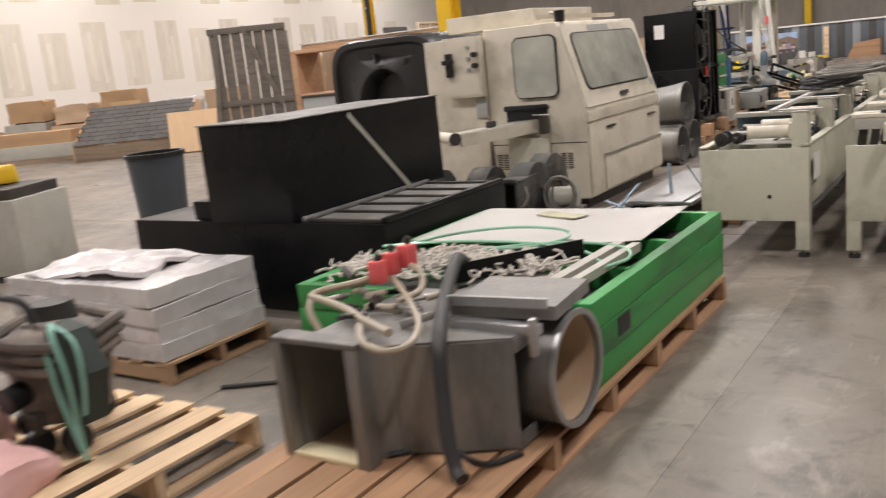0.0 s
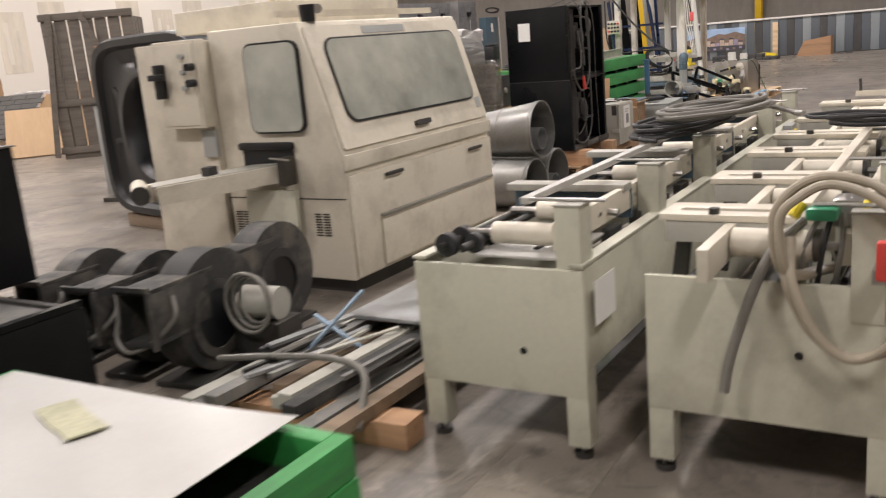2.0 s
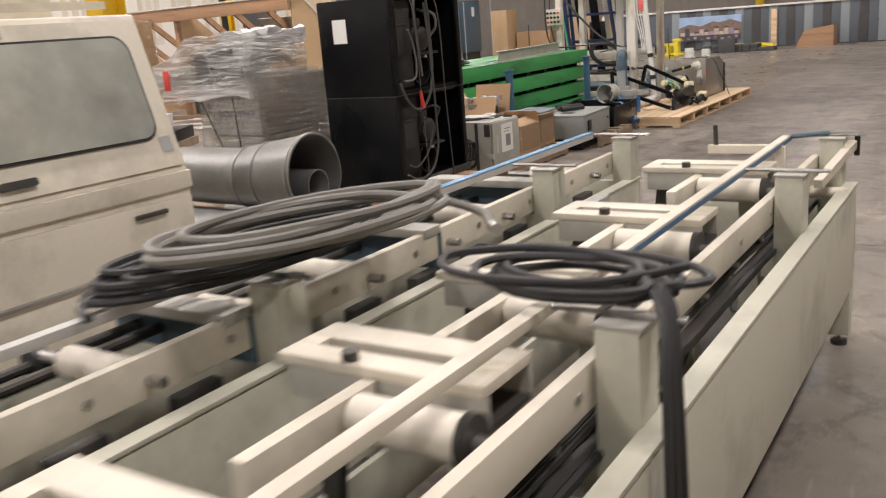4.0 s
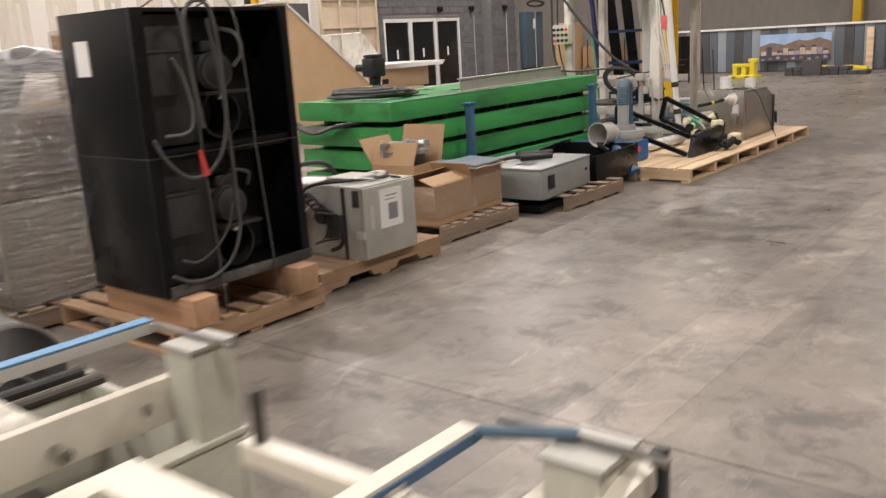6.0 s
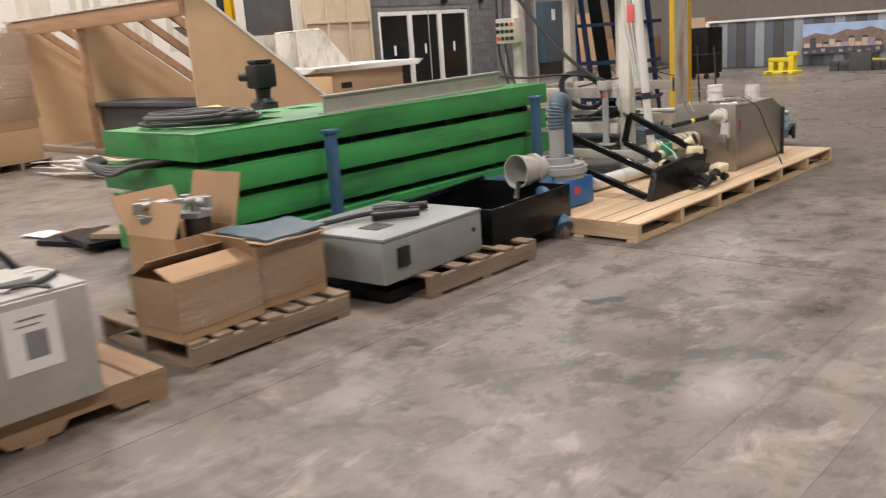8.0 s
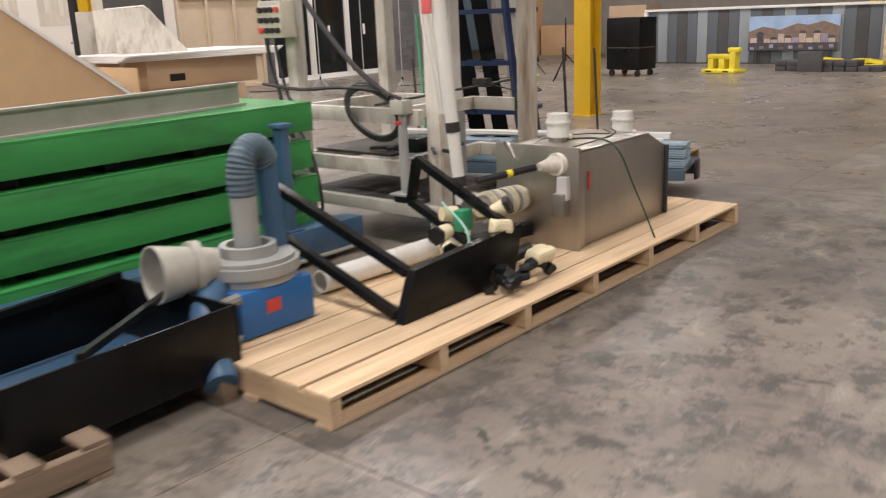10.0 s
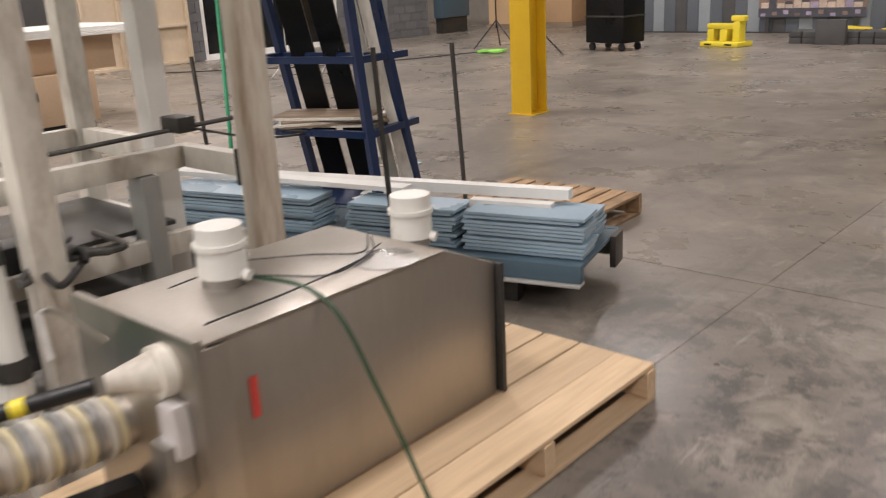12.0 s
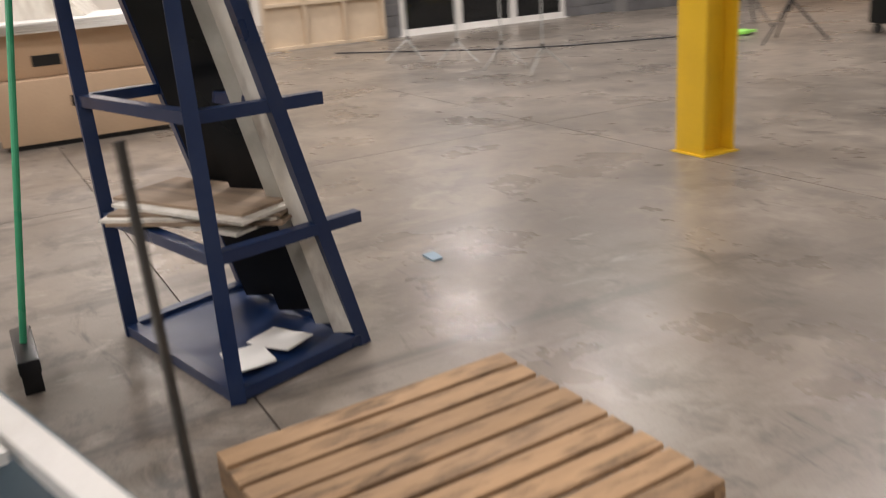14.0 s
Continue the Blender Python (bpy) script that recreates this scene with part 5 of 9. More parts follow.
for a in ((-0.42, 0.42, -0.5, -0.485), (-0.42, 0.42, 0.485, 0.5), (-0.42, -0.405, -0.485, 0.485), (0.405, 0.42, -0.485, 0.485)):
    part("wall", nbox(*a, 0.0, 0.28, 0.003), BLACK, tr)
part("base", nbox(-0.4, 0.4, -0.48, 0.48, 0.0, 0.01, 0), STEELBLUE, tr)
part("rail", nbeam((-0.35, -0.48, 0.27), (-0.35, 0.48, 0.30), 0.03), BLACK, tr)
part("rail", nbeam((-0.02, 0.48, 0.26), (0.41, -0.2, 0.29), 0.03), BLACK, tr)
for sy in (-0.4, 0.4):
    single("timber_bearer", nbox(-0.42, 0.42, -0.04, 0.04, 0, 0.098, 0.003), OLDPALLET, "old timber bearer under the steel tray", "timber", -3.05, 15.2 + sy, 0.0, 4, "timber bearers")


# ---------------------------------------------------------------- stack of long green decks
def green_stack():
    cx, y0, y1 = -4.70, 13.54, 17.44
    w = 1.26
    for k, (z, dx, dy) in enumerate([(0.10, 0.03, 0.0), (0.335, -0.02, 0.03), (0.57, 0.0, -0.03), (0.808, 0.0, 0.0)]):
        d = thing("green_deck", "long green painted steel deck in a stack of four", "steel deck", cx + dx, (y0 + y1) / 2 + dy, z, 0, "stack of green decks")
        L, hh = (y1 - y0) / 2, 0.182
        gap = 0.067 if k == 3 else 0.052
        bm = bmesh.new()
        holes = [(-0.45, -0.2, -L + 0.75, -L + 1.35), (-0.42, -0.22, -L + 1.55, -L + 1.75), (0.1, 0.26, -0.4, -0.1), (0.05, 0.3, -L + 0.62, -L + 0.98)]
        if k == 3:
            xs = sorted({-w / 2, w / 2, *(h[0] for h in holes), *(h[1] for h in holes)})
            ys = sorted({-L, L, *(h[2] for h in holes), *(h[3] for h in holes)})
            vs = {(a, b): bm.verts.new((a, b, hh)) for a in xs for b in ys}
            for i in range(len(xs) - 1):
                for j in range(len(ys) - 1):
                    mx, my = (xs[i] + xs[i + 1]) / 2, (ys[j] + ys[j + 1]) / 2
                    if not any(h[0] < mx < h[1] and h[2] < my < h[3] for h in holes):
                        bm.faces.new((vs[xs[i], ys[j]], vs[xs[i + 1], ys[j]], vs[xs[i + 1], ys[j + 1]], vs[xs[i], ys[j + 1]]))
            thicken(bm, 0.012)
            part("deck_plate", bm, GREEN, d)
            part("under_plate", nbox(-w / 2 + 0.02, w / 2 - 0.02, -L + 0.02, L - 0.02, 0.02, 0.03, 0), DARKSTEEL, d)
        else:
            part("deck_plate", nbox(-w / 2, w / 2, -L, L, hh - 0.012, hh, 0.002), GREEN, d)
        for a in ((w / 2 - 0.02, w / 2, -L, L), (-w / 2, -w / 2 + 0.02, -L, L), (-w / 2 + 0.02, w / 2 - 0.02, -L, -L + 0.02), (-w / 2 + 0.02, w / 2 - 0.02, L - 0.02, L)):
            part("edge_beam", nbox(*a, 0.0, hh - 0.0125, 0.003), GREEN, d)
        for s in range(7):
            yy = -L + 0.3 + s * (2 * L - 0.6) / 6
            part("spacer", nbox(w / 2 - 0.3, w / 2 - 0.08, yy, yy + 0.08, -gap, -0.001, 0.003), BLACK, d)
            part("spacer", nbox(-w / 2 + 0.03, -w / 2 + 0.3, yy, yy + 0.08, -gap, -0.001, 0.003), BLACK, d)
    for s in range(4):
        single("bearer", nbox(-0.62, 0.62, -0.05, 0.05, 0, 0.034, 0.003), OLDPALLET, "timber bearer under the green decks", "timber", cx, y0 + 0.35 + s * 1.12, 0, 0, "bearers")


green_stack()
for y in (14.56, 17.06):
    st = thing("stake_post", "blue steel stake post standing beside the green decks", "post", -3.93, y, 0.237, 0, "blue stake posts")
    part("tube", nbox(-0.04, 0.04, -0.03, 0.03, 0.0, 0.64, 0.006), STEELBLUE, st)
    part("cap", nbox(-0.055, 0.055, -0.055, 0.055, 0.64, 0.665, 0.004), STEELBLUE, st)
    part("foot", nbox(-0.07, 0.06, -0.07, 0.07, 0.0, 0.012, 0.002), STEELBLUE, st)
br = thing("rack_rail", "long steel-blue rack rail carrying the stake posts", "rail", 0, 0, 0)
part("beam", nbox(-4.02, -3.86, 13.7, 17.62, 0.06, 0.235, 0.004), STEELBLUE, br)
part("lip", nbox(-4.02, -3.84, 13.7, 17.62, 0.04, 0.058, 0.002), GREYDIRTY, br)
for y in (13.9, 15.6, 17.3):
    part("foot", nbox(-4.0, -3.9, y, y + 0.1, 0.0, 0.039, 0), DARKSTEEL, br)
ib = bmesh.new()
for a in ((-0.06, 0.06, 0, 0.012), (-0.006, 0.006, 0.012, 0.13), (-0.03, 0.03, 0.13, 0.142)):
    box(ib, a[0], a[1], -1.22, 1.22, a[2], a[3], 0.0)
single("steel_beam", ib, GREYDIRTY, "grey steel channel lying on the green decks", "steel beam", -4.29, 15.93, 0.99, 6.2)
DARKHOSE = mat("dark_grey_hose", (0.055, 0.055, 0.055), 0.5, var=0.2, bump=0.05)
hc = thing("hose_coil", "coil of dark grey hose on the green decks", "hose", -4.75, 13.98, 0.99, 20)
part("hose", ntube([(p[0], p[1], 0.016 + 0.42 * (p[2] - 0.016)) for p in coil(0.40, 0.022, 9, 0.09, 2, 0.8)], 0.016, 8, 3), DARKHOSE, hc)
hc2 = thing("hose_coil", "dark hose loops resting on the second green deck", "hose", -5.0, 13.5, 0.742, 12)
for k in range(4):
    part("hose", ntube([(-0.30 - 0.02 * k, 0.10, 0.018 + 0.012 * k), (-0.22, -0.06 - 0.03 * k, 0.02 + 0.010 * k), (0.05, -0.12 - 0.02 * k, 0.012 - 0.015 * k), (0.34, -0.08 - 0.03 * k, 0.02 + 0.008 * k), (0.44 + 0.03 * k, 0.06, 0.018 + 0.012 * k)], 0.015, 8, 6), DARKHOSE, hc2)
yt = thing("yellow_wedge", "yellow metal cover on the green decks", "cover", -5.2, 14.35, 0.99, 15)
part("cover", prism(bmesh.new(), [(-0.3, 0), (0.3, 0), (0.05, 0.1)], "y", -0.12, 0.12), YELLOW, yt)

section(0.0, 0.0)


# ---------------------------------------------------------------- the long pallet with green crates and duct fan
pallet("long wooden pallet with lengthwise reddish boards", -0.75, 1.5, 90, 3.3, 0.95, TIMBER, 7, 0.125, along=True, blocks=7, height=0.14)


def green_crates():
    x0, x1, y0, y1 = -1.82, -0.30, 1.38, 3.20
    h = 0.118
    for k in range(3):
        z = 0.142 + k * (h + 0.002)
        t = thing("green_crate", "green painted steel frame in a stack of three", "steel frame", 0, 0, z, 0, "stack of green frames")
        j = 0.006 * (k % 2)
        for a in ((x1 - 0.06, x1 + j, y0, y1), (x0 - j, x0 + 0.06, y0, y1), (x0 + 0.06, x1 - 0.06, y0 + j, y0 + 0.06), (x0 + 0.06, x1 - 0.06, y1 - 0.06, y1 - j)):
            part("side", nbox(*a, 0, h, 0.005), GREEN, t)
        for y in (1.95, 2.5):
            part("cross_member", nbox(x0 + 0.06, x1 - 0.06, y, y + 0.05, 0.0, h - 0.01, 0.004), GREEN, t)
        part("long_member", nbox(-0.62, -0.56, y0 + 0.06, 1.95, 0.02, h - 0.012, 0.004), GREEN, t)
        part("pan", nbox(x0 + 0.06, x1 - 0.06, y0 + 0.06, y1 - 0.06, 0.0, 0.012, 0), DARKSTEEL, t)
        if k == 1:
            part("fork_slot", nbox(x1 + j - 0.002, x1 + j + 0.004, 1.62, 1.75, 0.03, 0.11, 0), BLACKPLASTIC, t, "dark fork slot")
    return 0.142 + 3 * (h + 0.002)


crate_top = green_crates()
sh = bmesh.new()
nx, ny = 12, 8
for i in range(nx + 1):
    for j in range(ny + 1):
        u, v = i / nx, j / ny
        x = -1.76 + u * (1.33 - 0.05 * v)
        y = 2.27 + v * 0.90 + 0.02 * u
        sh.verts.new((x, y, crate_top + 0.012 + 0.028 * max(0.0, (u - 0.55) / 0.45) ** 2 * (1 - v * 0.3)))
sh.verts.ensure_lookup_table()
for i in range(nx):
    for j in range(ny):
        q = [sh.verts[a * (ny + 1) + b] for a, b in ((i, j), (i + 1, j), (i + 1, j + 1), (i, j + 1))]
        sh.faces.new(q)
thicken(sh, 0.003)
single("metal_sheet", sh, SHEETGREY, "large pale grey sheet of metal curling at one edge", "metal sheet")
single("paper_slip", crumple(nbox(-0.15, 0.15, -0.06, 0.06, 0, 0.006, 0), 0.006, 4, 3), mat("yellowed_paper", (0.50, 0.49, 0.34), 0.7, var=0.3, scale=12, bump=0.1), "yellowed paper slip on the metal sheet", "paper", -1.15, 2.95, crate_top + 0.02, -20)
sb = thing("steel_profiles", "steel angle bars lying across the green frames", "steel bars", 0, 0, crate_top)
part("angle_bar", nbeam((-1.02, 1.46, 0.055), (-0.58, 1.96, 0.075), 0.012, 0.085), BLACK, sb, "black flat bar on edge")
part("channel", nbeam((-0.52, 1.42, 0.03), (-0.50, 2.2, 0.03), 0.05, 0.05), GREYDIRTY, sb)
part("channel", nbeam((-0.44, 1.42, 0.03), (-0.42, 2.2, 0.03), 0.04, 0.04), GREYDIRTY, sb)
part("plate", nbox(-0.95, -0.48, 1.40, 1.75, 0.0, 0.012, 0.002), DUST, sb)
part("square_tube", nbeam((-1.25, 1.75, 0.03), (-0.75, 2.22, 0.03), 0.04), DARKSTEEL, sb)

# loops of pale green hose
gh = thing("clear_hose", "loops of pale green clear hose on the green frames", "hose", 0, 0, crate_top)
part("loop", ntube([(-1.7, 1.95, 0.03), (-1.5, 2.25, 0.05), (-1.2, 2.42, 0.06), (-0.9, 2.40, 0.06), (-0.78, 2.22, 0.06), (-0.9, 2.05, 0.05), (-1.1, 1.98, 0.05)], 0.008, 8), CLEARHOSE, gh)
part("loop", ntube([(-1.3, 1.9, 0.03), (-1.0, 2.05, 0.05), (-0.7, 2.12, 0.06), (-0.45, 2.1, 0.05), (-0.36, 1.95, 0.04), (-0.42, 1.8, 0.03)], 0.008, 8), CLEARHOSE, gh)
part("loop", ntube([(-1.75, 2.0, 0.04), (-1.3, 2.03, 0.07), (-0.9, 2.08, 0.06), (-0.6, 2.0, 0.05), (-0.45, 1.85, 0.04)], 0.008, 8), CLEARHOSE, gh)
# rags and rope
rnr = random.Random(11)
RAGWHITE = mat("grubby_white_yarn", (0.62, 0.59, 0.54), 0.85, var=0.2, scale=20, bump=0.2, dirt=(0.36, 0.32, 0.27), dirt_amount=0.5, dirt_scale=8)
for cx_, cy_, sx_, sy_, many in ((-1.50, 1.62, 0.20, 0.15, 30), (-1.22, 1.80, 0.20, 0.14, 28), (-0.96, 1.72, 0.22, 0.12, 30), (-0.76, 1.80, 0.14, 0.10, 20)):
    rag = thing("white_mop_yarn", "tangled heap of grubby white mop yarn on the green frames", "mop yarn", cx_, cy_, crate_top, 0, "white mop yarn")
    for k in range(3 * many):
        px_, py_ = rnr.uniform(-sx_, sx_), rnr.uniform(-sy_, sy_)
        hump = 0.085 * max(0.0, 1 - (px_ / sx_) ** 2 * 0.6 - (py_ / sy_) ** 2 * 0.5)
        a_, pts = rnr.uniform(0, 6.3), []
        for q in range(6):
            pts.append((px_, py_, 0.012 + hump * rnr.uniform(0.3, 1.0)))
            a_ += rnr.uniform(-1.3, 1.3)
            px_, py_ = px_ + 0.032 * math.cos(a_), py_ + 0.032 * math.sin(a_)
        part("strand", ntube(pts, rnr.uniform(0.0045, 0.0075), 5, 3), RAGWHITE, rag)
hb = thing("hose_bundle", "beige hoses with coral red couplings on the green frames", "hoses", 0, 0, 0)
part("hose", ntube([(-1.08, 1.10, 0.66), (-1.20, 1.10, 0.62), (-1.38, 1.08, 0.58), (-1.40, 1.02, 0.57), (-1.30, 0.96, 0.58), (-1.11, 0.88, 0.58), (-0.90, 0.74, 0.59), (-0.70, 0.62, 0.60)], 0.015), BEIGEHOSE, hb)
part("hose", ntube([(-1.08, 1.12, 0.64), (-1.25, 1.16, 0.60), (-1.45, 1.12, 0.55), (-1.44, 1.04, 0.50), (-1.36, 1.0, 0.42)], 0.015), BEIGEHOSE, hb)
part("hose", ntube([(-1.10, 1.18, 0.64), (-0.95, 1.05, 0.62), (-0.80, 0.90, 0.61), (-0.66, 0.74, 0.60), (-0.58, 0.60, 0.60), (-0.56, 0.50, 0.60), (-0.60, 0.46, 0.60), (-0.68, 0.48, 0.60), (-0.76, 0.54, 0.60), (-0.86, 0.66, 0.60)], 0.012), BEIGEHOSE, hb)
part("hose", ntube([(-1.04, 1.22, 0.68), (-0.92, 1.15, 0.66), (-0.86, 1.05, 0.62), (-0.90, 0.95, 0.60)], 0.012), BEIGEHOSE, hb)
for x, y, z in ((-1.08, 1.08, 0.68), (-1.07, 1.16, 0.70), (-1.03, 1.22, 0.72)):
    part("coupling", crumple(nbox(x - 0.032, x + 0.032, y - 0.03, y + 0.03, z - 0.055, z + 0.04, 0.012), 0.006, 5, 2), PINKRED, hb, "coral red coupling")
    part("collar", ncyl((x, y, z + 0.04), (x + 0.01, y + 0.01, z + 0.065), 0.016, seg=10), DARKSTEEL, hb)
rj = random.Random(16)
for k in range(26):
    p = Vector((rj.uniform(-1.36, -0.72), 0, 0))
    p.y = 0.98 + (p.x + 1.36) * -0.35 + rj.uniform(-0.02, 0.36)
    p.z = 0.565 + rj.uniform(0.0, 0.05)
    d = Vector((rj.uniform(-0.13, 0.13), rj.uniform(-0.13, 0.13), rj.uniform(-0.01, 0.03)))
    part("rod", ncyl(p, p + d, rj.uniform(0.006, 0.018), seg=9), (STEEL, DARKSTEEL, BLACK, BEIGEHOSE, SCROLL)[k % 5], hb, "loose dirty steel fitting")


def duct_fan():
    t = thing("duct_transition", "dusty galvanised duct transition with square mouth and round collar", "duct", 0, 0, 0.142)
    fl = nbox(-1.13, -1.09, 0.49, 0.56, 0.0, 0.43, 0.003)
    part("mouth_side", fl, DUST, t)
    part("mouth_side", nbox(-0.80, -0.75, 0.49, 0.56, 0.0, 0.43, 0.003), DUST, t)
    part("mouth_top", nbox(-1.13, -0.75, 0.49, 0.58, 0.43, 0.45, 0.003), DUST, t)
    part("mouth_bottom", nbox(-1.09, -0.80, 0.49, 0.58, 0.0, 0.02, 0.003), CREAMPLASTIC, t)
    bm = bmesh.new()
    # tapered hollow body: floor, roof and two curving sides
    for zz in (0.002, 0.40):
        bm = bmesh.new()
        a = [(-1.09, 0.56), (-0.80, 0.56), (-0.68, 0.66), (-0.34, 0.82), (-0.34, 1.30), (-1.02, 1.30), (-1.09, 1.1)]
        prism(bm, a, "z", zz, zz + 0.006)
        part("body_plate", bm, DUST, t)
    bm = bmesh.new()
    prof = [(-0.80, 0.56), (-0.72, 0.64), (-0.55, 0.70), (-0.34, 0.82)]
    for a, b in zip(prof, prof[1:]):
        beam(bm, (a[0], a[1], 0.205), (b[0], b[1], 0.205), 0.006, 0.39)
    part("front_wall", bm, DUST, t)
    part("back_wall", nbox(-1.09, -0.34, 1.29, 1.30, 0.008, 0.40, 0), DUST, t)
    part("left_wall", nbox(-1.095, -1.085, 0.56, 1.29, 0.008, 0.40, 0), DUST, t)
    # tan dust lining, its pale colour also stands in for light inside
    part("inner_floor", nbox(-1.08, -0.82, 0.585, 1.28, 0.0085, 0.012, 0), BOARDTAN, t, "tan dust on the duct floor")
    part("inner_back", nbox(-1.08, -0.50, 1.27, 1.285, 0.0125, 0.39, 0), BOARDTAN, t, "tan dusty inner wall")
    for ya, yb in ((0.82, 0.93), (1.24, 1.29)):
        for za, zb in ((0.008, 0.06), (0.35, 0.40)):
            part("corner_plate", nbox(-0.345, -0.335, ya, yb, za, zb, 0), DUST, t)
    part("collar", pipe(bmesh.new(), (-0.42, 1.10, 0.21), (-0.24, 1.10, 0.21), 0.205, 0.195, 40), DUST, t, "round steel collar")
    part("collar_rim", pipe(bmesh.new(), (-0.25, 1.10, 0.21), (-0.235, 1.10, 0.21), 0.215, 0.193, 40), GALV, t)
    # same pale tan inside the collar, for dust and for light falling in
    part("collar_lining", pipe(bmesh.new(), (-0.41, 1.10, 0.21), (-0.26, 1.10, 0.21), 0.1945, 0.188, 40), BOARDTAN, t, "tan dusty lining")
    part("top_channel", nbox(-0.62, -0.27, 0.86, 0.91, 0.40, 0.435, 0.003), GALV, t, "pale steel channel")
    part("channel_end", nbox(-0.285, -0.262, 0.83, 0.86, 0.34, 0.47, 0.003), GALV, t)
    part("hood", nbeam((-0.66, 1.10, 0.455), (-0.26, 1.14, 0.455), 0.36, 0.05), DUST, t)
    part("hood_lip", nbeam((-0.66, 0.915, 0.49), (-0.27, 0.955, 0.49), 0.012, 0.035), GALV, t)
    part("stain", nbox(-0.90, -0.87, 0.618, 0.62, 0.2, 0.4, 0), DARKSTEEL, t)
    return t


duct_fan()
bh = thing("black_hose", "thick black rubber hose hanging over the duct", "hose", 0, 0, 0.142)
part("hose", ntube([(-1.0, 1.62, 0.44), (-0.93, 1.46, 0.50), (-0.86, 1.32, 0.525), (-0.76, 1.12, 0.52), (-0.68, 0.95, 0.49), (-0.58, 0.76, 0.47), (-0.51, 0.63, 0.42), (-0.48, 0.58, 0.28), (-0.45, 0.54, 0.15), (-0.42, 0.52, 0.06), (-0.385, 0.50, 0.035)], 0.026, 12), RUBBER, bh)
part("hose", ntube([(-0.75, 0.60, 0.012), (-0.6, 0.72, 0.012), (-0.40, 0.66, 0.012), (-0.32, 0.78, 0.012)], 0.010, 8), RUBBER, bh)
fc = thing("floor_cable", "black cable lying on the floor", "cable", 0, 0, 0)
part("cable", ntube([(-2.2, 1.15, 0.012), (-1.95, 1.3, 0.012), (-1.7, 1.38, 0.014), (-1.45, 1.30, 0.012), (-1.3, 1.2, 0.012)], 0.011, 8), RUBBER, fc)

# ---------------------------------------------------------------- vacuum on a pallet
pallet("pale wooden pallet under a shop vacuum", -2.06, 0.22, 0, 1.1, 1.02, PALE, 6, 0.12)


def shop_vacuum(x, y):
    t = thing("shop_vacuum", "dusty brown-grey canister vacuum with a green strapped bag", "vacuum", x, y, 0.142)
    grime = mat("grimy_enamel", (0.13, 0.11, 0.095), 0.6, 0.1, var=0.4, scale=6, bump=0.15, dirt=(0.34, 0.29, 0.25), dirt_amount=0.6, dirt_scale=6)
    part("tank", ncyl((0, 0, 0.12), (0, 0, 0.36), 0.17, 0.20, 28), grime, t)
    part("band", pipe(bmesh.new(), (0, 0, 0.34), (0, 0, 0.38), 0.215, 0.18, 28), DARKSTEEL, t)
    hd = bmesh.new()
    bmesh.ops.create_uvsphere(hd, u_segments=24, v_segments=12, radius=0.2, matrix=Matrix.Translation((0, 0, 0.40)) @ Matrix.Diagonal((1, 1, 0.55, 1)))
    part("head", crumple(hd, 0.012, 3, 1), grime, t, "dusty motor head")
    part("motor_cap", ncyl((-0.02, 0.02, 0.48), (-0.02, 0.02, 0.56), 0.1, 0.085, 24), DARKSTEEL, t)
    for k in range(3):
        r = 0.225 + 0.012 * k
        part("wound_hose", ntube([(r * math.cos(a), r * math.sin(a), 0.36 + 0.05 * k + 0.02 * math.sin(3 * a)) for a in (2 * math.pi * q / 12 for q in range(12))], 0.024, 8), grime, t, "dusty ribbed hose")
    part("handle", ntube([(-0.34, -0.10, 0.60), (-0.15, -0.12, 0.61), (0.02, -0.12, 0.60), (0.07, -0.11, 0.52)], 0.016, 10), BLACKPLASTIC, t, "black carrying handle")
    part("spout", ncyl((0.02, -0.18, 0.26), (0.03, -0.27, 0.25), 0.05), BLACKPLASTIC, t)
    for a in (-70, -30, 110, 200):
        c, s_ = math.cos(radians(a)) * 0.2, math.sin(radians(a)) * 0.2
        w = part("caster", ncyl((c - 0.02, s_, 0.06), (c + 0.02, s_, 0.06), 0.06, seg=16), BLACKPLASTIC, t, "black caster wheel")
        part("caster_fork", nbox(c - 0.03, c + 0.03, s_ - 0.02, s_ + 0.02, 0.1, 0.18, 0.004), DARKSTEEL, w)
    bag = bmesh.new()
    prism(bag, [(0.16, 0.52), (0.30, 0.50), (0.38, 0.36), (0.33, 0.16), (0.24, 0.14), (0.18, 0.34)], "y", -0.14, -0.04)
    part("bag", crumple(bag, 0.014, 12, 3), mat("dark_green_cloth", (0.03, 0.045, 0.04), 0.7, var=0.3, bump=0.2), t, "dark green cloth bag")
    part("strap", ntube([(0.20, -0.13, 0.53), (0.26, -0.17, 0.5), (0.31, -0.175, 0.36), (0.30, -0.16, 0.14), (0.31, -0.16, 0.02)], 0.010, 6), TEAL, t, "pale green strap")
    part("strap", ntube([(0.17, -0.15, 0.46), (0.21, -0.17, 0.38), (0.25, -0.17, 0.22), (0.31, -0.16, 0.03)], 0.010, 6), TEAL, t, "pale green strap")
    part("strap", ntube([(0.20, -0.13, 0.53), (0.34, -0.14, 0.48), (0.37, -0.15, 0.34), (0.34, -0.15, 0.2)], 0.008, 6), TEAL, t, "pale green strap")
    return t


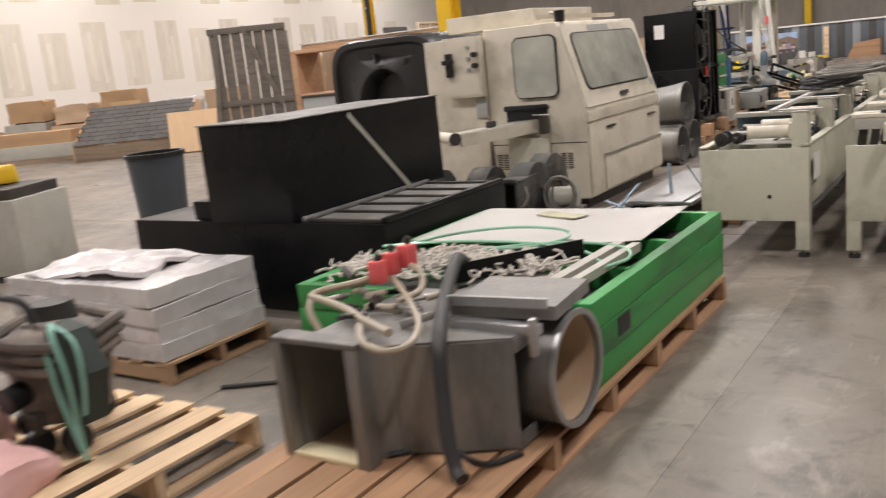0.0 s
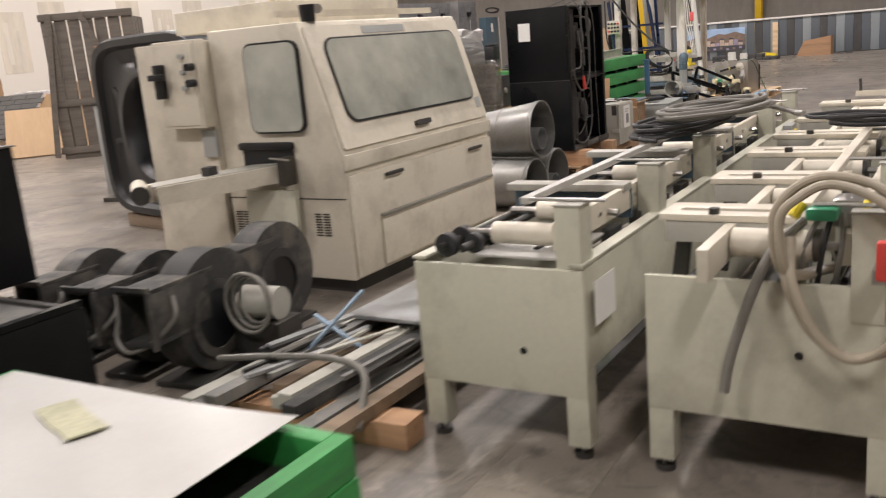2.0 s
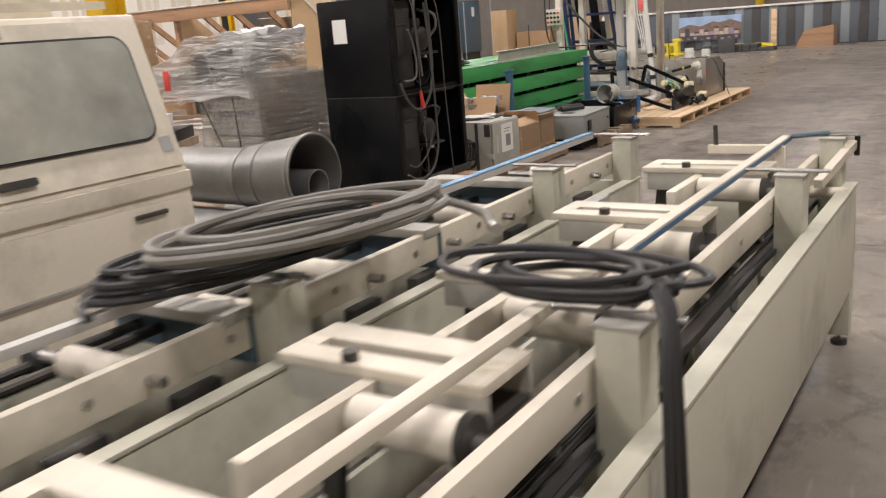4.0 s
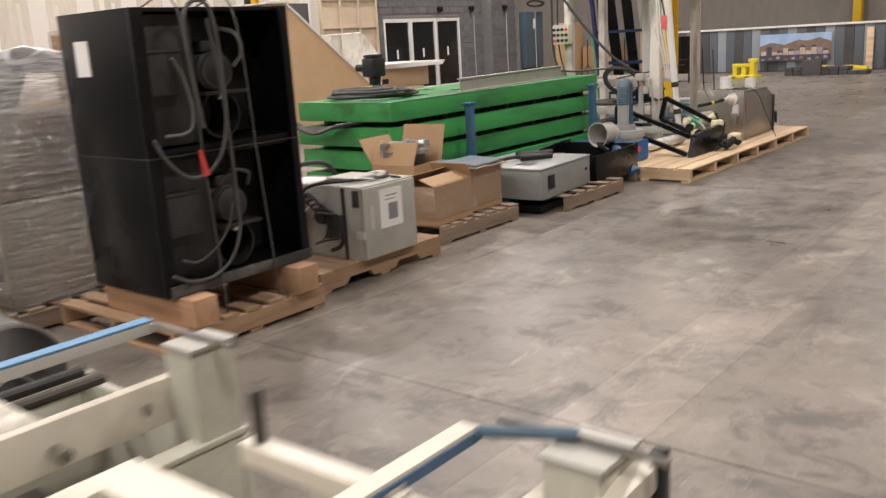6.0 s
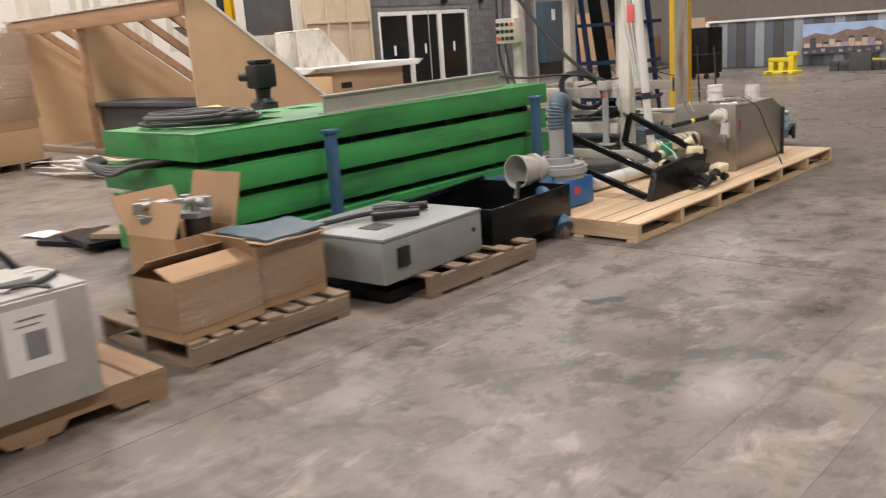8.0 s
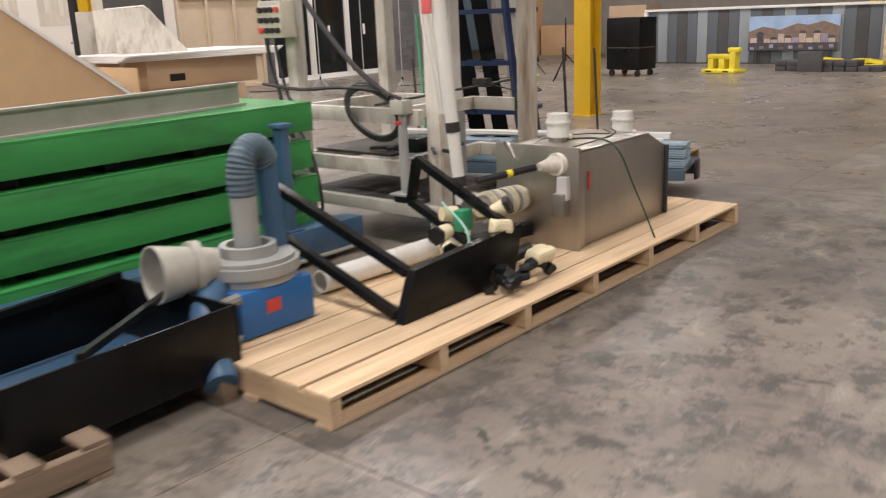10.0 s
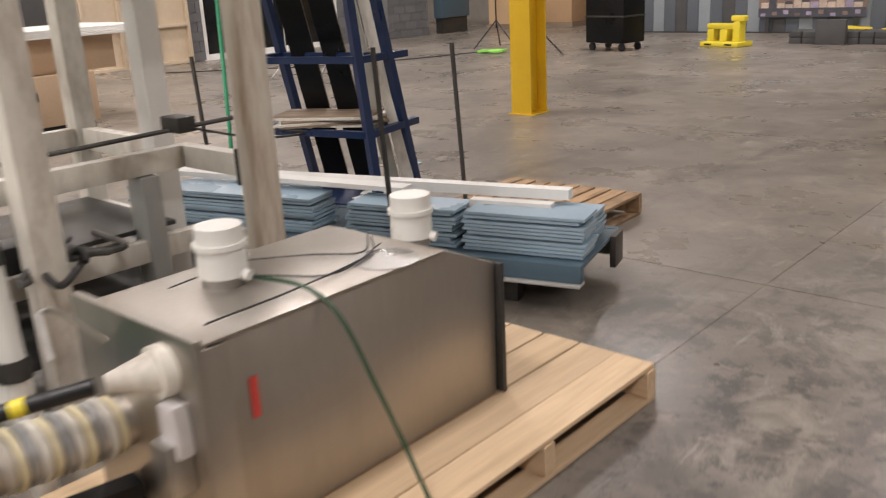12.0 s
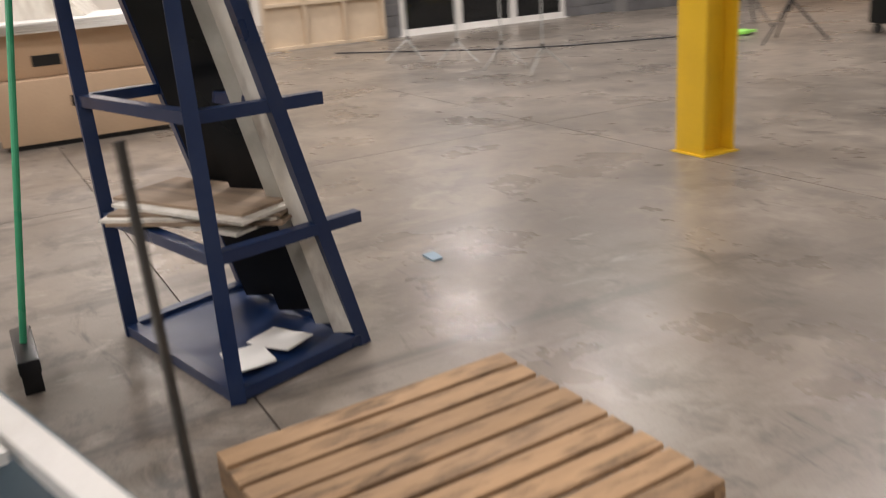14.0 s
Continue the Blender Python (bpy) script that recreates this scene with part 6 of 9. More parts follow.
shop_vacuum(-2.12, 0.30)
single("pink_foam", crumple(nbox(-0.24, 0.2, -0.2, 0.16, 0, 0.12, 0.04), 0.05, 31, 4), mat("pink_foam", (0.62, 0.38, 0.36), 0.8, var=0.15, bump=0.3), "pale pink crumpled foam wrap on the pallet", "foam", -1.98, -0.16, 0.142, 10)
single("pink_foam", crumple(nbox(-0.2, 0.2, -0.2, 0.2, 0, 0.2, 0.04), 0.05, 33, 3), mat("pink_film", (0.66, 0.44, 0.42), 0.5, var=0.15, bump=0.3), "pale pink foam wrap beside the vacuum", "foam", -2.45, -0.05, 0.142, 10)

# ---------------------------------------------------------------- white wrapped stack on a pallet
pallet("tan pallet under a white wrapped stack", -3.15, 1.46, 0, 1.3, 0.74, PALLET, 7, 0.1, height=0.12)
for k in range(4):
    bm = crumple(box(bmesh.new(), -0.66 + 0.01 * (k % 2), 0.64 - 0.012 * k, -0.37, 0.36 - 0.008 * (k % 2), 0.0, 0.094), 0.012, 40 + k, 8)
    single("wrapped_bundle", bm, PLASTICWRAP, "white plastic-wrapped bundle in a pile on a pallet", "bundle", -3.16, 1.46, 0.122 + k * 0.097, 0, "wrapped bundles")
single("loose_wrap", crumple(box(bmesh.new(), -0.5, 0.35, -0.3, 0.25, 0.0, 0.02), 0.045, 50, 9), PLASTICWRAP, "loose crumpled white plastic on the bundles", "plastic wrap", -3.2, 1.46, 0.53, 8)


# ---------------------------------------------------------------- black steel boxes
def black_boxes():
    t = thing("black_steel_box", "low black steel box with a dusty ladder-like top", "steel box", 0, 0, 0)
    part("body", nbox(-4.0, -1.86, 2.17, 3.56, 0.06, 0.62, 0.006), BLACK, t)
    part("foot_rail", nbox(-3.98, -1.88, 2.19, 2.25, 0.0, 0.055, 0), STEEL, t)
    part("foot_rail", nbox(-3.98, -1.88, 3.48, 3.54, 0.0, 0.055, 0), STEEL, t)
    part("edge_frame", nbox(-2.49, -2.475, 2.2, 3.55, 0.622, 0.65, 0.002), GALV, t)
    part("edge_frame", nbox(-1.90, -1.86, 2.2, 3.55, 0.622, 0.65, 0.002), BLACK, t)
    for k in range(6):
        y = 2.2 + k * 0.255
        part("rung", nbox(-2.45, -1.9, y, y + 0.03, 0.622, 0.64, 0.002), DARKSTEEL, t)
    part("dusty_panel", nbox(-2.45, -1.9, 2.23, 3.5, 0.6205, 0.626, 0), DUST, t, "dusty grey top panel")
    u = thing("black_steel_box", "large black steel box with a dusty top", "steel box", 0, 0, 0.622)
    part("body", nbox(-3.20, -2.50, 2.14, 3.80, 0.0, 0.60, 0.006), BLACK, u)
    part("top_sheet", nbox(-3.21, -2.49, 2.13, 3.81, 0.601, 0.608, 0.001), DUST, u, "dusty grey top sheet")
    part("corner_lug", nbox(-3.42, -3.21, 2.2, 2.4, 0.0, 0.12, 0.004), BLACK, u)
    part("strap", nbeam((-2.493, 2.75, 0.58), (-2.493, 3.35, 0.01), 0.004, 0.035, 0), GREYDIRTY, u, "grey strap")
    return t


black_boxes()


# ---------------------------------------------------------------- squirrel-cage blowers on the floor
def scroll_fan(x, y, rz, s=1.0, sx=0.72, motor=True):
    t = thing("fan_blower", "dusty dark scroll fan with a motor and cable", "fan", x, y, 0, rz, "scroll fans")
    bm = bmesh.new()
    n = 28
    circ = [(0.03 + 0.31 * s * math.cos(2 * math.pi * k / n), 0.33 * s + 0.31 * s * math.sin(2 * math.pi * k / n)) for k in range(n)]
    prism(bm, circ, "x", -0.12 * s * sx, 0.12 * s * sx)
    part("scroll", bm, SCROLL, t)
    # square outlet pointing to local -y
    for a in ((-0.13, 0.13, -0.46, 0.0, 0.54, 0.56), (-0.13, 0.13, -0.46, -0.2, 0.29, 0.31), (-0.13, -0.115, -0.46, -0.05, 0.31, 0.54), (0.115, 0.13, -0.46, -0.05, 0.31, 0.54)):
        part("outlet_wall", nbox(a[0] * s * sx, a[1] * s * sx, *[v * s for v in a[2:]], 0.002), SCROLL, t)
    part("outlet_flange", nbox(-0.15 * s * sx, 0.15 * s * sx, -0.47 * s, -0.45 * s, 0.555 * s, 0.58 * s, 0.002), SCROLL, t)
    part("outlet_flange", nbox(0.125 * s * sx, 0.16 * s * sx, -0.47 * s, -0.45 * s, 0.28 * s, 0.555 * s, 0.002), SCROLL, t)
    # added black plate that stands in for the shade inside the outlet
    part("outlet_dark", nbox(-0.114 * s * sx, 0.114 * s * sx, -0.1 * s, -0.09 * s, 0.31 * s, 0.54 * s, 0), BLACKPLASTIC, t)
    part("inlet_ring", pipe(bmesh.new(), (0.121 * s * sx, 0, 0.29 * s), (0.14 * s * sx, 0, 0.29 * s), 0.2 * s, 0.15 * s, 32), SCROLL, t)
    part("inlet", ncyl((0.115 * s * sx, 0, 0.29 * s), (0.124 * s * sx, 0, 0.29 * s), 0.15 * s, seg=32), BLACKPLASTIC, t)
    if motor:
        part("motor", ncyl((0.14 * s, 0.16, 0.33 * s), (0.36 * s, 0.16, 0.33 * s), 0.085 * s, seg=24), GREYDIRTY, t, "dusty tan electric motor")
        part("motor_foot", nbox(0.12 * s, 0.40 * s, 0.06, 0.26, 0.0, 0.25 * s, 0.004), DARKSTEEL, t)
    part("base", nbox(-0.15 * s, 0.14 * s, -0.25 * s, 0.25 * s, 0.0, 0.03, 0.003), DARKSTEEL, t)
    if motor:
        for q in range(3):
            part("cable", ntube([(0.26 + (0.13 - 0.02 * q) * math.cos(a), 0.02 + 0.03 * q, 0.36 + (0.15 - 0.015 * q) * math.sin(a)) for a in (2 * math.pi * w_ / 10 for w_ in range(11))], 0.010, 8), GREYHOSE, t, "grey cable")
    part("cable", ntube([(0.10, -0.3, 0.50 * s), (0.13, -0.34, 0.4), (0.05, -0.42, 0.3), (-0.08, -0.44, 0.25), (-0.16, -0.42, 0.3), (-0.18, -0.36, 0.42)], 0.011, 8), GREYHOSE, t, "grey cable")
    return t


scroll_fan(-2.13, 4.40, 6, 0.98)
scroll_fan(-2.50, 4.38, 6, 0.94, motor=False)
scroll_fan(-2.30, 5.06, 4, 0.95, motor=False)
scroll_fan(-3.0, 4.42, 8, 0.9, motor=False)

# ---------------------------------------------------------------- bundle of long metal profiles on timbers
CLAMPBLUE = mat("dusty_blue_steel", (0.22, 0.30, 0.38), 0.5, 0.3, var=0.25, bump=0.05)
pb = thing("profile_bundle", "bundle of long grey and brown metal profiles on timbers", "metal profiles", 0, 0, 0)
rp = random.Random(8)
for k in range(9):
    x = -1.66 + k * 0.095
    zz = 0.135 + (0.055 if k in (2, 5, 6) else 0)
    part("profile", nbeam((x, 3.86 + rp.uniform(-0.12, 0.2), zz), (x + rp.uniform(0.05, 0.12), 6.4, zz), 0.075, 0.05), (GREYDIRTY, SCROLL, DUST, OLDPALLET, GREYDIRTY)[k % 5], pb)
for k in range(12):
    x = rp.uniform(-1.66, -0.95)
    zz = 0.215 + 0.012 * (k % 3)
    ya = rp.uniform(3.95, 4.4)
    part("thin_profile", nbeam((x, ya, zz), (x + rp.uniform(-0.05, 0.18), ya + rp.uniform(0.3, 0.5), zz), rp.uniform(0.02, 0.05), rp.uniform(0.008, 0.022)), (GALV, SCROLL, GREYDIRTY, DARKSTEEL, DUST)[k % 5], pb)
part("profile_sheet", nbox(-1.5, -0.95, 4.75, 6.3, 0.222, 0.25, 0.004), GALV, pb, "stack of bright steel strips")
part("profile_sheet", nbox(-1.42, -1.0, 4.68, 6.3, 0.252, 0.27, 0.004), GALV, pb)
for p, q in (((-1.55, 4.55, 0.3), (-1.2, 4.45, 0.2)), ((-1.45, 4.3, 0.18), (-1.3, 4.62, 0.42)), ((-1.2, 5.05, 0.26), (-1.22, 5.08, 0.50)), ((-1.02, 5.25, 0.28), (-1.12, 5.22, 0.46))):
    part("clamp_bar", nbeam(p, q, 0.022, 0.010), CLAMPBLUE, pb, "pale blue clamp bar")
part("air_hose", ntube([(-1.75, 4.1, 0.22), (-1.5, 4.15, 0.24), (-1.2, 4.2, 0.25), (-0.98, 4.14, 0.24), (-0.9, 4.02, 0.17), (-0.86, 3.92, 0.10)], 0.016, 8), GREYHOSE, pb, "pale grey hose")
for y in (4.05, 5.2, 6.2):
    single("timber_bearer", nbox(-0.48, 0.42, -0.07, 0.07, 0, 0.107, 0.004), TIMBER, "reddish timber bearer under the profiles", "timber", -1.12, y, 0, 3, "timber bearers")


# ---------------------------------------------------------------- galvanised spiral ducts
DULLGALV = mat("dull_galvanised_steel", (0.33, 0.33, 0.32), 0.44, 0.7, var=0.2, scale=7, bump=0.04, dirt=(0.3, 0.28, 0.24), dirt_amount=0.55, dirt_scale=3)


def duct_tube(y, z, x0, x1, r, inner=None, taper=1.0):
    t = thing("duct_pipe", "large galvanised round duct pipe lying on the floor", "duct", 0, y, z, 0, "galvanised ducts")
    r0, yo = r * taper, 0.06
    part("shell", pipe(bmesh.new(), (x1 - 0.62, yo * 0.5, r0 - r), (x1, 0, 0), r0, r0 - 0.006, 40, r, r - 0.006), DULLGALV, t)
    part("shell", pipe(bmesh.new(), (x0, yo, r0 - r), (x1 - 0.58, yo * 0.5, r0 - r), r0 - 0.004, r0 - 0.010, 40), DULLGALV, t)
    for k in range(4):
        s_ = (0.0, 0.03, 0.36, 0.55)[k]
        xx, rk_ = x1 - s_, r + (r0 - r) * s_ / 0.62
        part("bead", pipe(bmesh.new(), (xx, yo * 0.5 * s_ / 0.62, rk_ - r), (xx - 0.016, yo * 0.5 * s_ / 0.62, rk_ - r), rk_ + 0.007, rk_ - 0.004, 40), DULLGALV, t)
    if inner:
        iy, iz, ir = inner
        part("inner_pipe", pipe(bmesh.new(), (x0 + 0.2, iy, iz), (x1 - 0.03, iy, iz), ir, ir - 0.005, 28), GALV, t)
    return t


duct_tube(8.56, 0.69, -3.4, -2.15, 0.245, (0.06, -0.09, 0.10), 0.80)
duct_tube(8.42, 0.222, -3.5, -2.17, 0.222, (0.08, -0.10, 0.09), 1.0)
duct_tube(8.97, 0.228, -3.3, -2.2, 0.228, (0.0, -0.10, 0.10), 1.0)

# cable coils on the conveyors
cc = thing("cable_coil", "coil of black cable lying on the conveyor", "cable", -0.17, 6.04, 0.958, 78)
part("coil", ntube([(p[0], p[1], 0.4 * p[2]) for p in coil(0.42, 0.02, 8, 0.06, 21, 0.36)], 0.011, 7, 3), RUBBER, cc)
cc2 = thing("hose_coil", "coil of pale grey hose lying on the conveyor", "hose", -0.02, 6.11, 0.965, 74)
part("coil", ntube([(p[0], p[1], 0.06 + 0.6 * p[2]) for p in coil(0.43, 0.022, 4, 0.05, 5, 0.46)], 0.013, 8, 3), GREYHOSE, cc2)
part("hose_tail", ntube([(0.36, 0.10, 0.075), (0.46, 0.02, 0.06), (0.5, -0.10, 0.03), (0.44, -0.2, 0.013)], 0.013, 8), GREYHOSE, cc2)
part("hose_coupling", ncyl((0.44, -0.2, 0.016), (0.41, -0.25, 0.016), 0.018, seg=12), STEEL, cc2, "steel hose coupling")
part("cable_tail", ntube([(-0.36, 0.06, 0.02), (-0.47, 0.0, 0.012), (-0.5, -0.1, 0.012)], 0.011, 7), RUBBER, cc)
part("cable_tie", pipe(bmesh.new(), (0.39, 0.0, 0.03), (0.39, 0.012, 0.03), 0.045, 0.04, 16), BLACKPLASTIC, cc)
cc3 = thing("cable_coil", "bunch of black cables hanging over the conveyor side", "cable", 0.72, 6.12, 0.948, 0)
part("coil", ntube([(p[0] * 0.9, p[1] * 0.6, 0.4 * p[2]) for p in coil(0.27, 0.03, 5, 0.10, 9, 0.9)], 0.010, 7, 3), RUBBER, cc3)
for k in range(3):
    part("drop", ntube([(0.12, -0.05, 0.06), (0.22, -0.1 - 0.03 * k, 0.03), (0.255, -0.16 - 0.04 * k, -0.12), (0.262, -0.15 - 0.05 * k, -0.45), (0.266, -0.2 - 0.06 * k, -0.62 - 0.05 * k)], 0.008, 7), RUBBER, cc3)
part("plug", ncyl((0.265, -0.22, -0.70), (0.265, -0.2, -0.58), 0.03), BLACKPLASTIC, cc3, "black plug")
# hoses over the near end of the wide conveyor
ho = thing("air_hose", "thick beige hose looped over the conveyor end", "hose", 0, 0, 0)
for k in range(2):
    o = 0.02 * k
    part("loop", ntube([(0.72 + o, 4.35, 0.72), (0.63 + o, 4.14 - o, 0.76), (0.61 + o, 4.11 - o, 0.93), (0.67 + o, 4.12 - o, 1.02 - o), (0.76, 4.13 - o, 1.05 - o), (0.88 - o, 4.13 - o, 1.02 - o), (0.96 - o, 4.12 - o, 0.93), (0.99 - o, 4.10 - o, 0.78), (0.98 - o, 4.09 - o, 0.64), (0.91 - o, 4.10 - o, 0.55), (0.81, 4.10 - o, 0.53), (0.71 + o, 4.10 - o, 0.60), (0.645 + o, 4.11 - o, 0.74), (0.63 + o, 4.16, 0.86)], 0.014, 10), BEIGEHOSE, ho)
part("loop", ntube([(0.66, 4.3, 0.88), (0.60, 4.15, 0.82), (0.54, 4.13, 0.68), (0.48, 4.13, 0.48), (0.46, 4.125, 0.36)], 0.016, 10), GREYHOSE, ho, "grey hose end")


DKGREEN = mat("dark_green_strap", (0.02, 0.07, 0.035), 0.4, var=0.1, bump=0)
# ---------------------------------------------------------------- long pale pallet with tank and pipework
pallet("long new pale wooden pallet with lengthwise boards", -2.55, 17.54, 90, 3.84, 0.98, PALE, 6, 0.155, along=True, blocks=7, height=0.14, jitter=0.002)


def steel_tank():
    t = thing("steel_tank", "brushed stainless steel tank with sloping end and plastic fittings", "tank", -0.26, 0.13, 0.141)
    bm = bmesh.new()
    prism(bm, [(17.72, 0.0), (18.82, 0.0), (18.83, 0.46), (18.60, 0.565), (17.72, 0.565)], "x", -2.62, -2.12)
    bmesh.ops.bevel(bm, geom=bm.edges[:], offset=0.006, segments=2, profile=0.5, affect="EDGES")
    part("body", bm, STAINLESS, t)
    part("front_flange", nbox(-2.66, -2.08, 17.69, 17.715, 0.0, 0.60, 0.003), STAINLESS, t)
    part("lid_seam", nbox(-2.63, -2.11, 17.74, 18.58, 0.566, 0.573, 0.002), STAINLESS, t)
    part("corner_angle", nbox(-2.118, -2.10, 17.715, 17.79, 0.0, 0.562, 0.002), STAINLESS, t)
    for x, y, z in ((-2.43, 18.02, 0.573), (-2.37, 18.71, 0.515)):
        k = part("white_cap", ncyl((x, y, z + 0.03), (x, y, z + 0.17), 0.07, 0.066, 24), WHITEPLASTIC, t, "white plastic cap")
        part("cap_ring", pipe(bmesh.new(), (x, y, z + 0.11), (x, y, z + 0.125), 0.075, 0.06, 24), WHITEPLASTIC, k)
        part("cap_base", ncyl((x, y, z), (x, y, z + 0.03), 0.06, seg=24), STEEL, t)
        part("cap_spout", ncyl((x, y, z + 0.05), (x + 0.08, y + 0.03, z + 0.03), 0.016), WHITEPLASTIC, t)
    part("lid_wire", ntube([(-2.52, 17.9, 0.578), (-2.46, 18.0, 0.60), (-2.36, 18.12, 0.58), (-2.22, 18.25, 0.578), (-2.3, 18.5, 0.585)], 0.0025, 6), RUBBER, t)
    part("lid_wire", ntube([(-2.56, 18.15, 0.578), (-2.40, 18.3, 0.585), (-2.3, 18.42, 0.578), (-2.42, 18.56, 0.58)], 0.003, 6), DARKSTEEL, t)
    part("lid_wire", ntube([(-2.2, 17.8, 0.58), (-2.2, 18.1, 0.585), (-2.25, 18.4, 0.585), (-2.34, 18.5, 0.6)], 0.003, 6), RUBBER, t)
    part("round_mark", ncyl((-2.2, 18.42, 0.573), (-2.2, 18.42, 0.576), 0.1, seg=24), STEEL, t)
    part("red_tag", nbox(-2.117, -2.113, 17.85, 17.872, 0.33, 0.44, 0), RED, t, "faded red tape mark")
    part("strap", ntube([(-2.45, 18.08, 0.58), (-2.11, 18.1, 0.575), (-1.98, 18.16, 0.3), (-1.86, 18.2, 0.0)], 0.006, 6), DKGREEN, t, "dark green packing strap")
    part("end_flange", nbox(-2.64, -2.10, 18.83, 18.85, 0.0, 0.46, 0.003), DARKSTEEL, t)
    # pump head and pipe out of the front
    part("pump_pipe", ncyl((-2.47, 17.70, 0.28), (-2.54, 17.26, 0.27), 0.068, seg=28), STAINLESS, t)
    for k in range(11):
        y = 17.66 - k * 0.027
        part("pipe_band", pipe(bmesh.new(), (-2.47 - 0.16 * (17.70 - y), y, 0.28), (-2.47 - 0.16 * (17.70 - y), y - 0.016, 0.28), 0.080 + 0.004 * (k % 2), 0.066, 28), (CREAMPLASTIC, WORNWHITE, GALV)[k % 3], t, "yellowed plastic band")
    part("valve_cone", ncyl((-2.22, 17.685, 0.50), (-2.26, 17.56, 0.50), 0.058, 0.022, 24), WORNWHITE, t, "off-white plastic cone")
    part("valve_ring", pipe(bmesh.new(), (-2.215, 17.70, 0.50), (-2.22, 17.66, 0.50), 0.066, 0.04, 24), WORNWHITE, t)
    part("hang_bag", crumple(nbox(-2.2, -2.13, 17.64, 17.685, 0.30, 0.44, 0.01), 0.01, 6, 3), PLASTICWRAP, t, "small clear bag of papers")
    part("cylinder", ncyl((-2.27, 17.54, 0.50), (-2.44, 17.22, 0.46), 0.02), BLACKPLASTIC, t, "black air cylinder")
    part("cylinder_label", ncyl((-2.34, 17.41, 0.484), (-2.355, 17.38, 0.48), 0.0215), YELLOWPLASTIC, t)
    part("lever", ntube([(-2.5, 17.69, 0.5), (-2.52, 17.6, 0.6), (-2.45, 17.52, 0.64), (-2.38, 17.5, 0.55)], 0.007, 6), STEEL, t)
    part("fitting", nbox(-2.22, -2.14, 17.62, 17.69, 0.20, 0.34, 0.01), STEEL, t)
    part("under_pipe", nbeam((-2.42, 17.68, 0.10), (-2.50, 17.22, 0.10), 0.07), BLACK, t)
    return t


steel_tank()
pp = thing("plastic_pipe", "white plastic pipe lying on the long pallet", "pipe", 0, 0, 0.141)
part("pipe", pipe(bmesh.new(), (-3.02, 16.45, 0.065), (-2.96, 17.42, 0.065), 0.06, 0.052, 24), WHITEPLASTIC, pp)


def black_frame():
    t = thing("steel_stand", "black square-tube steel stand tipped over on the pallet", "steel stand", 0, 0, 0.141)
    a, al, b, bl = (-3.28, 16.42, 0.54), (-3.26, 16.39, 0.31), (-3.09, 17.30, 0.56), (-3.15, 17.30, 0.31)
    for p, q in ((a, (-2.42, 16.46, 0.21)), (al, (-2.42, 16.37, 0.03)), (b, (-2.42, 17.25, 0.26)), (bl, (-2.42, 17.20, 0.05)), (a, al), (b, bl)):
        part("bar", nbeam(p, q, 0.045), BLACK, t)
    bm = bmesh.new()
    prism(bm, [(16.34, 0.0), (17.2, 0.0), (17.28, 0.28), (16.44, 0.235)], "x", -2.40, -2.35)
    part("plate", bm, BLACK, t, "black steel end plate")
    return t


black_frame()
vt = thing("valve_cluster", "yellowed plastic valves and black fittings in a heap", "valves", -2.66, 17.12, 0.36)
rn = random.Random(5)
for k in range(5):
    p = Vector((rn.uniform(-0.12, 0.2), rn.uniform(-0.25, 0.3), rn.uniform(-0.02, 0.10)))
    q = p + Vector((rn.uniform(-0.1, 0.1), rn.uniform(-0.1, 0.1), rn.uniform(-0.02, 0.06)))
    part("valve_body", ncyl(p, q, 0.038, 0.045, 16), CREAMPLASTIC, vt, "yellowed plastic valve")
    part("nut", ncyl(q, q + (q - p) * 0.25, 0.05, seg=6), BLACKPLASTIC, vt)
for k in range(5):
    p = Vector((rn.uniform(0.0, 0.22), rn.uniform(-0.2, 0.25), rn.uniform(-0.18, -0.05)))
    part("black_fitting", ncyl(p, p + Vector((0.05, 0.1, 0.03)), 0.035, seg=12), BLACKPLASTIC, vt, "black fitting")
part("green_valve", nbox(-0.05, 0.02, 0.02, 0.12, 0.0, 0.12, 0.02), GREENCORD, vt, "green valve handle")
part("strap", ntube([(-0.1, 0.0, 0.16), (0.15, -0.1, 0.05), (0.22, -0.2, -0.1), (0.28, -0.25, -0.185)], 0.007, 6), TEAL, vt)


for x, y, z, k in ((-2.40, 17.16, 0.385, 1), (-2.26, 17.30, 0.22, 2)):
    single("foam_lump", crumple(nbox(-0.06, 0.06, -0.05, 0.05, -0.03, 0.05, 0.02), 0.03, 60 + k, 3), CREAMPLASTIC, "lump of yellowed foam on the black stand", "foam", x, y, z + 0.03, 40 * k, "foam lumps")
rk = random.Random(9)
bt = thing("chain_heap", "heap of black plastic cable chain on the pallet", "cable chain", -2.26, 17.12, 0.141)
for k in range(16):
    px, py, pz = rk.uniform(-0.07, 0.10), rk.uniform(-0.2, 0.22), rk.uniform(0.0, 0.12)
    part("link", box(bmesh.new(), px - 0.03, px + 0.03, py - 0.025, py + 0.025, pz, pz + 0.035, 0.006, pose(0, 0, 0, rk.uniform(-30, 30), rk.uniform(-30, 30), rk.uniform(0, 180))), BLACKPLASTIC, bt)


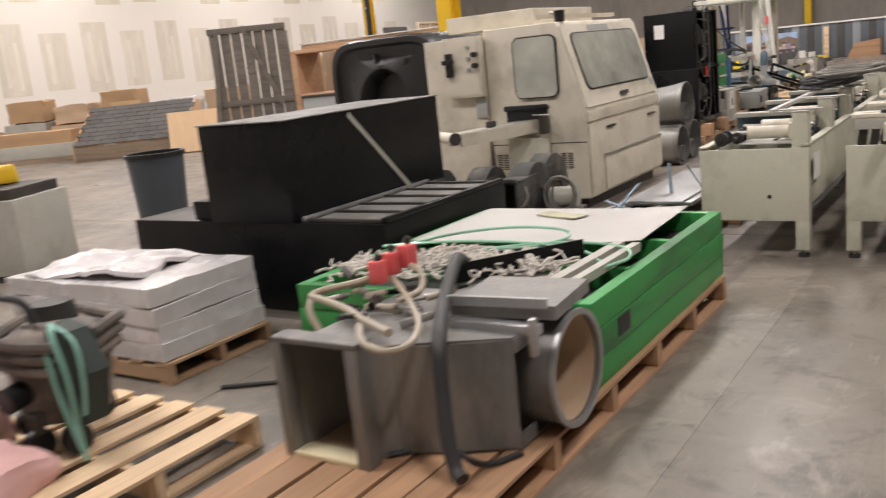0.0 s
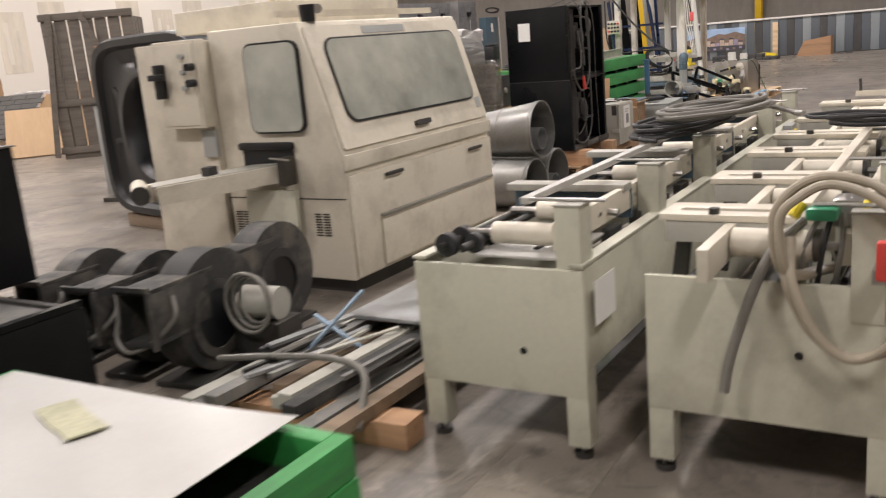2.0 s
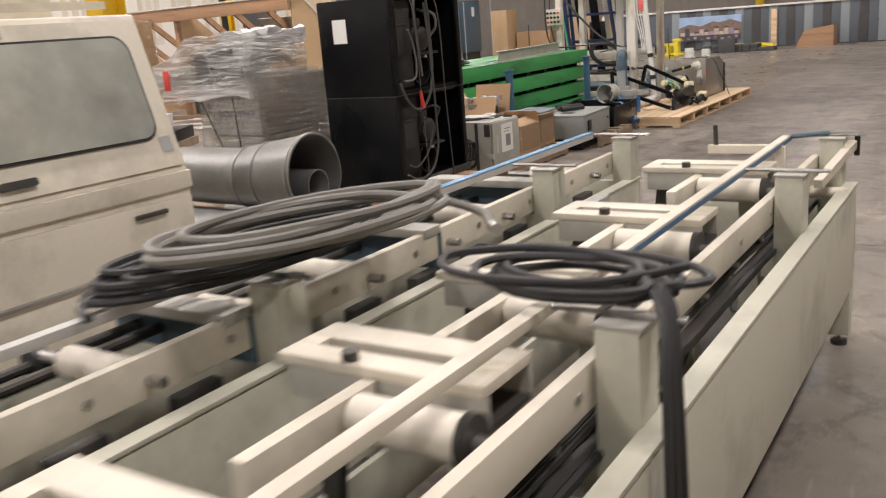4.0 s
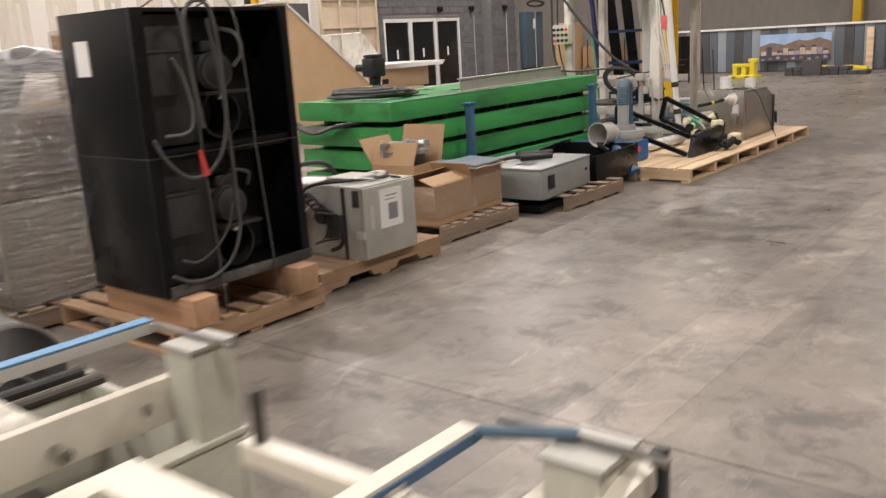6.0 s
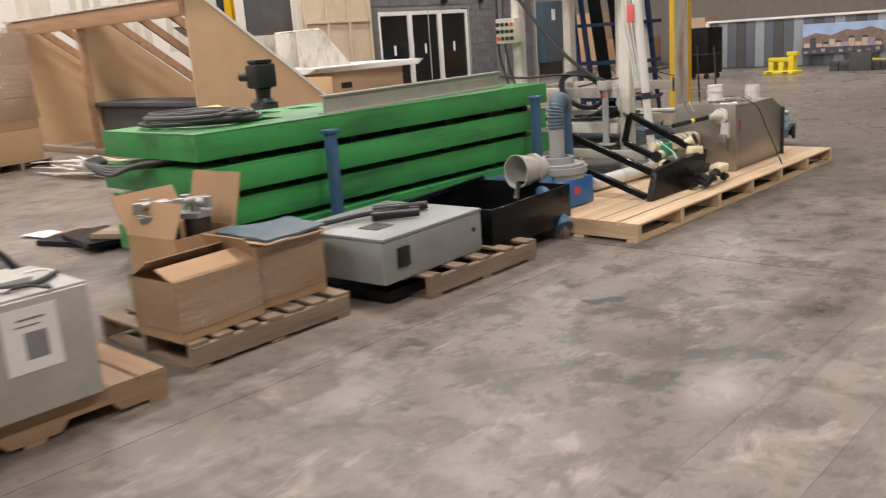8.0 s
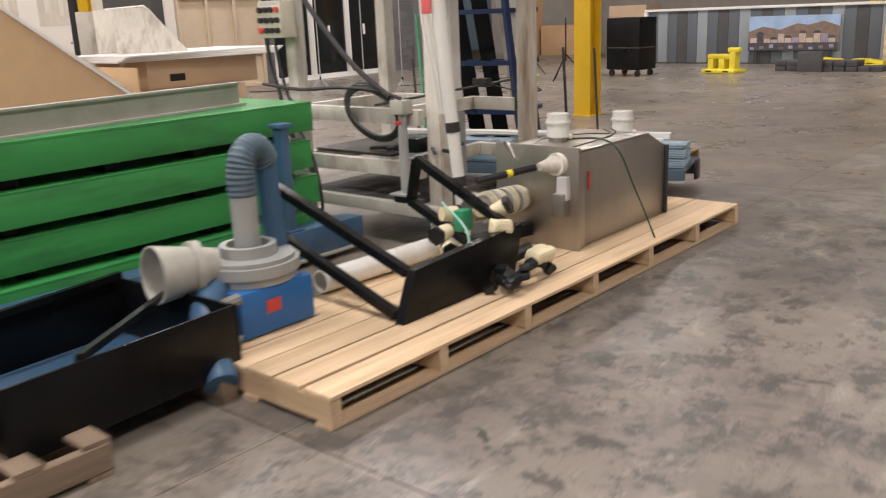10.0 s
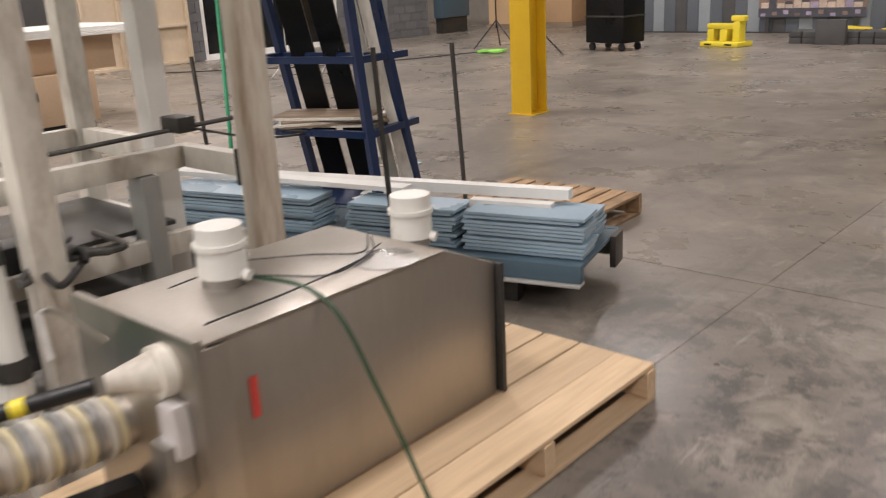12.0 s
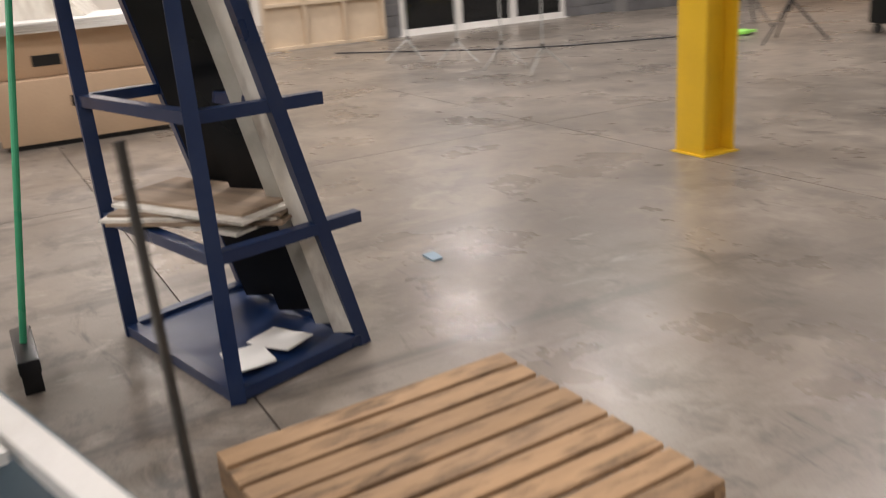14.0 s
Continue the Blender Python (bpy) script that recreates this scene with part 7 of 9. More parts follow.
# ---------------------------------------------------------------- blue dust blower
def blower():
    t = thing("dust_blower", "blue dust blower with grey flexible elbow and hose", "blower", -2.98, 16.0, 0)
    part("base", nbox(-0.22, 0.2, -0.22, 0.2, 0.145, 0.36, 0.02), BLUE, t, "blue motor housing")
    part("housing", ncyl((0, 0, 0.36), (0, 0, 0.47), 0.21, seg=32), GREYPAINT, t)
    part("band", pipe(bmesh.new(), (0, 0, 0.40), (0, 0, 0.45), 0.23, 0.2, 32), GREYPAINT, t, "light grey flange ring")
    part("top_ring", pipe(bmesh.new(), (0, 0, 0.47), (0, 0, 0.52), 0.13, 0.1, 32), GREYPAINT, t)
    part("riser", ncyl((0, 0, 0.5), (0, 0, 0.76), 0.06, seg=24), GREYPAINT, t, "light grey riser pipe")
    part("elbow", ntube([(0, 0, 0.74), (0, 0, 0.84), (0, 0.02, 0.91), (-0.01, 0.07, 0.945), (-0.02, 0.125, 0.93), (-0.03, 0.16, 0.87)], 0.063, 16, 8, 0.08), BLUEGREY, t, "ribbed blue-grey elbow")
    part("down_hose", ntube([(-0.03, 0.16, 0.88), (-0.03, 0.17, 0.75), (-0.03, 0.18, 0.55), (-0.02, 0.20, 0.38)], 0.05, 14, 8, 0.05), STEELBLUE, t, "dark blue ribbed hose")
    part("outlet", pipe(bmesh.new(), (-0.02, -0.18, 0.45), (-0.06, -0.46, 0.47), 0.085, 0.075, 28, 0.13, 0.12), GREYDIRTY, t, "grey flared outlet")
    part("outlet_ring", pipe(bmesh.new(), (-0.035, -0.25, 0.455), (-0.045, -0.29, 0.458), 0.125, 0.08, 28), GREYDIRTY, t)
    part("hose", ntube([(0.02, -0.2, 0.36), (0.10, -0.32, 0.3), (0.22, -0.40, 0.18), (0.36, -0.46, 0.075)], 0.07, 14, 8, 0.06), STEELBLUE, t, "blue ribbed hose")
    part("hose", ntube([(0.18, -0.2, 0.34), (0.14, -0.3, 0.3), (0.18, -0.34, 0.2), (0.24, -0.26, 0.17)], 0.03, 10, 6), GREYHOSE, t)
    part("label", nbox(0.201, 0.204, -0.08, 0.0, 0.24, 0.3, 0), RED, t)
    return t


blower()


# ---------------------------------------------------------------- laminate sheets on a blue-grey rack bed
def laminate_rack():
    t = thing("rack_bed", "blue-grey steel rack bed low over the floor", "rack", 0, 0, 0)
    m = Matrix.Translation((-2.70, 19.96, 0)) @ pose(0, 0, 0, 0, 0, 16)

    def rot(bm):
        bmesh.ops.transform(bm, matrix=m, verts=bm.verts)
        return bm
    part("front_beam", rot(nbox(-2.8, 0, 0, 0.05, 0.155, 0.24, 0.004)), BLUEGREY, t)
    part("front_lip", rot(nbox(-2.8, 0, -0.02, 0.06, 0.14, 0.153, 0.002)), SHEETGREY, t)
    part("back_beam", rot(nbox(-2.8, 0, 0.62, 0.66, 0.10, 0.24, 0.004)), BLUEGREY, t)
    part("bed_plate", rot(nbox(-2.8, 0.0, 0.05, 0.62, 0.22, 0.235, 0)), BLUEGREY, t)
    for x in (-2.7, -1.45, -0.42):
        for y in (0.1, 0.52):
            lg = part("foot", rot(nbox(x, x + 0.08, y, y + 0.08, 0.0, 0.22, 0.003)), DARKSTEEL, t)
    part("end_bracket", rot(nbox(0.0, 0.03, 0.48, 0.62, 0.08, 0.24, 0.004)), DARKSTEEL, t)
    for x, y, h in ((-0.92, -0.015, 1.2), (-0.85, 0.68, 1.16), (-2.6, 0.68, 1.1)):
        part("stake", rot(nbeam((x, y, 0.16), (x - 0.05, y, h), 0.018)), DARKSTEEL, t, "thin dark steel stake")
    rnd = random.Random(3)

    def pile(x0, x1, y0, y1, n, z):
        for k in range(n):
            j = [rnd.uniform(-0.018, 0.018), rnd.uniform(-0.018, 0.018), rnd.uniform(-0.008, 0.008)]
            s = single("laminate_sheet", rot(nbox(x0 + j[0], x1 + j[1], y0 + j[2], y1 + j[2], z, z + 0.0135, 0)), SHEETBLUE, "pale blue laminate sheet in a pile on the rack bed", "sheet", group="laminate sheets")
            z += 0.0175 + (0.007 if k % 4 == 3 else 0)
        return z
    pile(-0.60, -0.02, 0.09, 0.29, 10, 0.242)
    pile(-1.26, -0.66, 0.09, 0.31, 10, 0.242)
    pile(-2.72, -1.46, 0.09, 0.31, 10, 0.242)
    pile(-0.62, -0.04, 0.325, 0.54, 8, 0.242)
    pile(-2.6, -1.7, 0.325, 0.56, 8, 0.242)
    for p0, p1, w, h, z in [((-2.7, 0.47), (-0.20, 0.49), 0.075, 0.05, 0.44), ((-0.64, 0.275), (-0.22, 0.275), 0.06, 0.05, 0.42), ((-2.6, 0.40), (-1.2, 0.36), 0.12, 0.03, 0.455), ((-1.9, 0.33), (-1.0, 0.28), 0.10, 0.025, 0.47)]:
        single("white_trim", rot(nbeam((p0[0], p0[1], z), (p1[0], p1[1], z), w, h)), WHITE, "long white trim board lying on the laminate pile", "trim board", group="white trim boards")


laminate_rack()


# ---------------------------------------------------------------- navy upright rack with boards
def upright_rack():
    t = thing("upright_rack", "navy blue A-shaped steel rack holding dark and white boards", "rack", 0, 0, 0)
    n_, r_, l_ = Vector((-4.77, 20.74, 0)), Vector((-4.96, 21.31, 0)), Vector((-5.66, 20.54, 0))
    b_ = l_ + (r_ - n_)
    lean_r, lean_l = Vector((-0.50, -0.20, 2.05)), Vector((0.0, 0.0, 2.05))
    w = 0.055
    tops = {}
    for nm, p, q in (("n", n_, n_ + Vector((-0.30, 0.06, 2.05))), ("r", r_, r_ + Vector((0.05, -0.50, 2.05))), ("l", l_, l_ + Vector((-0.22, 0.0, 2.05))), ("b", b_, b_ + Vector((0.05, -0.48, 2.05)))):
        part("post", nbeam(p, q, w), NAVY, t)
        tops[nm] = (p, q)

    def at(nm, z):
        p, q = tops[nm]
        return p.lerp(q, z / 2.05)
    for z in (0.03, 0.52, 1.0, 1.5):
        for a, b in (("n", "l"), ("r", "b"), ("l", "b"), ("n", "r")):
            pa, pb = at(a, z), at(b, z)
            if (a, b) == ("n", "r") and z > 0.1:
                pb = pb + (pb - pa).normalized() * 0.18
            part("rail", nbeam(pa, pb, 0.05, 0.045), NAVY, t)
    bm = bmesh.new()
    vs = [bm.verts.new(v + Vector((0, 0, 0.03))) for v in (n_, r_, b_, l_)]
    f = bm.faces.new(vs)
    thicken(bm, 0.01)
    part("base_plate", bm, NAVY, t)
    return at


rack_at = upright_rack()
fl = lambda a, b, s: a.lerp(b, s)
for k, (s, w, material, lab) in enumerate([(0.25, 0.17, BLACK, "black board leaning in the rack"), (0.55, 0.16, BLACK, "black board leaning in the rack"), (0.80, 0.09, GREYDIRTY, "grey board leaning in the rack"), (0.95, 0.10, WORNWHITE, "white trim board leaning in the rack")]):
    foot = fl(rack_at("b", 0.06), rack_at("r", 0.06), s) + Vector((0.02, -0.03, 0))
    top = fl(rack_at("b", 2.0), rack_at("r", 2.0), s) + Vector((-0.05, -0.06, 0.25))
    single("leaning_board", nbeam(foot, top, w, 0.03, 40), material, lab, "board", group="boards in the rack")
ro = random.Random(41)
for k in range(6):
    c = (rack_at("n", 0.52) + rack_at("l", 0.52) + rack_at("r", 0.52) + rack_at("b", 0.52)) / 4
    single("offcut_board", box(bmesh.new(), -0.36, 0.36, -0.17, 0.17, 0, 0.012), OLDPALLET if k % 2 else WORNWHITE, "thin offcut board lying across the rack", "board", c.x + ro.uniform(-0.05, 0.05), c.y + ro.uniform(-0.04, 0.04), 0.546 + 0.0125 * k, ro.uniform(22, 62), "offcuts in the rack")
for k in range(2):
    single("paper_scrap", crumple(nbox(-0.1, 0.1, -0.08, 0.08, 0, 0.006, 0), 0.008, 3 + k, 3), PAPER, "white paper scrap on the rack base", "scrap", -4.98 - 0.1 * k, 20.85 + 0.16 * k, 0.06, 30 * k, "paper scraps")
gb = thing("broom", "green-handled broom standing by the rack", "broom", -5.50, 20.12, 0)
part("handle", ncyl((0, 0, 0.14), (-0.3, 0.25, 1.5), 0.014, seg=10), GREENCORD, gb)
part("head", nbox(-0.2, 0.2, -0.04, 0.04, 0.08, 0.14, 0.01), BLACKPLASTIC, gb)
part("bristles", nbox(-0.19, 0.19, -0.035, 0.035, 0.0, 0.08, 0.004), BLACKPLASTIC, gb)

pallet("empty tan wooden pallet with dark stains on the floor", -3.78, 21.07, 3, 0.98, 1.02, STAINPALLET, 9, 0.09)
single("blue_scrap", crumple(nbox(-0.05, 0.05, -0.03, 0.03, 0, 0.012, 0), 0.008, 2, 3), SHEETBLUE, "small blue plastic scrap on the floor", "scrap", -5.66, 22.02, 0.003)

# ---------------------------------------------------------------- yellow building columns, wide-flange steel
for cx, cy in ((-6.38, 24.62), (-17.6, 23.15), (-6.4, 39.2), (5.6, 24.6), (-6.55, 10.6), (5.6, 12.2)):
    c = thing("yellow_column", "yellow painted wide-flange steel building column", "column", cx, cy, 0, 0, "yellow columns")
    part("flange", nbox(-0.13, 0.13, -0.15, -0.13, 0, CEIL_Z, 0.002), YELLOW, c)
    part("flange", nbox(-0.13, 0.13, 0.13, 0.15, 0, CEIL_Z, 0.002), YELLOW, c)
    part("web", nbox(-0.012, 0.012, -0.13, 0.13, 0, CEIL_Z, 0.0), YELLOW, c)
    part("base_plate", nbox(-0.16, 0.16, -0.165, 0.165, 0.0, 0.012, 0), YELLOW, c)


# ---------------------------------------------------------------- far things by the west wall and the mock house front
# joint compound bands on the drywall
for r, (z0, z1) in enumerate([(1.60, 3.50), (4.35, 6.1), (6.7, 8.0)]):
    for k in range(27):
        y = -6.0 + 1.49 * k + (0.75 if r % 2 else 0.0)
        tall = 0.3 if k % 2 else 0.0
        part("mud_patch", nbox(X0, X0 + 0.006, y, y + 0.95, z0 + 0.08 * ((k * 7) % 3), z1 + tall, 0), MUD, wall_west)
        part("mud_streak", nbox(X0 + 0.0065, X0 + 0.010, y + 0.2, y + 0.36, z0 + 0.35, z1 + tall - 0.3, 0), THINMUD, wall_west)
        part("mud_streak", nbox(X0 + 0.0065, X0 + 0.010, y + 0.6, y + 0.72, z0 + 0.25, z1 + tall - 0.55, 0), THINMUD, wall_west)
BLOCK = mat("grey_block", (0.15, 0.15, 0.155), 0.85, var=0.2, scale=4, bump=0.2, dirt=(0.1, 0.1, 0.1), dirt_amount=0.4, dirt_scale=3)
MORTAR = mat("mortar", (0.22, 0.215, 0.21), 0.9, var=0.15, bump=0.1)
FX = -16.9


def mock_house():
    t = thing("mock_house_front", "grey block house front with a glass sliding door", "building mock-up", 0, 0, 0)
    d0, d1, dh, top, y0, y1 = 27.53, 31.30, 2.24, 2.92, 27.20, 32.6
    part("core", nbox(FX - 0.25, FX - 0.012, y0, d0, 0, top, 0), MORTAR, t)
    part("core", nbox(FX - 0.25, FX - 0.012, d1, y1, 0, top, 0), MORTAR, t)
    part("core", nbox(FX - 0.25, FX - 0.012, d0, d1, dh + 0.03, top, 0), MORTAR, t)
    part("pier_core", nbox(FX - 0.25, FX + 0.38, 32.61, 34.1, 0, top + 0.12, 0), MORTAR, t)
    me = {}
    rnd = random.Random(2)

    def blk(x, y0_, y1_, z, axis="y"):
        ln = round(y1_ - y0_ - 0.012, 3)
        if ln < 0.06:
            return
        if ln not in me:
            me[ln] = mesh_of("block", nbox(-0.012, 0.012, -ln / 2, ln / 2, -0.094, 0.094, 0), BLOCK)
        m = pose(x + rnd.uniform(-0.002, 0.002), (y0_ + y1_) / 2, z + 0.1)
        piece("block", me[ln], t, m)
    row = 0
    z = 0.0
    while z < top - 0.05:
        off = 0.2 if row % 2 else 0.0
        spans = [(y0, y1)] if z > dh else [(y0, d0), (d1, y1)]
        for a, b in spans:
            y = a - off
            while y < b:
                blk(FX, max(y, a), min(y + 0.4, b), z)
                y += 0.4
        for a, b in ((32.62, 34.08),):
            y = a - off
            while y < b:
                blk(FX + 0.39, max(y, a), min(y + 0.4, b), z)
                y += 0.4
        z += 0.2
        row += 1
    w3 = (d1 - d0) / 3
    for k in range(3):
        a = d0 + w3 * k
        f = part("door_panel", nbox(FX - 0.06, FX - 0.05, a + 0.08, a + w3 - 0.08, 0.12, dh - 0.1, 0), DARKGLASS, t, "dark glass door pane")
        for bx in ((a, a + 0.08, 0.02, dh), (a + w3 - 0.08, a + w3, 0.02, dh)):
            part("door_stile", nbox(FX - 0.09, FX + 0.005, bx[0], bx[1], bx[2], bx[3], 0.004), WHITE, t)
        part("door_rail", nbox(FX - 0.09, FX + 0.0, a + 0.08, a + w3 - 0.08, dh - 0.10, dh, 0.003), WHITE, t)
        part("door_rail", nbox(FX - 0.09, FX + 0.0, a + 0.08, a + w3 - 0.08, 0.02, 0.12, 0.003), WHITE, t)
        part("door_sticker", nbox(FX - 0.049, FX - 0.046, a + w3 / 2 - 0.04, a + w3 / 2 + 0.04, 1.05, 1.32, 0), PAPER, t, "white door sticker")
    part("threshold", nbox(FX - 0.1, FX + 0.06, d0 - 0.05, d1 + 0.05, 0.0, 0.02, 0.002), WHITE, t)
    for y in (30.2, 31.9, 33.3):
        l = part("wall_lamp", ncyl((FX + (0.41 if y > 32.6 else 0.014), y, 2.55), (FX + 0.14 + (0.39 if y > 32.6 else 0), y, 2.5), 0.07, 0.09), BLACKPLASTIC, t, "small black wall lamp")
    return t


mock_house()


PALEPLY = mat("pale_plywood", (0.60, 0.49, 0.36), 0.65, var=0.1, scale=1.2, fine=12, bump=0.05, dirt=(0.5, 0.39, 0.27), dirt_amount=0.4, dirt_scale=2)


def stud_panel():
    t = thing("stud_wall", "plywood wall panel with pale open studs", "wall panel", 0, 0, 0)
    x, y0, y1, h = -16.75, 24.85, 27.15, 2.85
    part("sheet", nbox(x - 0.1, x - 0.085, y0, y1, 0.02, h, 0), PALEPLY, t)
    for k in range(4):
        y = y0 + (y1 - y0 - 0.06) * k / 3
        part("stud", nbox(x - 0.085, x, y, y + 0.06, 0.02, h, 0.003), PALEPLY, t)
    for z in (0.02, 0.75, 2.02, h - 0.06):
        for k in range(3):
            a = y0 + 0.06 + (y1 - y0 - 0.06) * k / 3
            part("noggin", nbox(x - 0.085, x - 0.005, a, a + (y1 - y0 - 0.06) / 3 - 0.06, z, z + 0.06, 0.003), PALEPLY, t)
    part("foot", nbox(x - 0.3, x + 0.2, y0 + 0.3, y0 + 0.36, 0.0, 0.018, 0), PALEPLY, t)
    part("foot", nbox(x - 0.3, x + 0.2, y1 - 0.36, y1 - 0.3, 0.0, 0.018, 0), PALEPLY, t)


stud_panel()
DARKBOARD = mat("dark_grey_board", (0.07, 0.07, 0.072), 0.8, var=0.2, scale=1, bump=0.05, dirt=(0.12, 0.11, 0.1), dirt_amount=0.5)
dp = thing("display_board", "dark grey display panel standing by the wall", "wall panel", 0, 0, 0)
part("sheet", nbox(-17.3, -17.22, 23.45, 24.82, 0.0, 2.75, 0.003), DARKBOARD, dp)
part("edge", nbox(-17.31, -17.2, 24.82, 24.86, 0.0, 2.76, 0.002), WHITE, dp)
cd = thing("roof_drain_pipe", "black drain pipe running down beside a column", "pipe", -17.4, 22.85, 0)
part("pipe", ncyl((0, 0, 0), (0, 0, CEIL_Z), 0.09, seg=20), BLACKPLASTIC, cd)
for z in (1.2, 3.4, 5.6):
    part("bracket", nbox(-0.1, 0.02, -0.1, 0.12, z, z + 0.05, 0.003), STEEL, cd)


def dormer():
    t = thing("wooden_roof_mock_up", "plywood roof mock-up with a sloping side and open bays", "building mock-up", 0, 0, 0)
    xr, xl, y0, y1, h = -9.75, -15.4, 17.1, 19.6, 2.25
    side = [(y0, 0.02), (y1, 0.02), (y1, 0.55), (y0 + 0.25, h), (y0, h)]
    part("side_panel", prism(bmesh.new(), side, "x", xr - 0.03, xr), PLY, t)
    part("side_panel", prism(bmesh.new(), side, "x", xl, xl + 0.03), PLY, t)
    part("side_panel", prism(bmesh.new(), side, "x", -12.9, -12.87), PLY, t)
    part("edge_strip", nbeam((xr - 0.015, y0 + 0.27, h + 0.01), (xr - 0.015, y1, 0.57), 0.06, 0.04), WHITE, t)
    part("front_beam", nbox(xl, xr, y0 - 0.1, y0 - 0.02, h - 0.24, h - 0.02, 0.004), TIMBER, t)
    part("top_board", nbox(xl - 0.05, xr + 0.05, y0 - 0.12, y0 + 0.28, h + 0.001, h + 0.03, 0.003), WORNWHITE, t)
    for k in range(7):
        x = xl + 0.35 + k * 0.87
        part("rafter", nbeam((x, y0 + 0.2, h - 0.06), (x, y1, 0.5), 0.05, 0.12), TIMBER, t)
    part("roof_sheet", nbeam(((-10.6), y0 + 0.75, 1.92), ((-10.6), y1, 0.66), 1.5, 0.015), WORNWHITE, t)
    part("back_wall", nbox(xl + 0.03, xr - 0.03, y1 - 0.02, y1, 0.02, 1.0, 0), PLY, t)
    part("shelf", nbox(-12.86, xr - 0.04, y0 + 0.05, y0 + 0.9, 0.78, 0.84, 0.003), DARKBOARD, t)
    part("dark_front", nbox(-12.8, xr - 0.1, y0 + 0.12, y0 + 0.16, 0.12, 0.78, 0.003), DARKBOARD, t)
    part("sill", nbox(xl, xr, y0 - 0.05, y0 + 0.1, 0.0, 0.1, 0.003), OLDPALLET, t)
    for k in range(3):
        part("post", nbox(-12.95 + 0.0, -12.86, y0 - 0.02, y0 + 0.08, 0.1, h - 0.24, 0.003), TIMBER, t)
        break
    part("corner_post", nbox(xl, xl + 0.1, y0 - 0.02, y0 + 0.08, 0.1, h - 0.24, 0.003), TIMBER, t)


dormer()
dm = thing("dormer_frame", "small white dormer frame behind the roof mock-up", "building mock-up", -12.2, 21.3, 0, -12)
for k in range(3):
    part("truss", prism(bmesh.new(), [(-0.8, 0), (0.8, 0), (0.8, 0.4), (-0.3, 1.75), (-0.8, 1.75)], "x", -0.9 + k * 0.9, -0.86 + k * 0.9), WORNWHITE, dm)
part("skin", nbeam((0, -0.35, 1.78), (0, 0.85, 0.4), 1.8, 0.03), WORNWHITE, dm)


def bench():
    t = thing("plywood_crates", "tan plywood crate with white boards stacked on top", "crate", 0, 0, 0)
    part("base", nbox(-12.2, -10.7, 20.35, 21.9, 0.05, 0.62, 0.006), BOARDTAN, t)
    part("upper", nbox(-12.3, -10.9, 20.4, 22.3, 0.625, 1.02, 0.006), BOARDTAN, t)
    part("slot", nbox(-10.899, -10.895, 20.75, 21.0, 0.72, 0.82, 0), BLACKPLASTIC, t)
    part("slot", nbox(-10.699, -10.695, 21.0, 21.2, 0.35, 0.45, 0), BLACKPLASTIC, t)
    part("skid", nbox(-12.15, -10.75, 20.4, 21.85, 0.0, 0.05, 0), BLACKPLASTIC, t)
    for k in range(4):
        single("white_board", nbox(-0.75 - 0.05 * (k % 2), 0.78, -1.35, 1.25 + 0.06 * k, 0, 0.022, 0.002), WHITE, "long white board lying on the crate", "board", -11.5, 21.3, 1.025 + 0.024 * k, -3 + 2 * k, "white boards")


bench()
cs = thing("wrapped_cartons", "tall stack of brown cartons wrapped in clear film on a pallet", "carton stack", -12.65, 15.5, 0.142, 8)
for k in range(4):
    part("carton", nbox(-0.40, 0.40, -0.42, 0.42, 0.46 * k, 0.46 * k + 0.455, 0.004), CARD, cs)
part("film", crumple(box(bmesh.new(), -0.43, 0.43, -0.45, 0.45, 0.6, 1.9), 0.02, 61, 7), WRAP, cs, "clear stretch film")
pallet("wooden pallet under the carton stack", -12.65, 15.5, 8, 1.0, 0.95, OLDPALLET, 6, 0.1)
rq = random.Random(14)
wp = thing("scrap_strips", "heap of white trim strips on the floor", "scrap heap", -10.3, 15.8, 0, 10)
for k in range(40):
    a = rq.uniform(-0.5, 0.5)
    c = Vector((rq.uniform(-0.9, 0.9), rq.uniform(-0.25, 0.25), 0.015 + 0.0055 * k))
    d = Vector((math.cos(a), math.sin(a), rq.uniform(-0.03, 0.03))) * rq.uniform(0.35, 0.75)
    part("strip", nbeam(c - d, c + d, 0.045, 0.008), WHITE if k % 4 else PALE, wp)
bk = thing("black_machine", "small black machine head on a dark stand", "machine", -6.33, 15.72, 0)
part("pillar", nbox(-0.1, 0.1, -0.1, 0.1, 0.0, 0.98, 0.01), DARKSTEEL, bk)
part("foot", ncyl((0, 0, 0.98), (0, 0, 1.02), 0.12, 0.09, 20), BLACKPLASTIC, bk)
part("neck", ncyl((0, 0, 1.02), (0.01, 0, 1.12), 0.07, 0.08, 20), BLACKPLASTIC, bk)
part("head", nbox(-0.10, 0.10, -0.12, 0.12, 1.12, 1.36, 0.03), BLACKPLASTIC, bk)
part("cap", nbox(-0.08, 0.08, -0.10, 0.10, 1.361, 1.40, 0.015), BLACKPLASTIC, bk)
part("knob", ncyl((-0.10, -0.08, 1.24), (-0.20, -0.10, 1.24), 0.045), BLACKPLASTIC, bk)


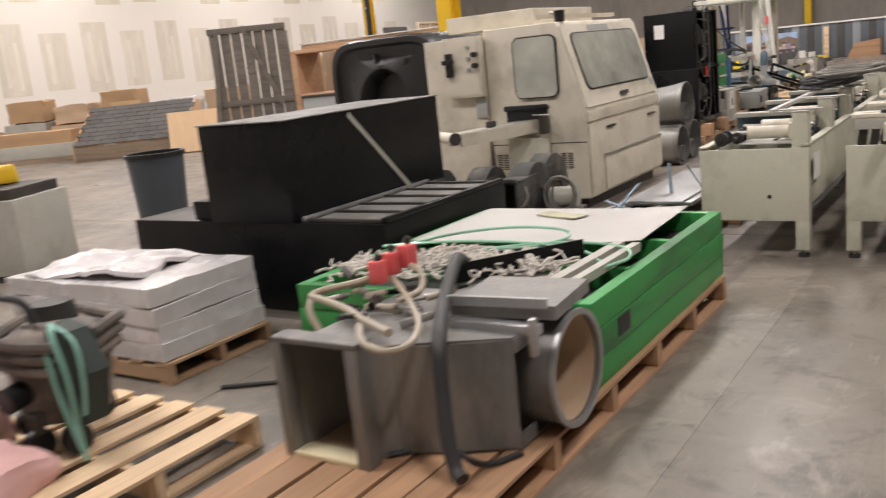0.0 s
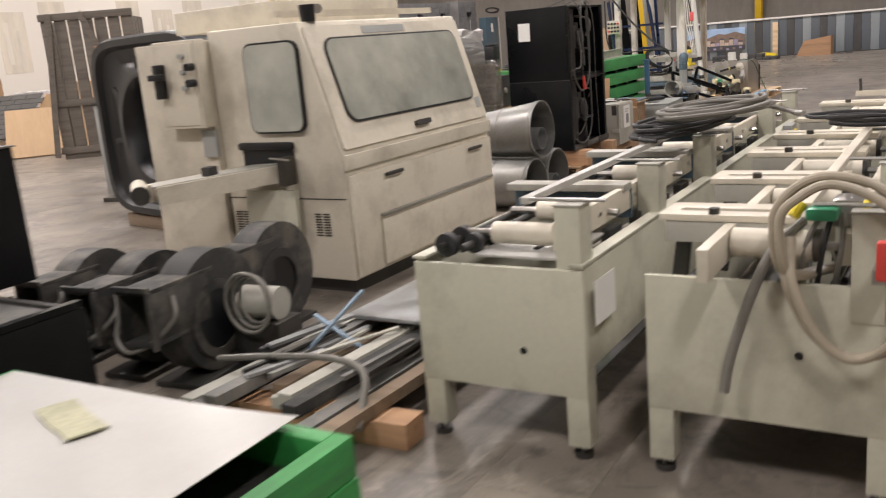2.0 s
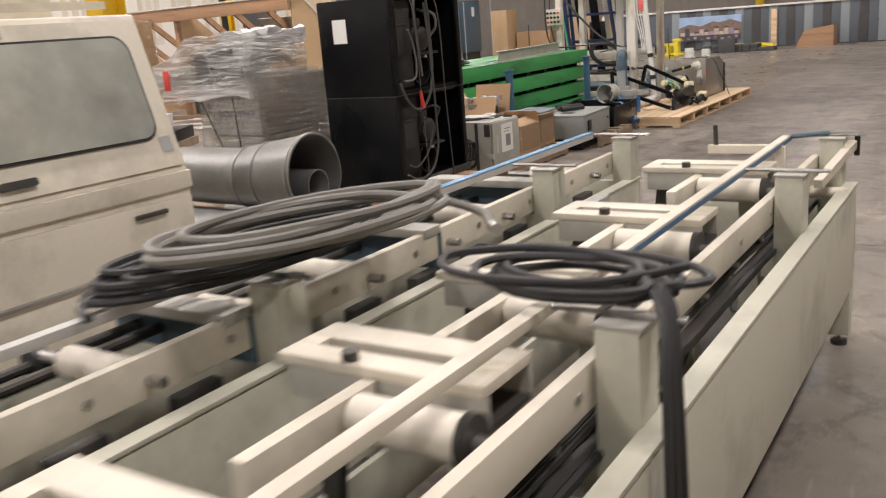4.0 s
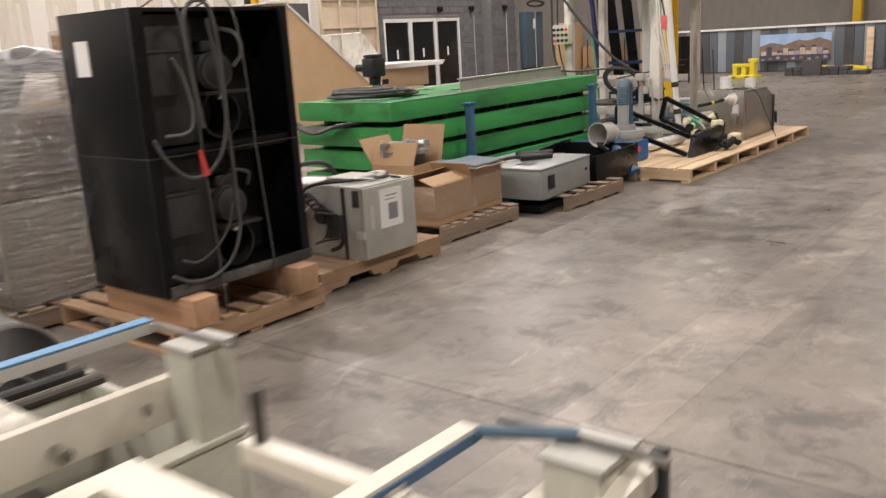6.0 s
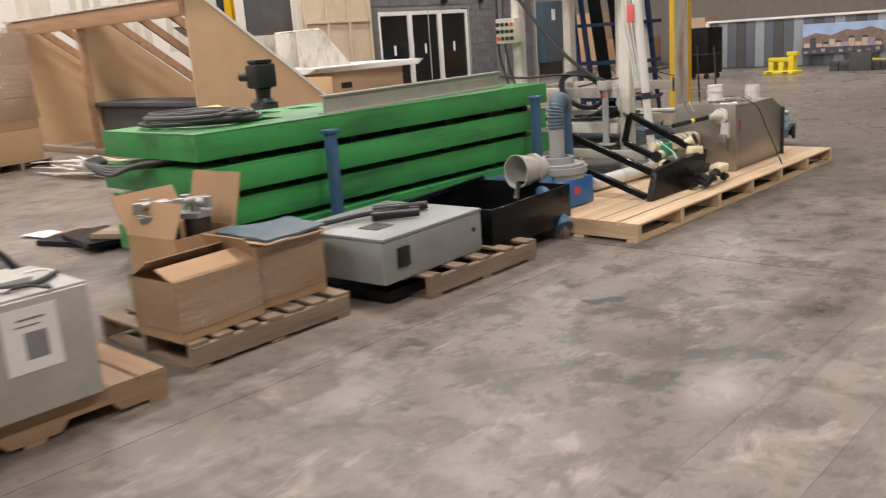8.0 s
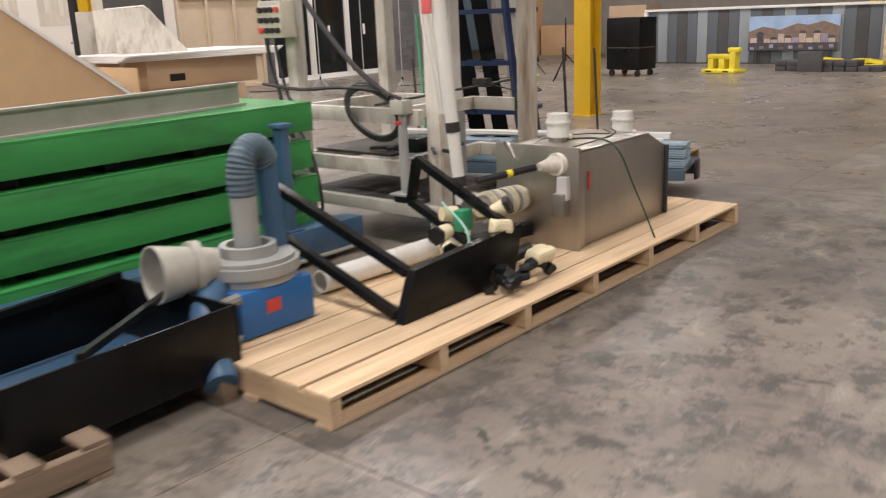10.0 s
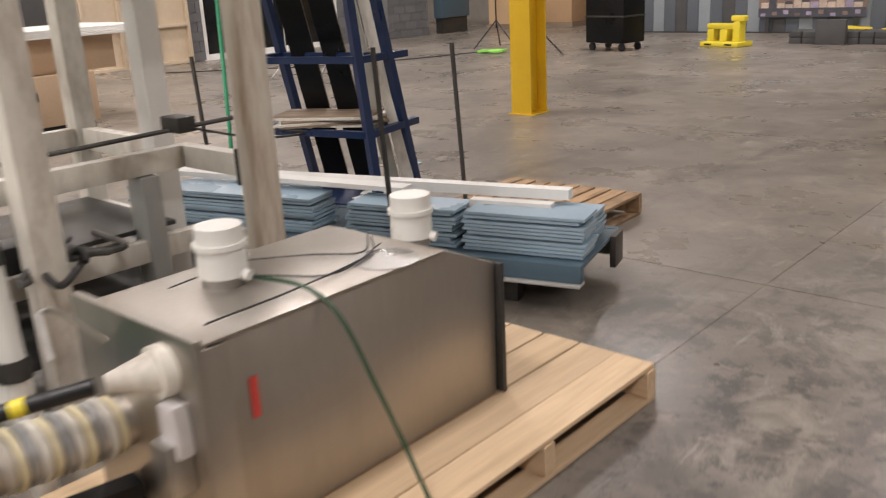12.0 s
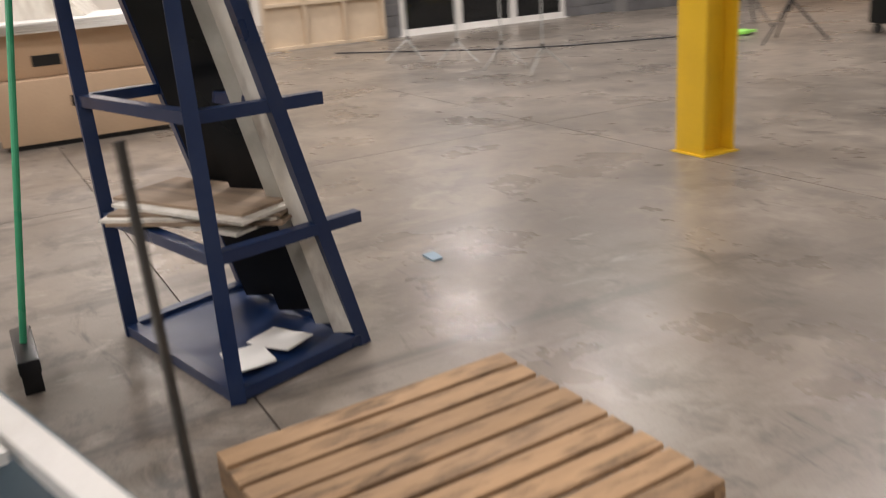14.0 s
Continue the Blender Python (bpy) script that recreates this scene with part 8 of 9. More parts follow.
# ---------------------------------------------------------------- white portal machine behind the green decks
def portal():
    t = thing("portal_machine", "worn white steel portal machine with a control box and cables", "machine", 0, 0, 0)
    x0, xf, xp, yf, yb = -4.72, -3.54, -3.36, 17.88, 18.79
    posts = ((x0, 17.86, 2.0, 0.05, WORNWHITE), (xf, 18.02, 2.11, 0.055, WORNWHITE), (xf - 0.10, 18.10, 2.11, 0.03, WHITE), (xp, yb, 2.3, 0.052, PEELING), (x0, yb, 2.25, 0.05, WORNWHITE), (-4.05, yb, 2.2, 0.05, WHITE))
    for x, y, h, w, m in posts:
        part("post", nbox(x - w, x + w, y - w, y + w, 0.013, h, 0.006), m, t)
        part("foot_plate", nbox(x - w - 0.05, x + w + 0.05, y - w - 0.02, y + w + 0.02, 0.0, 0.0125, 0.002), GREYDIRTY, t)
    # two open rail frames, one above the other
    for z, yfar in ((0.85, yb), (0.50, 18.86)):
        part("front_rail", nbox(x0 + 0.052, -3.56, yf - 0.03, yf + 0.03, z - 0.05, z + 0.05, 0.005), WORNWHITE, t)
        part("inner_rail", nbox(-3.88, -3.82, yf + 0.031, yfar - 0.031, z - 0.045, z + 0.045, 0.005), WORNWHITE, t)
        part("far_rail", nbox(-3.88, xp - 0.053 if z > 0.6 else -3.62, yfar - 0.03, yfar + 0.03, z - 0.045, z + 0.045, 0.005), WORNWHITE, t)
        part("side_rail", nbox(x0 - 0.03, x0 + 0.03, 17.92, yb - 0.052, z - 0.05, z + 0.05, 0.005), WORNWHITE, t)
        part("back_rail", nbox(x0 + 0.052, -4.102, yb - 0.03, yb + 0.03, z - 0.05, z + 0.05, 0.005), WORNWHITE, t)
    part("rail_socket", nbox(xp - 0.075, xp - 0.053, yb - 0.052, yb + 0.052, 0.78, 0.92, 0.003), DARKSTEEL, t)
    part("table_plate", nbox(x0 + 0.06, -3.90, 17.93, yb - 0.06, 0.56, 0.58, 0.003), DARKSTEEL, t)
    part("base_plate", nbox(x0 + 0.06, -3.60, 17.80, yb - 0.06, 0.27, 0.30, 0.003), SCROLL, t, "dusty dark lower plate")
    part("base_channel", nbox(x0 + 0.06, -3.2, 17.74, 17.80, 0.22, 0.30, 0.003), GREYDIRTY, t)
    part("base_channel", nbox(x0 + 0.06, -3.2, 18.35, 18.42, 0.16, 0.26, 0.003), WORNWHITE, t)
    part("top_beam", nbox(x0 - 0.1, xf + 0.55, yf - 0.08, yf + 0.04, 2.0, 2.12, 0.005), WORNWHITE, t)
    part("top_beam", nbox(x0 - 0.1, xp + 0.35, yb - 0.06, yb + 0.06, 2.16, 2.28, 0.005), WORNWHITE, t)
    part("top_plate", nbox(x0 - 0.1, xp + 0.4, yf + 0.042, yb - 0.062, 2.112, 2.13, 0.004), WHITE, t)
    part("top_conduit", ntube([(x0 + 0.05, yf - 0.1, 1.80), (x0 + 0.08, yf - 0.12, 1.98), (x0 + 0.25, yf - 0.12, 2.03), (xf, yf - 0.12, 2.02)], 0.022, 10), GREYPAINT, t, "grey conduit")
    cbx = part("control_box", nbox(-4.86, -4.62, yf - 0.22, yf - 0.08, 1.38, 1.63, 0.01), CREAM, t, "cream control box with push buttons")
    for i in range(4):
        for j in range(3):
            part("button", ncyl((-4.83 + 0.06 * i, yf - 0.22, 1.43 + 0.07 * j), (-4.83 + 0.06 * i, yf - 0.24, 1.43 + 0.07 * j), 0.02, seg=12), BLACKPLASTIC if (i + j) % 5 else RED, cbx)
    part("box_plate", nbox(-4.84, -4.64, yf - 0.2205, yf - 0.2185, 1.60, 1.625, 0), SHEETGREY, cbx)
    # white pipe leaning against the front, wrapped with tape
    a_, b_ = Vector((-3.27, 17.70, 2.0)), Vector((-3.08, 17.72, 0.0))
    wpipe = part("white_pipe", ncyl(a_, b_, 0.046, 0.034, seg=20), WHITEPLASTIC, t, "white plastic pipe with dark tape")
    for s_ in (0.57, 0.735):
        q = a_.lerp(b_, s_)
        part("tape", ncyl(q, q + (b_ - a_).normalized() * 0.06, 0.044, seg=20), DARKSTEEL, wpipe)
    part("red_tag", nbox(-3.31, -3.24, 17.645, 17.653, 1.50, 1.66, 0.002), PINKRED, t, "red plastic tag")
    for k in range(4):
        part("white_tube", ntube([(-3.46 + 0.03 * k, 17.80, 2.0), (-3.42 + 0.035 * k, 17.76, 1.75), (-3.40 + 0.04 * k, 17.75, 1.45), (-3.33 + 0.03 * k, 17.75, 1.15), (-3.30 + 0.02 * k, 17.76, 0.9)], 0.009, 8), WHITEPLASTIC, t, "white plastic tube")
    for k in range(2):
        part("dark_tube", ntube([(-3.36 + 0.04 * k, 17.74, 1.9), (-3.30 + 0.04 * k, 17.75, 1.6), (-3.26 + 0.03 * k, 17.75, 1.35), (-3.25 + 0.02 * k, 17.76, 1.16)], 0.010, 8), RUBBER, t, "black rubber tube")
    # air cylinders on plates, one at each end of the front rail
    for x, zt in ((-4.66, 0.80), (-3.66, 0.88)):
        y = yf - 0.075
        ac = part("air_cylinder", ncyl((x, y, 0.36), (x, y, zt), 0.031, seg=18), GREYPAINT, t, "grey air cylinder")
        part("cylinder_plate", nbox(x - 0.085, x + 0.085, y - 0.07, y + 0.044, 0.345, 0.36, 0.003), GREYPAINT, ac)
        part("cylinder_foot", nbox(x - 0.055, x + 0.055, y - 0.06, y + 0.03, 0.302, 0.344, 0.006), BLACKPLASTIC, ac)
        part("cylinder_head", nbox(x - 0.055, x + 0.055, y - 0.055, y + 0.044, zt, zt + 0.09, 0.006), GREYDIRTY, ac)
        part("air_fitting", ncyl((x + 0.03, y - 0.055, zt - 0.05), (x + 0.03, y - 0.09, zt - 0.05), 0.014, seg=10), RED if x > -4 else BLACKPLASTIC, ac)
    # looped black cables on the front rail
    for k in range(4):
        rx, rz_ = 0.26 - 0.012 * k, 0.18 - 0.012 * k
        part("cable_loop", ntube([(-3.94 + 0.012 * k + rx * math.sin(a), yf - 0.06 - 0.014 * k, 0.88 + rz_ * math.cos(a) - 0.05 * math.sin(a)) for a in (2 * math.pi * q / 12 for q in range(13))], 0.011, 7), RUBBER, t, "hanging coil of black cable")
    for k in range(2):
        part("cable_loop", ntube([(-4.74 + 0.08 * math.sin(a), yf - 0.15 - 0.015 * k, 0.63 - 0.02 * k + 0.12 * math.cos(a)) for a in (2 * math.pi * q / 10 for q in range(11))], 0.011, 7), RUBBER, t, "hanging coil of black cable")
    rc = random.Random(31)
    for k in range(10):
        p = Vector((rc.uniform(-4.15, -3.62), rc.uniform(17.95, 18.2), 0.60))
        part("loose_cable", ntube([p, p + Vector((rc.uniform(0.05, 0.2), rc.uniform(-0.1, 0.1), rc.uniform(0.0, 0.07))), p + Vector((rc.uniform(0.1, 0.3), rc.uniform(-0.12, 0.15), 0.02)), p + Vector((rc.uniform(-0.1, 0.2), rc.uniform(0.1, 0.25), 0.0))], 0.013, 7), (RUBBER, DIMHOSE)[k % 2], t, "loose black cable")
    part("valve", nbox(-3.80, -3.66, 17.94, 18.05, 0.60, 0.70, 0.012), BLACKPLASTIC, t, "black valve body")
    for pts, r_ in (([(-4.80, 17.74, 2.05), (-4.45, 17.74, 1.62), (-4.05, 17.74, 1.22), (-3.72, 17.76, 0.99)], 0.018), ([(-5.0, 17.76, 1.05), (-4.6, 17.76, 1.02), (-4.2, 17.76, 1.04), (-3.85, 17.76, 1.03), (-3.64, 17.78, 0.98)], 0.012), ([(-4.95, 17.80, 2.0), (-4.92, 17.77, 1.3), (-4.80, 17.76, 0.9), (-4.78, 17.76, 0.31)], 0.014), ([(-4.86, 17.80, 2.0), (-4.84, 17.77, 1.4), (-4.74, 17.76, 1.0), (-4.66, 17.76, 0.92)], 0.011), ([(-4.72, 17.72, 0.75), (-4.55, 17.70, 0.72), (-4.42, 17.69, 0.52), (-4.36, 17.68, 0.25), (-4.4, 17.68, 0.02)], 0.011)):
        part("cable", ntube(pts, r_, 8), RUBBER, t, "black cable")
    part("limit_rod", ncyl((-4.1, 18.0, 0.90), (-3.52, 18.83, 1.02), 0.009, seg=8), DARKSTEEL, t, "thin dark rod")
    part("limit_switch", nbox(-3.72, -3.60, 18.62, 18.70, 0.98, 1.04, 0.006), DARKSTEEL, t)
    part("thin_wire", ntube([(-3.6, 18.66, 1.0), (-3.5, 18.9, 0.93), (-3.45, 19.1, 0.92), (-3.40, 18.86, 0.98)], 0.005, 6), RUBBER, t)
    part("grey_bracket", nbox(-3.92, -3.80, 18.55, 18.63, 0.35, 0.80, 0.006), GREYPAINT, t, "grey bracket post")
    return t


PEELING = mat("peeling_white_paint", (0.66, 0.62, 0.54), 0.7, var=0.15, scale=4, bump=0.3, dirt=(0.30, 0.20, 0.12), dirt_amount=0.9, dirt_scale=7, stretch=(1.6, 1.6, 0.22))
portal()

# ---------------------------------------------------------------- striped partition with a picture, yellow jacks
STRIPE_A = mat("slate_sheet", (0.10, 0.115, 0.135), 0.6, var=0.12, bump=0.04)
STRIPE_B = mat("grey_sheet", (0.26, 0.29, 0.31), 0.6, var=0.12, bump=0.04)
pt = thing("striped_partition", "low partition of dark and light grey metal sheets", "partition", 0, 0, 0)
PY = 35.1
for k in range(46):
    x = -10.85 + 0.27 * k
    part("sheet", nbox(x, x + 0.262, PY, PY + 0.03 + 0.02 * (k % 2), 0.03, 1.30, 0.003), (STRIPE_A, STRIPE_B, STRIPE_A, DARKBOARD)[k % 4], pt)
part("top_rail", nbox(-10.95, 1.6, PY - 0.05, PY + 0.06, 1.31, 1.37, 0.004), WHITE, pt)
part("end_post", nbox(-10.97, -10.87, PY - 0.05, PY + 0.05, 0.0, 1.305, 0.004), WHITE, pt)
part("bottom_rail", nbox(-10.86, 1.6, PY - 0.01, PY + 0.05, 0.0, 0.028, 0), DARKSTEEL, pt)
part("wood_post", nbox(-5.1, -4.92, PY - 0.08, PY - 0.055, 0.0, 1.2, 0.003), PALE, pt)


def picture():
    t = thing("picture", "printed panel showing houses under a blue sky", "picture", -7.1, PY - 0.07, 0)
    part("panel", nbox(-1.05, 1.05, 0.0, 0.02, 0.32, 1.12, 0), mat("print_sky", (0.36, 0.50, 0.72), 0.5, var=0.25, scale=3, bump=0), t)
    rn2 = random.Random(4)
    part("print_hill", prism(bmesh.new(), [(-1.05, 0.5), (1.05, 0.5), (1.05, 0.86), (0.7, 0.98), (0.35, 0.90), (0.1, 0.94), (-0.3, 0.80), (-0.7, 0.88), (-1.05, 0.76)], "y", -0.0025, -0.001), PRINT_BROWN, t)
    for k in range(12):
        x = -1.0 + 0.165 * k
        h = 0.62 + rn2.uniform(-0.05, 0.12)
        part("print_house", nbox(x, x + 0.15, -0.004 - 0.0002 * k, -0.0027, 0.46, h, 0), (PRINT_TAN, PRINT_LILAC, PRINT_TAN, PRINT_DARK)[rn2.randrange(4)], t)
        part("print_roof", prism(bmesh.new(), [(x - 0.03, h), (x + 0.18, h), (x + 0.12, h + 0.06), (x + 0.02, h + 0.06)], "y", -0.004 - 0.0002 * k, -0.0027), (PRINT_BROWN, PRINT_DARK)[k % 2], t)
    part("print_ground", nbox(-1.05, 1.05, -0.0095, -0.0075, 0.32, 0.50, 0), PRINT_DARK, t)
    for k in range(9):
        part("print_rock", nbox(-1.0 + 0.23 * k, -0.9 + 0.23 * k, -0.012, -0.0097, 0.34 + 0.02 * (k % 3), 0.40 + 0.03 * (k % 3), 0), (PRINT_LILAC, PRINT_BROWN)[k % 2], t)
    part("foot", nbox(-0.9, -0.82, 0.0, 0.02, 0.0, 0.32, 0), DARKSTEEL, t)
    part("foot", nbox(0.82, 0.9, 0.0, 0.02, 0.0, 0.32, 0), DARKSTEEL, t)


PRINT_TAN = mat("print_tan", (0.50, 0.40, 0.33), 0.5, var=0.3, scale=9, bump=0)
PRINT_BROWN = mat("print_brown", (0.20, 0.14, 0.115), 0.5, var=0.3, scale=9, bump=0)
PRINT_DARK = mat("print_dark", (0.06, 0.06, 0.075), 0.5, var=0.4, scale=9, bump=0)
PRINT_LILAC = mat("print_lilac", (0.35, 0.3, 0.42), 0.5, var=0.3, scale=9, bump=0)
picture()


def yellow_jack(x, y, rz, low=False):
    t = thing("barrier_foot", "bright yellow plastic barrier foot on the floor", "barrier", x, y, 0, rz, "yellow barriers")
    if low:
        part("foot", nbox(-0.45, 0.45, -0.22, 0.22, 0.0, 0.10, 0.03), YELLOWPLASTIC, t)
        part("hub", nbox(-0.2, 0.12, -0.16, 0.16, 0.101, 0.20, 0.03), YELLOWPLASTIC, t)
        part("arm", nbeam((0.1, 0, 0.17), (0.46, 0.06, 0.13), 0.12, 0.07), YELLOWPLASTIC, t)
        return t
    part("foot", nbox(-0.40, 0.40, -0.24, 0.24, 0.0, 0.09, 0.03), YELLOWPLASTIC, t)
    for x_, h in ((-0.27, 0.30), (0.0, 0.30), (0.26, 0.44)):
        part("upright", nbox(x_ - 0.07, x_ + 0.07, -0.10, 0.10, 0.091, h, 0.02), YELLOWPLASTIC, t)
    part("bar", nbox(-0.36, 0.34, -0.09, 0.09, 0.301, 0.40, 0.03), YELLOWPLASTIC, t)
    part("grip", nbox(0.12, 0.40, -0.07, 0.07, 0.441, 0.54, 0.03), YELLOWPLASTIC, t)
    for x_ in (-0.22, 0.2):
        part("slot", nbox(x_ - 0.07, x_ + 0.07, -0.244, -0.2405, 0.03, 0.06, 0), BLACKPLASTIC, t)
    return t


yellow_jack(-7.6, 32.3, -10)
yellow_jack(-6.2, 34.3, 15, True)
yellow_jack(-5.2, 33.9, -20, True)
pb2 = thing("paver_pile", "pile of dark grey pavers on the floor", "pavers", -5.6, 33.2, 0)
for k in range(16):
    part("paver", nbox(-1.1 + 0.24 * (k % 9), -0.88 + 0.24 * (k % 9), -0.3, 0.25, 0.11 * (k // 9), 0.11 * (k // 9) + 0.105, 0.01), DARKBOARD, pb2)
part("block", nbox(-0.6, -0.1, -0.42, -0.31, 0.0, 0.42, 0.01), DARKBOARD, pb2)
wbx = thing("wood_box", "brown wooden box by the partition", "box", -3.6, 34.4, 0, 0)
part("body", prism(bmesh.new(), [(-0.55, 0.0), (0.55, 0.0), (0.55, 0.62), (-0.3, 0.5)], "y", -0.35, 0.35), TIMBER, wbx)
fcs = thing("flight_case", "black wheeled equipment case", "case", -9.3, 31.3, 0, -10)
part("body", nbox(-0.45, 0.45, -0.3, 0.3, 0.14, 1.25, 0.03), BLACK, fcs)
part("trim", nbox(-0.46, 0.46, -0.31, 0.31, 0.6, 0.63, 0.004), DARKSTEEL, fcs)
for x in (-0.35, 0.35):
    for y in (-0.22, 0.22):
        part("caster", ncyl((x, y - 0.02, 0.07), (x, y + 0.02, 0.07), 0.07, seg=16), BLACKPLASTIC, fcs, "black caster wheel")
tp = thing("tripod_light", "folded black tripod stand on the floor", "tripod", -12.0, 31.2, 0)
for a in (0, 120, 240):
    part("leg", ncyl((0, 0, 0.55), (0.5 * math.cos(radians(a)), 0.5 * math.sin(radians(a)), 0.012), 0.014, seg=8), BLACKPLASTIC, tp)
part("mast", ncyl((0, 0, 0.4), (0, 0, 1.3), 0.016, seg=8), BLACKPLASTIC, tp)
single("green_cloth", crumple(nbox(-0.25, 0.25, -0.16, 0.16, 0, 0.04, 0), 0.03, 71, 4), mat("lime_cloth", (0.3, 0.75, 0.12), 0.7, var=0.1, bump=0.2), "lime green vest lying on the floor", "cloth", -11.4, 30.3, 0.02, 20)
for x, y in ((-13.54, 25.95), (-12.46, 26.15), (-11.51, 26.25), (-10.68, 26.3)):
    ls = thing("light_stand", "slim grey light stand with spread tripod feet", "stand", x, y, 0, 17 * x, "slim light stands")
    for a in (0, 120, 240):
        part("leg", ncyl((0, 0, 0.30), (0.34 * math.cos(radians(a)), 0.34 * math.sin(radians(a)), 0.008), 0.009, seg=8), GREYPAINT, ls)
    part("mast", ncyl((0, 0, 0.2), (0, 0, 2.1), 0.011, seg=8), GREYPAINT, ls)
    part("collar", ncyl((0, 0, 0.28), (0, 0, 0.34), 0.02, seg=10), BLACKPLASTIC, ls)
tp2 = thing("tripod_light", "folded black tripod stand on the floor", "tripod", -10.1, 29.9, 0)
for a in (30, 150, 270):
    part("leg", ncyl((0, 0, 0.55), (0.5 * math.cos(radians(a)), 0.5 * math.sin(radians(a)), 0.012), 0.014, seg=8), BLACKPLASTIC, tp2)
part("mast", ncyl((0, 0, 0.4), (0, 0, 1.3), 0.016, seg=8), BLACKPLASTIC, tp2)
fcb = thing("floor_cable", "dark cable running across the floor", "cable", 0, 0, 0)
part("cable", ntube([(-15.5, 25.6, 0.01), (-14.2, 26.6, 0.01), (-13.0, 27.6, 0.01), (-12.2, 29.0, 0.01), (-11.7, 30.4, 0.01)], 0.012, 6), RUBBER, fcb)

# end wall: grey sheet cladding, pallets of brown goods
ec = thing("switchgear", "grey electrical panel with coiled cable above", "electrical panel", -16.35, 34.9, 0)
part("body", nbox(-0.2, 0.1, -0.55, 0.55, 0.4, 2.35, 0.01), BLUEGREY, ec)
part("stand", nbox(-0.18, 0.05, -0.5, 0.5, 0.0, 0.4, 0), DARKSTEEL, ec)
part("tag", nbox(0.101, 0.105, -0.1, 0.1, 1.75, 2.1, 0), PAPER, ec, "white tag")
part("cable_coil", ntube([(p[0] * 0.2 + 0.16, p[0] * 1.2, p[1] * 0.35 + 2.62) for p in coil(0.36, 0.02, 4, 0.05, 3, 0.8)], 0.022, 6, 3), RUBBER, ec)
for k, (x, y, w, h, m) in enumerate([(-14.6, 37.2, 1.6, 1.0, CARD), (-12.6, 37.6, 1.3, 1.5, BOARDTAN), (-15.8, 36.6, 0.8, 1.9, PLY), (-10.9, 38.2, 1.4, 1.1, CARD)]):
    gd = thing("pallet_goods", "brown goods standing on a pallet by the end wall", "goods", x, y, 0, 0, "goods by the wall")
    part("skid", nbox(-w / 2, w / 2, -0.5, 0.5, 0.0, 0.12, 0), OLDPALLET, gd)
    part("load", nbox(-w / 2 + 0.05, w / 2 - 0.05, -0.45, 0.45, 0.121, h, 0.01), m, gd)
dt = thing("work_bench", "dark work bench with boxes beneath by the end wall", "work bench", -1.0, 36.8, 0)
part("top", nbox(-1.8, 1.8, -0.4, 0.4, 0.86, 0.92, 0.005), DARKSTEEL, dt)
for x in (-1.7, -0.6, 0.5, 1.6):
    part("leg", nbox(x, x + 0.08, -0.38, 0.38, 0.0, 0.86, 0.004), BLACK, dt)
part("shelf_box", nbox(-1.55, -0.65, -0.3, 0.3, 0.0, 0.7, 0.01), BLACK, dt)
part("shelf_box", nbox(0.65, 1.55, -0.3, 0.3, 0.0, 0.66, 0.01), DARKBOARD, dt)
part("clutter", nbox(-1.2, -0.8, -0.2, 0.2, 0.921, 1.05, 0.02), PINKRED, dt)
part("clutter", nbox(0.1, 0.4, -0.2, 0.2, 0.921, 1.12, 0.02), GREYPAINT, dt)
WHITEDOOR = mat("white_door", (0.7, 0.68, 0.64), 0.5, var=0.05, bump=0.02)
door = setting("door_1", nbox(2.2, 3.9, Y1 - 0.06, Y1 - 0.005, 0.0, 3.0, 0.005), WHITEDOOR, "white metal door in the end wall")
part("door_frame", nbox(2.05, 2.19, Y1 - 0.1, Y1 - 0.003, 0.0, 3.1, 0.004), DARKSTEEL, door)
part("door_frame", nbox(3.91, 4.05, Y1 - 0.1, Y1 - 0.003, 0.0, 3.1, 0.004), DARKSTEEL, door)
bollard = thing("guard_rail", "dark steel guard loop by the end door", "guard rail", 1.75, 36.2, 0)
part("loop", ntube([(-0.15, 0, 0.0), (-0.15, 0, 1.1), (-0.05, 0, 1.25), (0.15, 0, 1.25), (0.25, 0, 1.1), (0.25, 0, 0.0)], 0.04, 10), DARKSTEEL, bollard)

# ---------------------------------------------------------------- things in the west, seen past the black boxes
tb = thing("waste_bin", "dark grey plastic waste bin", "bin", -6.75, 4.62, 0)
part("body", pipe(bmesh.new(), (0, 0, 0.02), (0, 0, 0.80), 0.25, 0.24, 32, 0.305, 0.295), mat("slate_plastic", (0.05, 0.062, 0.075), 0.5, var=0.15, bump=0.04), tb)
part("base", ncyl((0, 0, 0), (0, 0, 0.03), 0.245, seg=32), BLACKPLASTIC, tb)
part("rim", pipe(bmesh.new(), (0, 0, 0.78), (0, 0, 0.82), 0.325, 0.29, 32), BLACKPLASTIC, tb)
lc = thing("grey_cabinet", "grey steel cabinet with a yellow cover and papers on it", "cabinet", -6.75, 2.5, 0, 24)
part("body", nbox(-0.75, 0.75, -0.4, 0.4, 0.06, 0.70, 0.01), GREYDIRTY, lc)
part("base", nbox(-0.72, 0.8, -0.38, 0.42, 0.0, 0.06, 0), DARKSTEEL, lc)
part("yellow_cover", crumple(nbox(-0.5, 0.4, -0.25, 0.25, 0.80, 0.95, 0.03), 0.03, 81, 3), YELLOW, lc, "yellow plastic cover")
part("papers", nbox(-0.7, 0.7, -0.35, 0.35, 0.701, 0.79, 0.01), DARKSTEEL, lc)


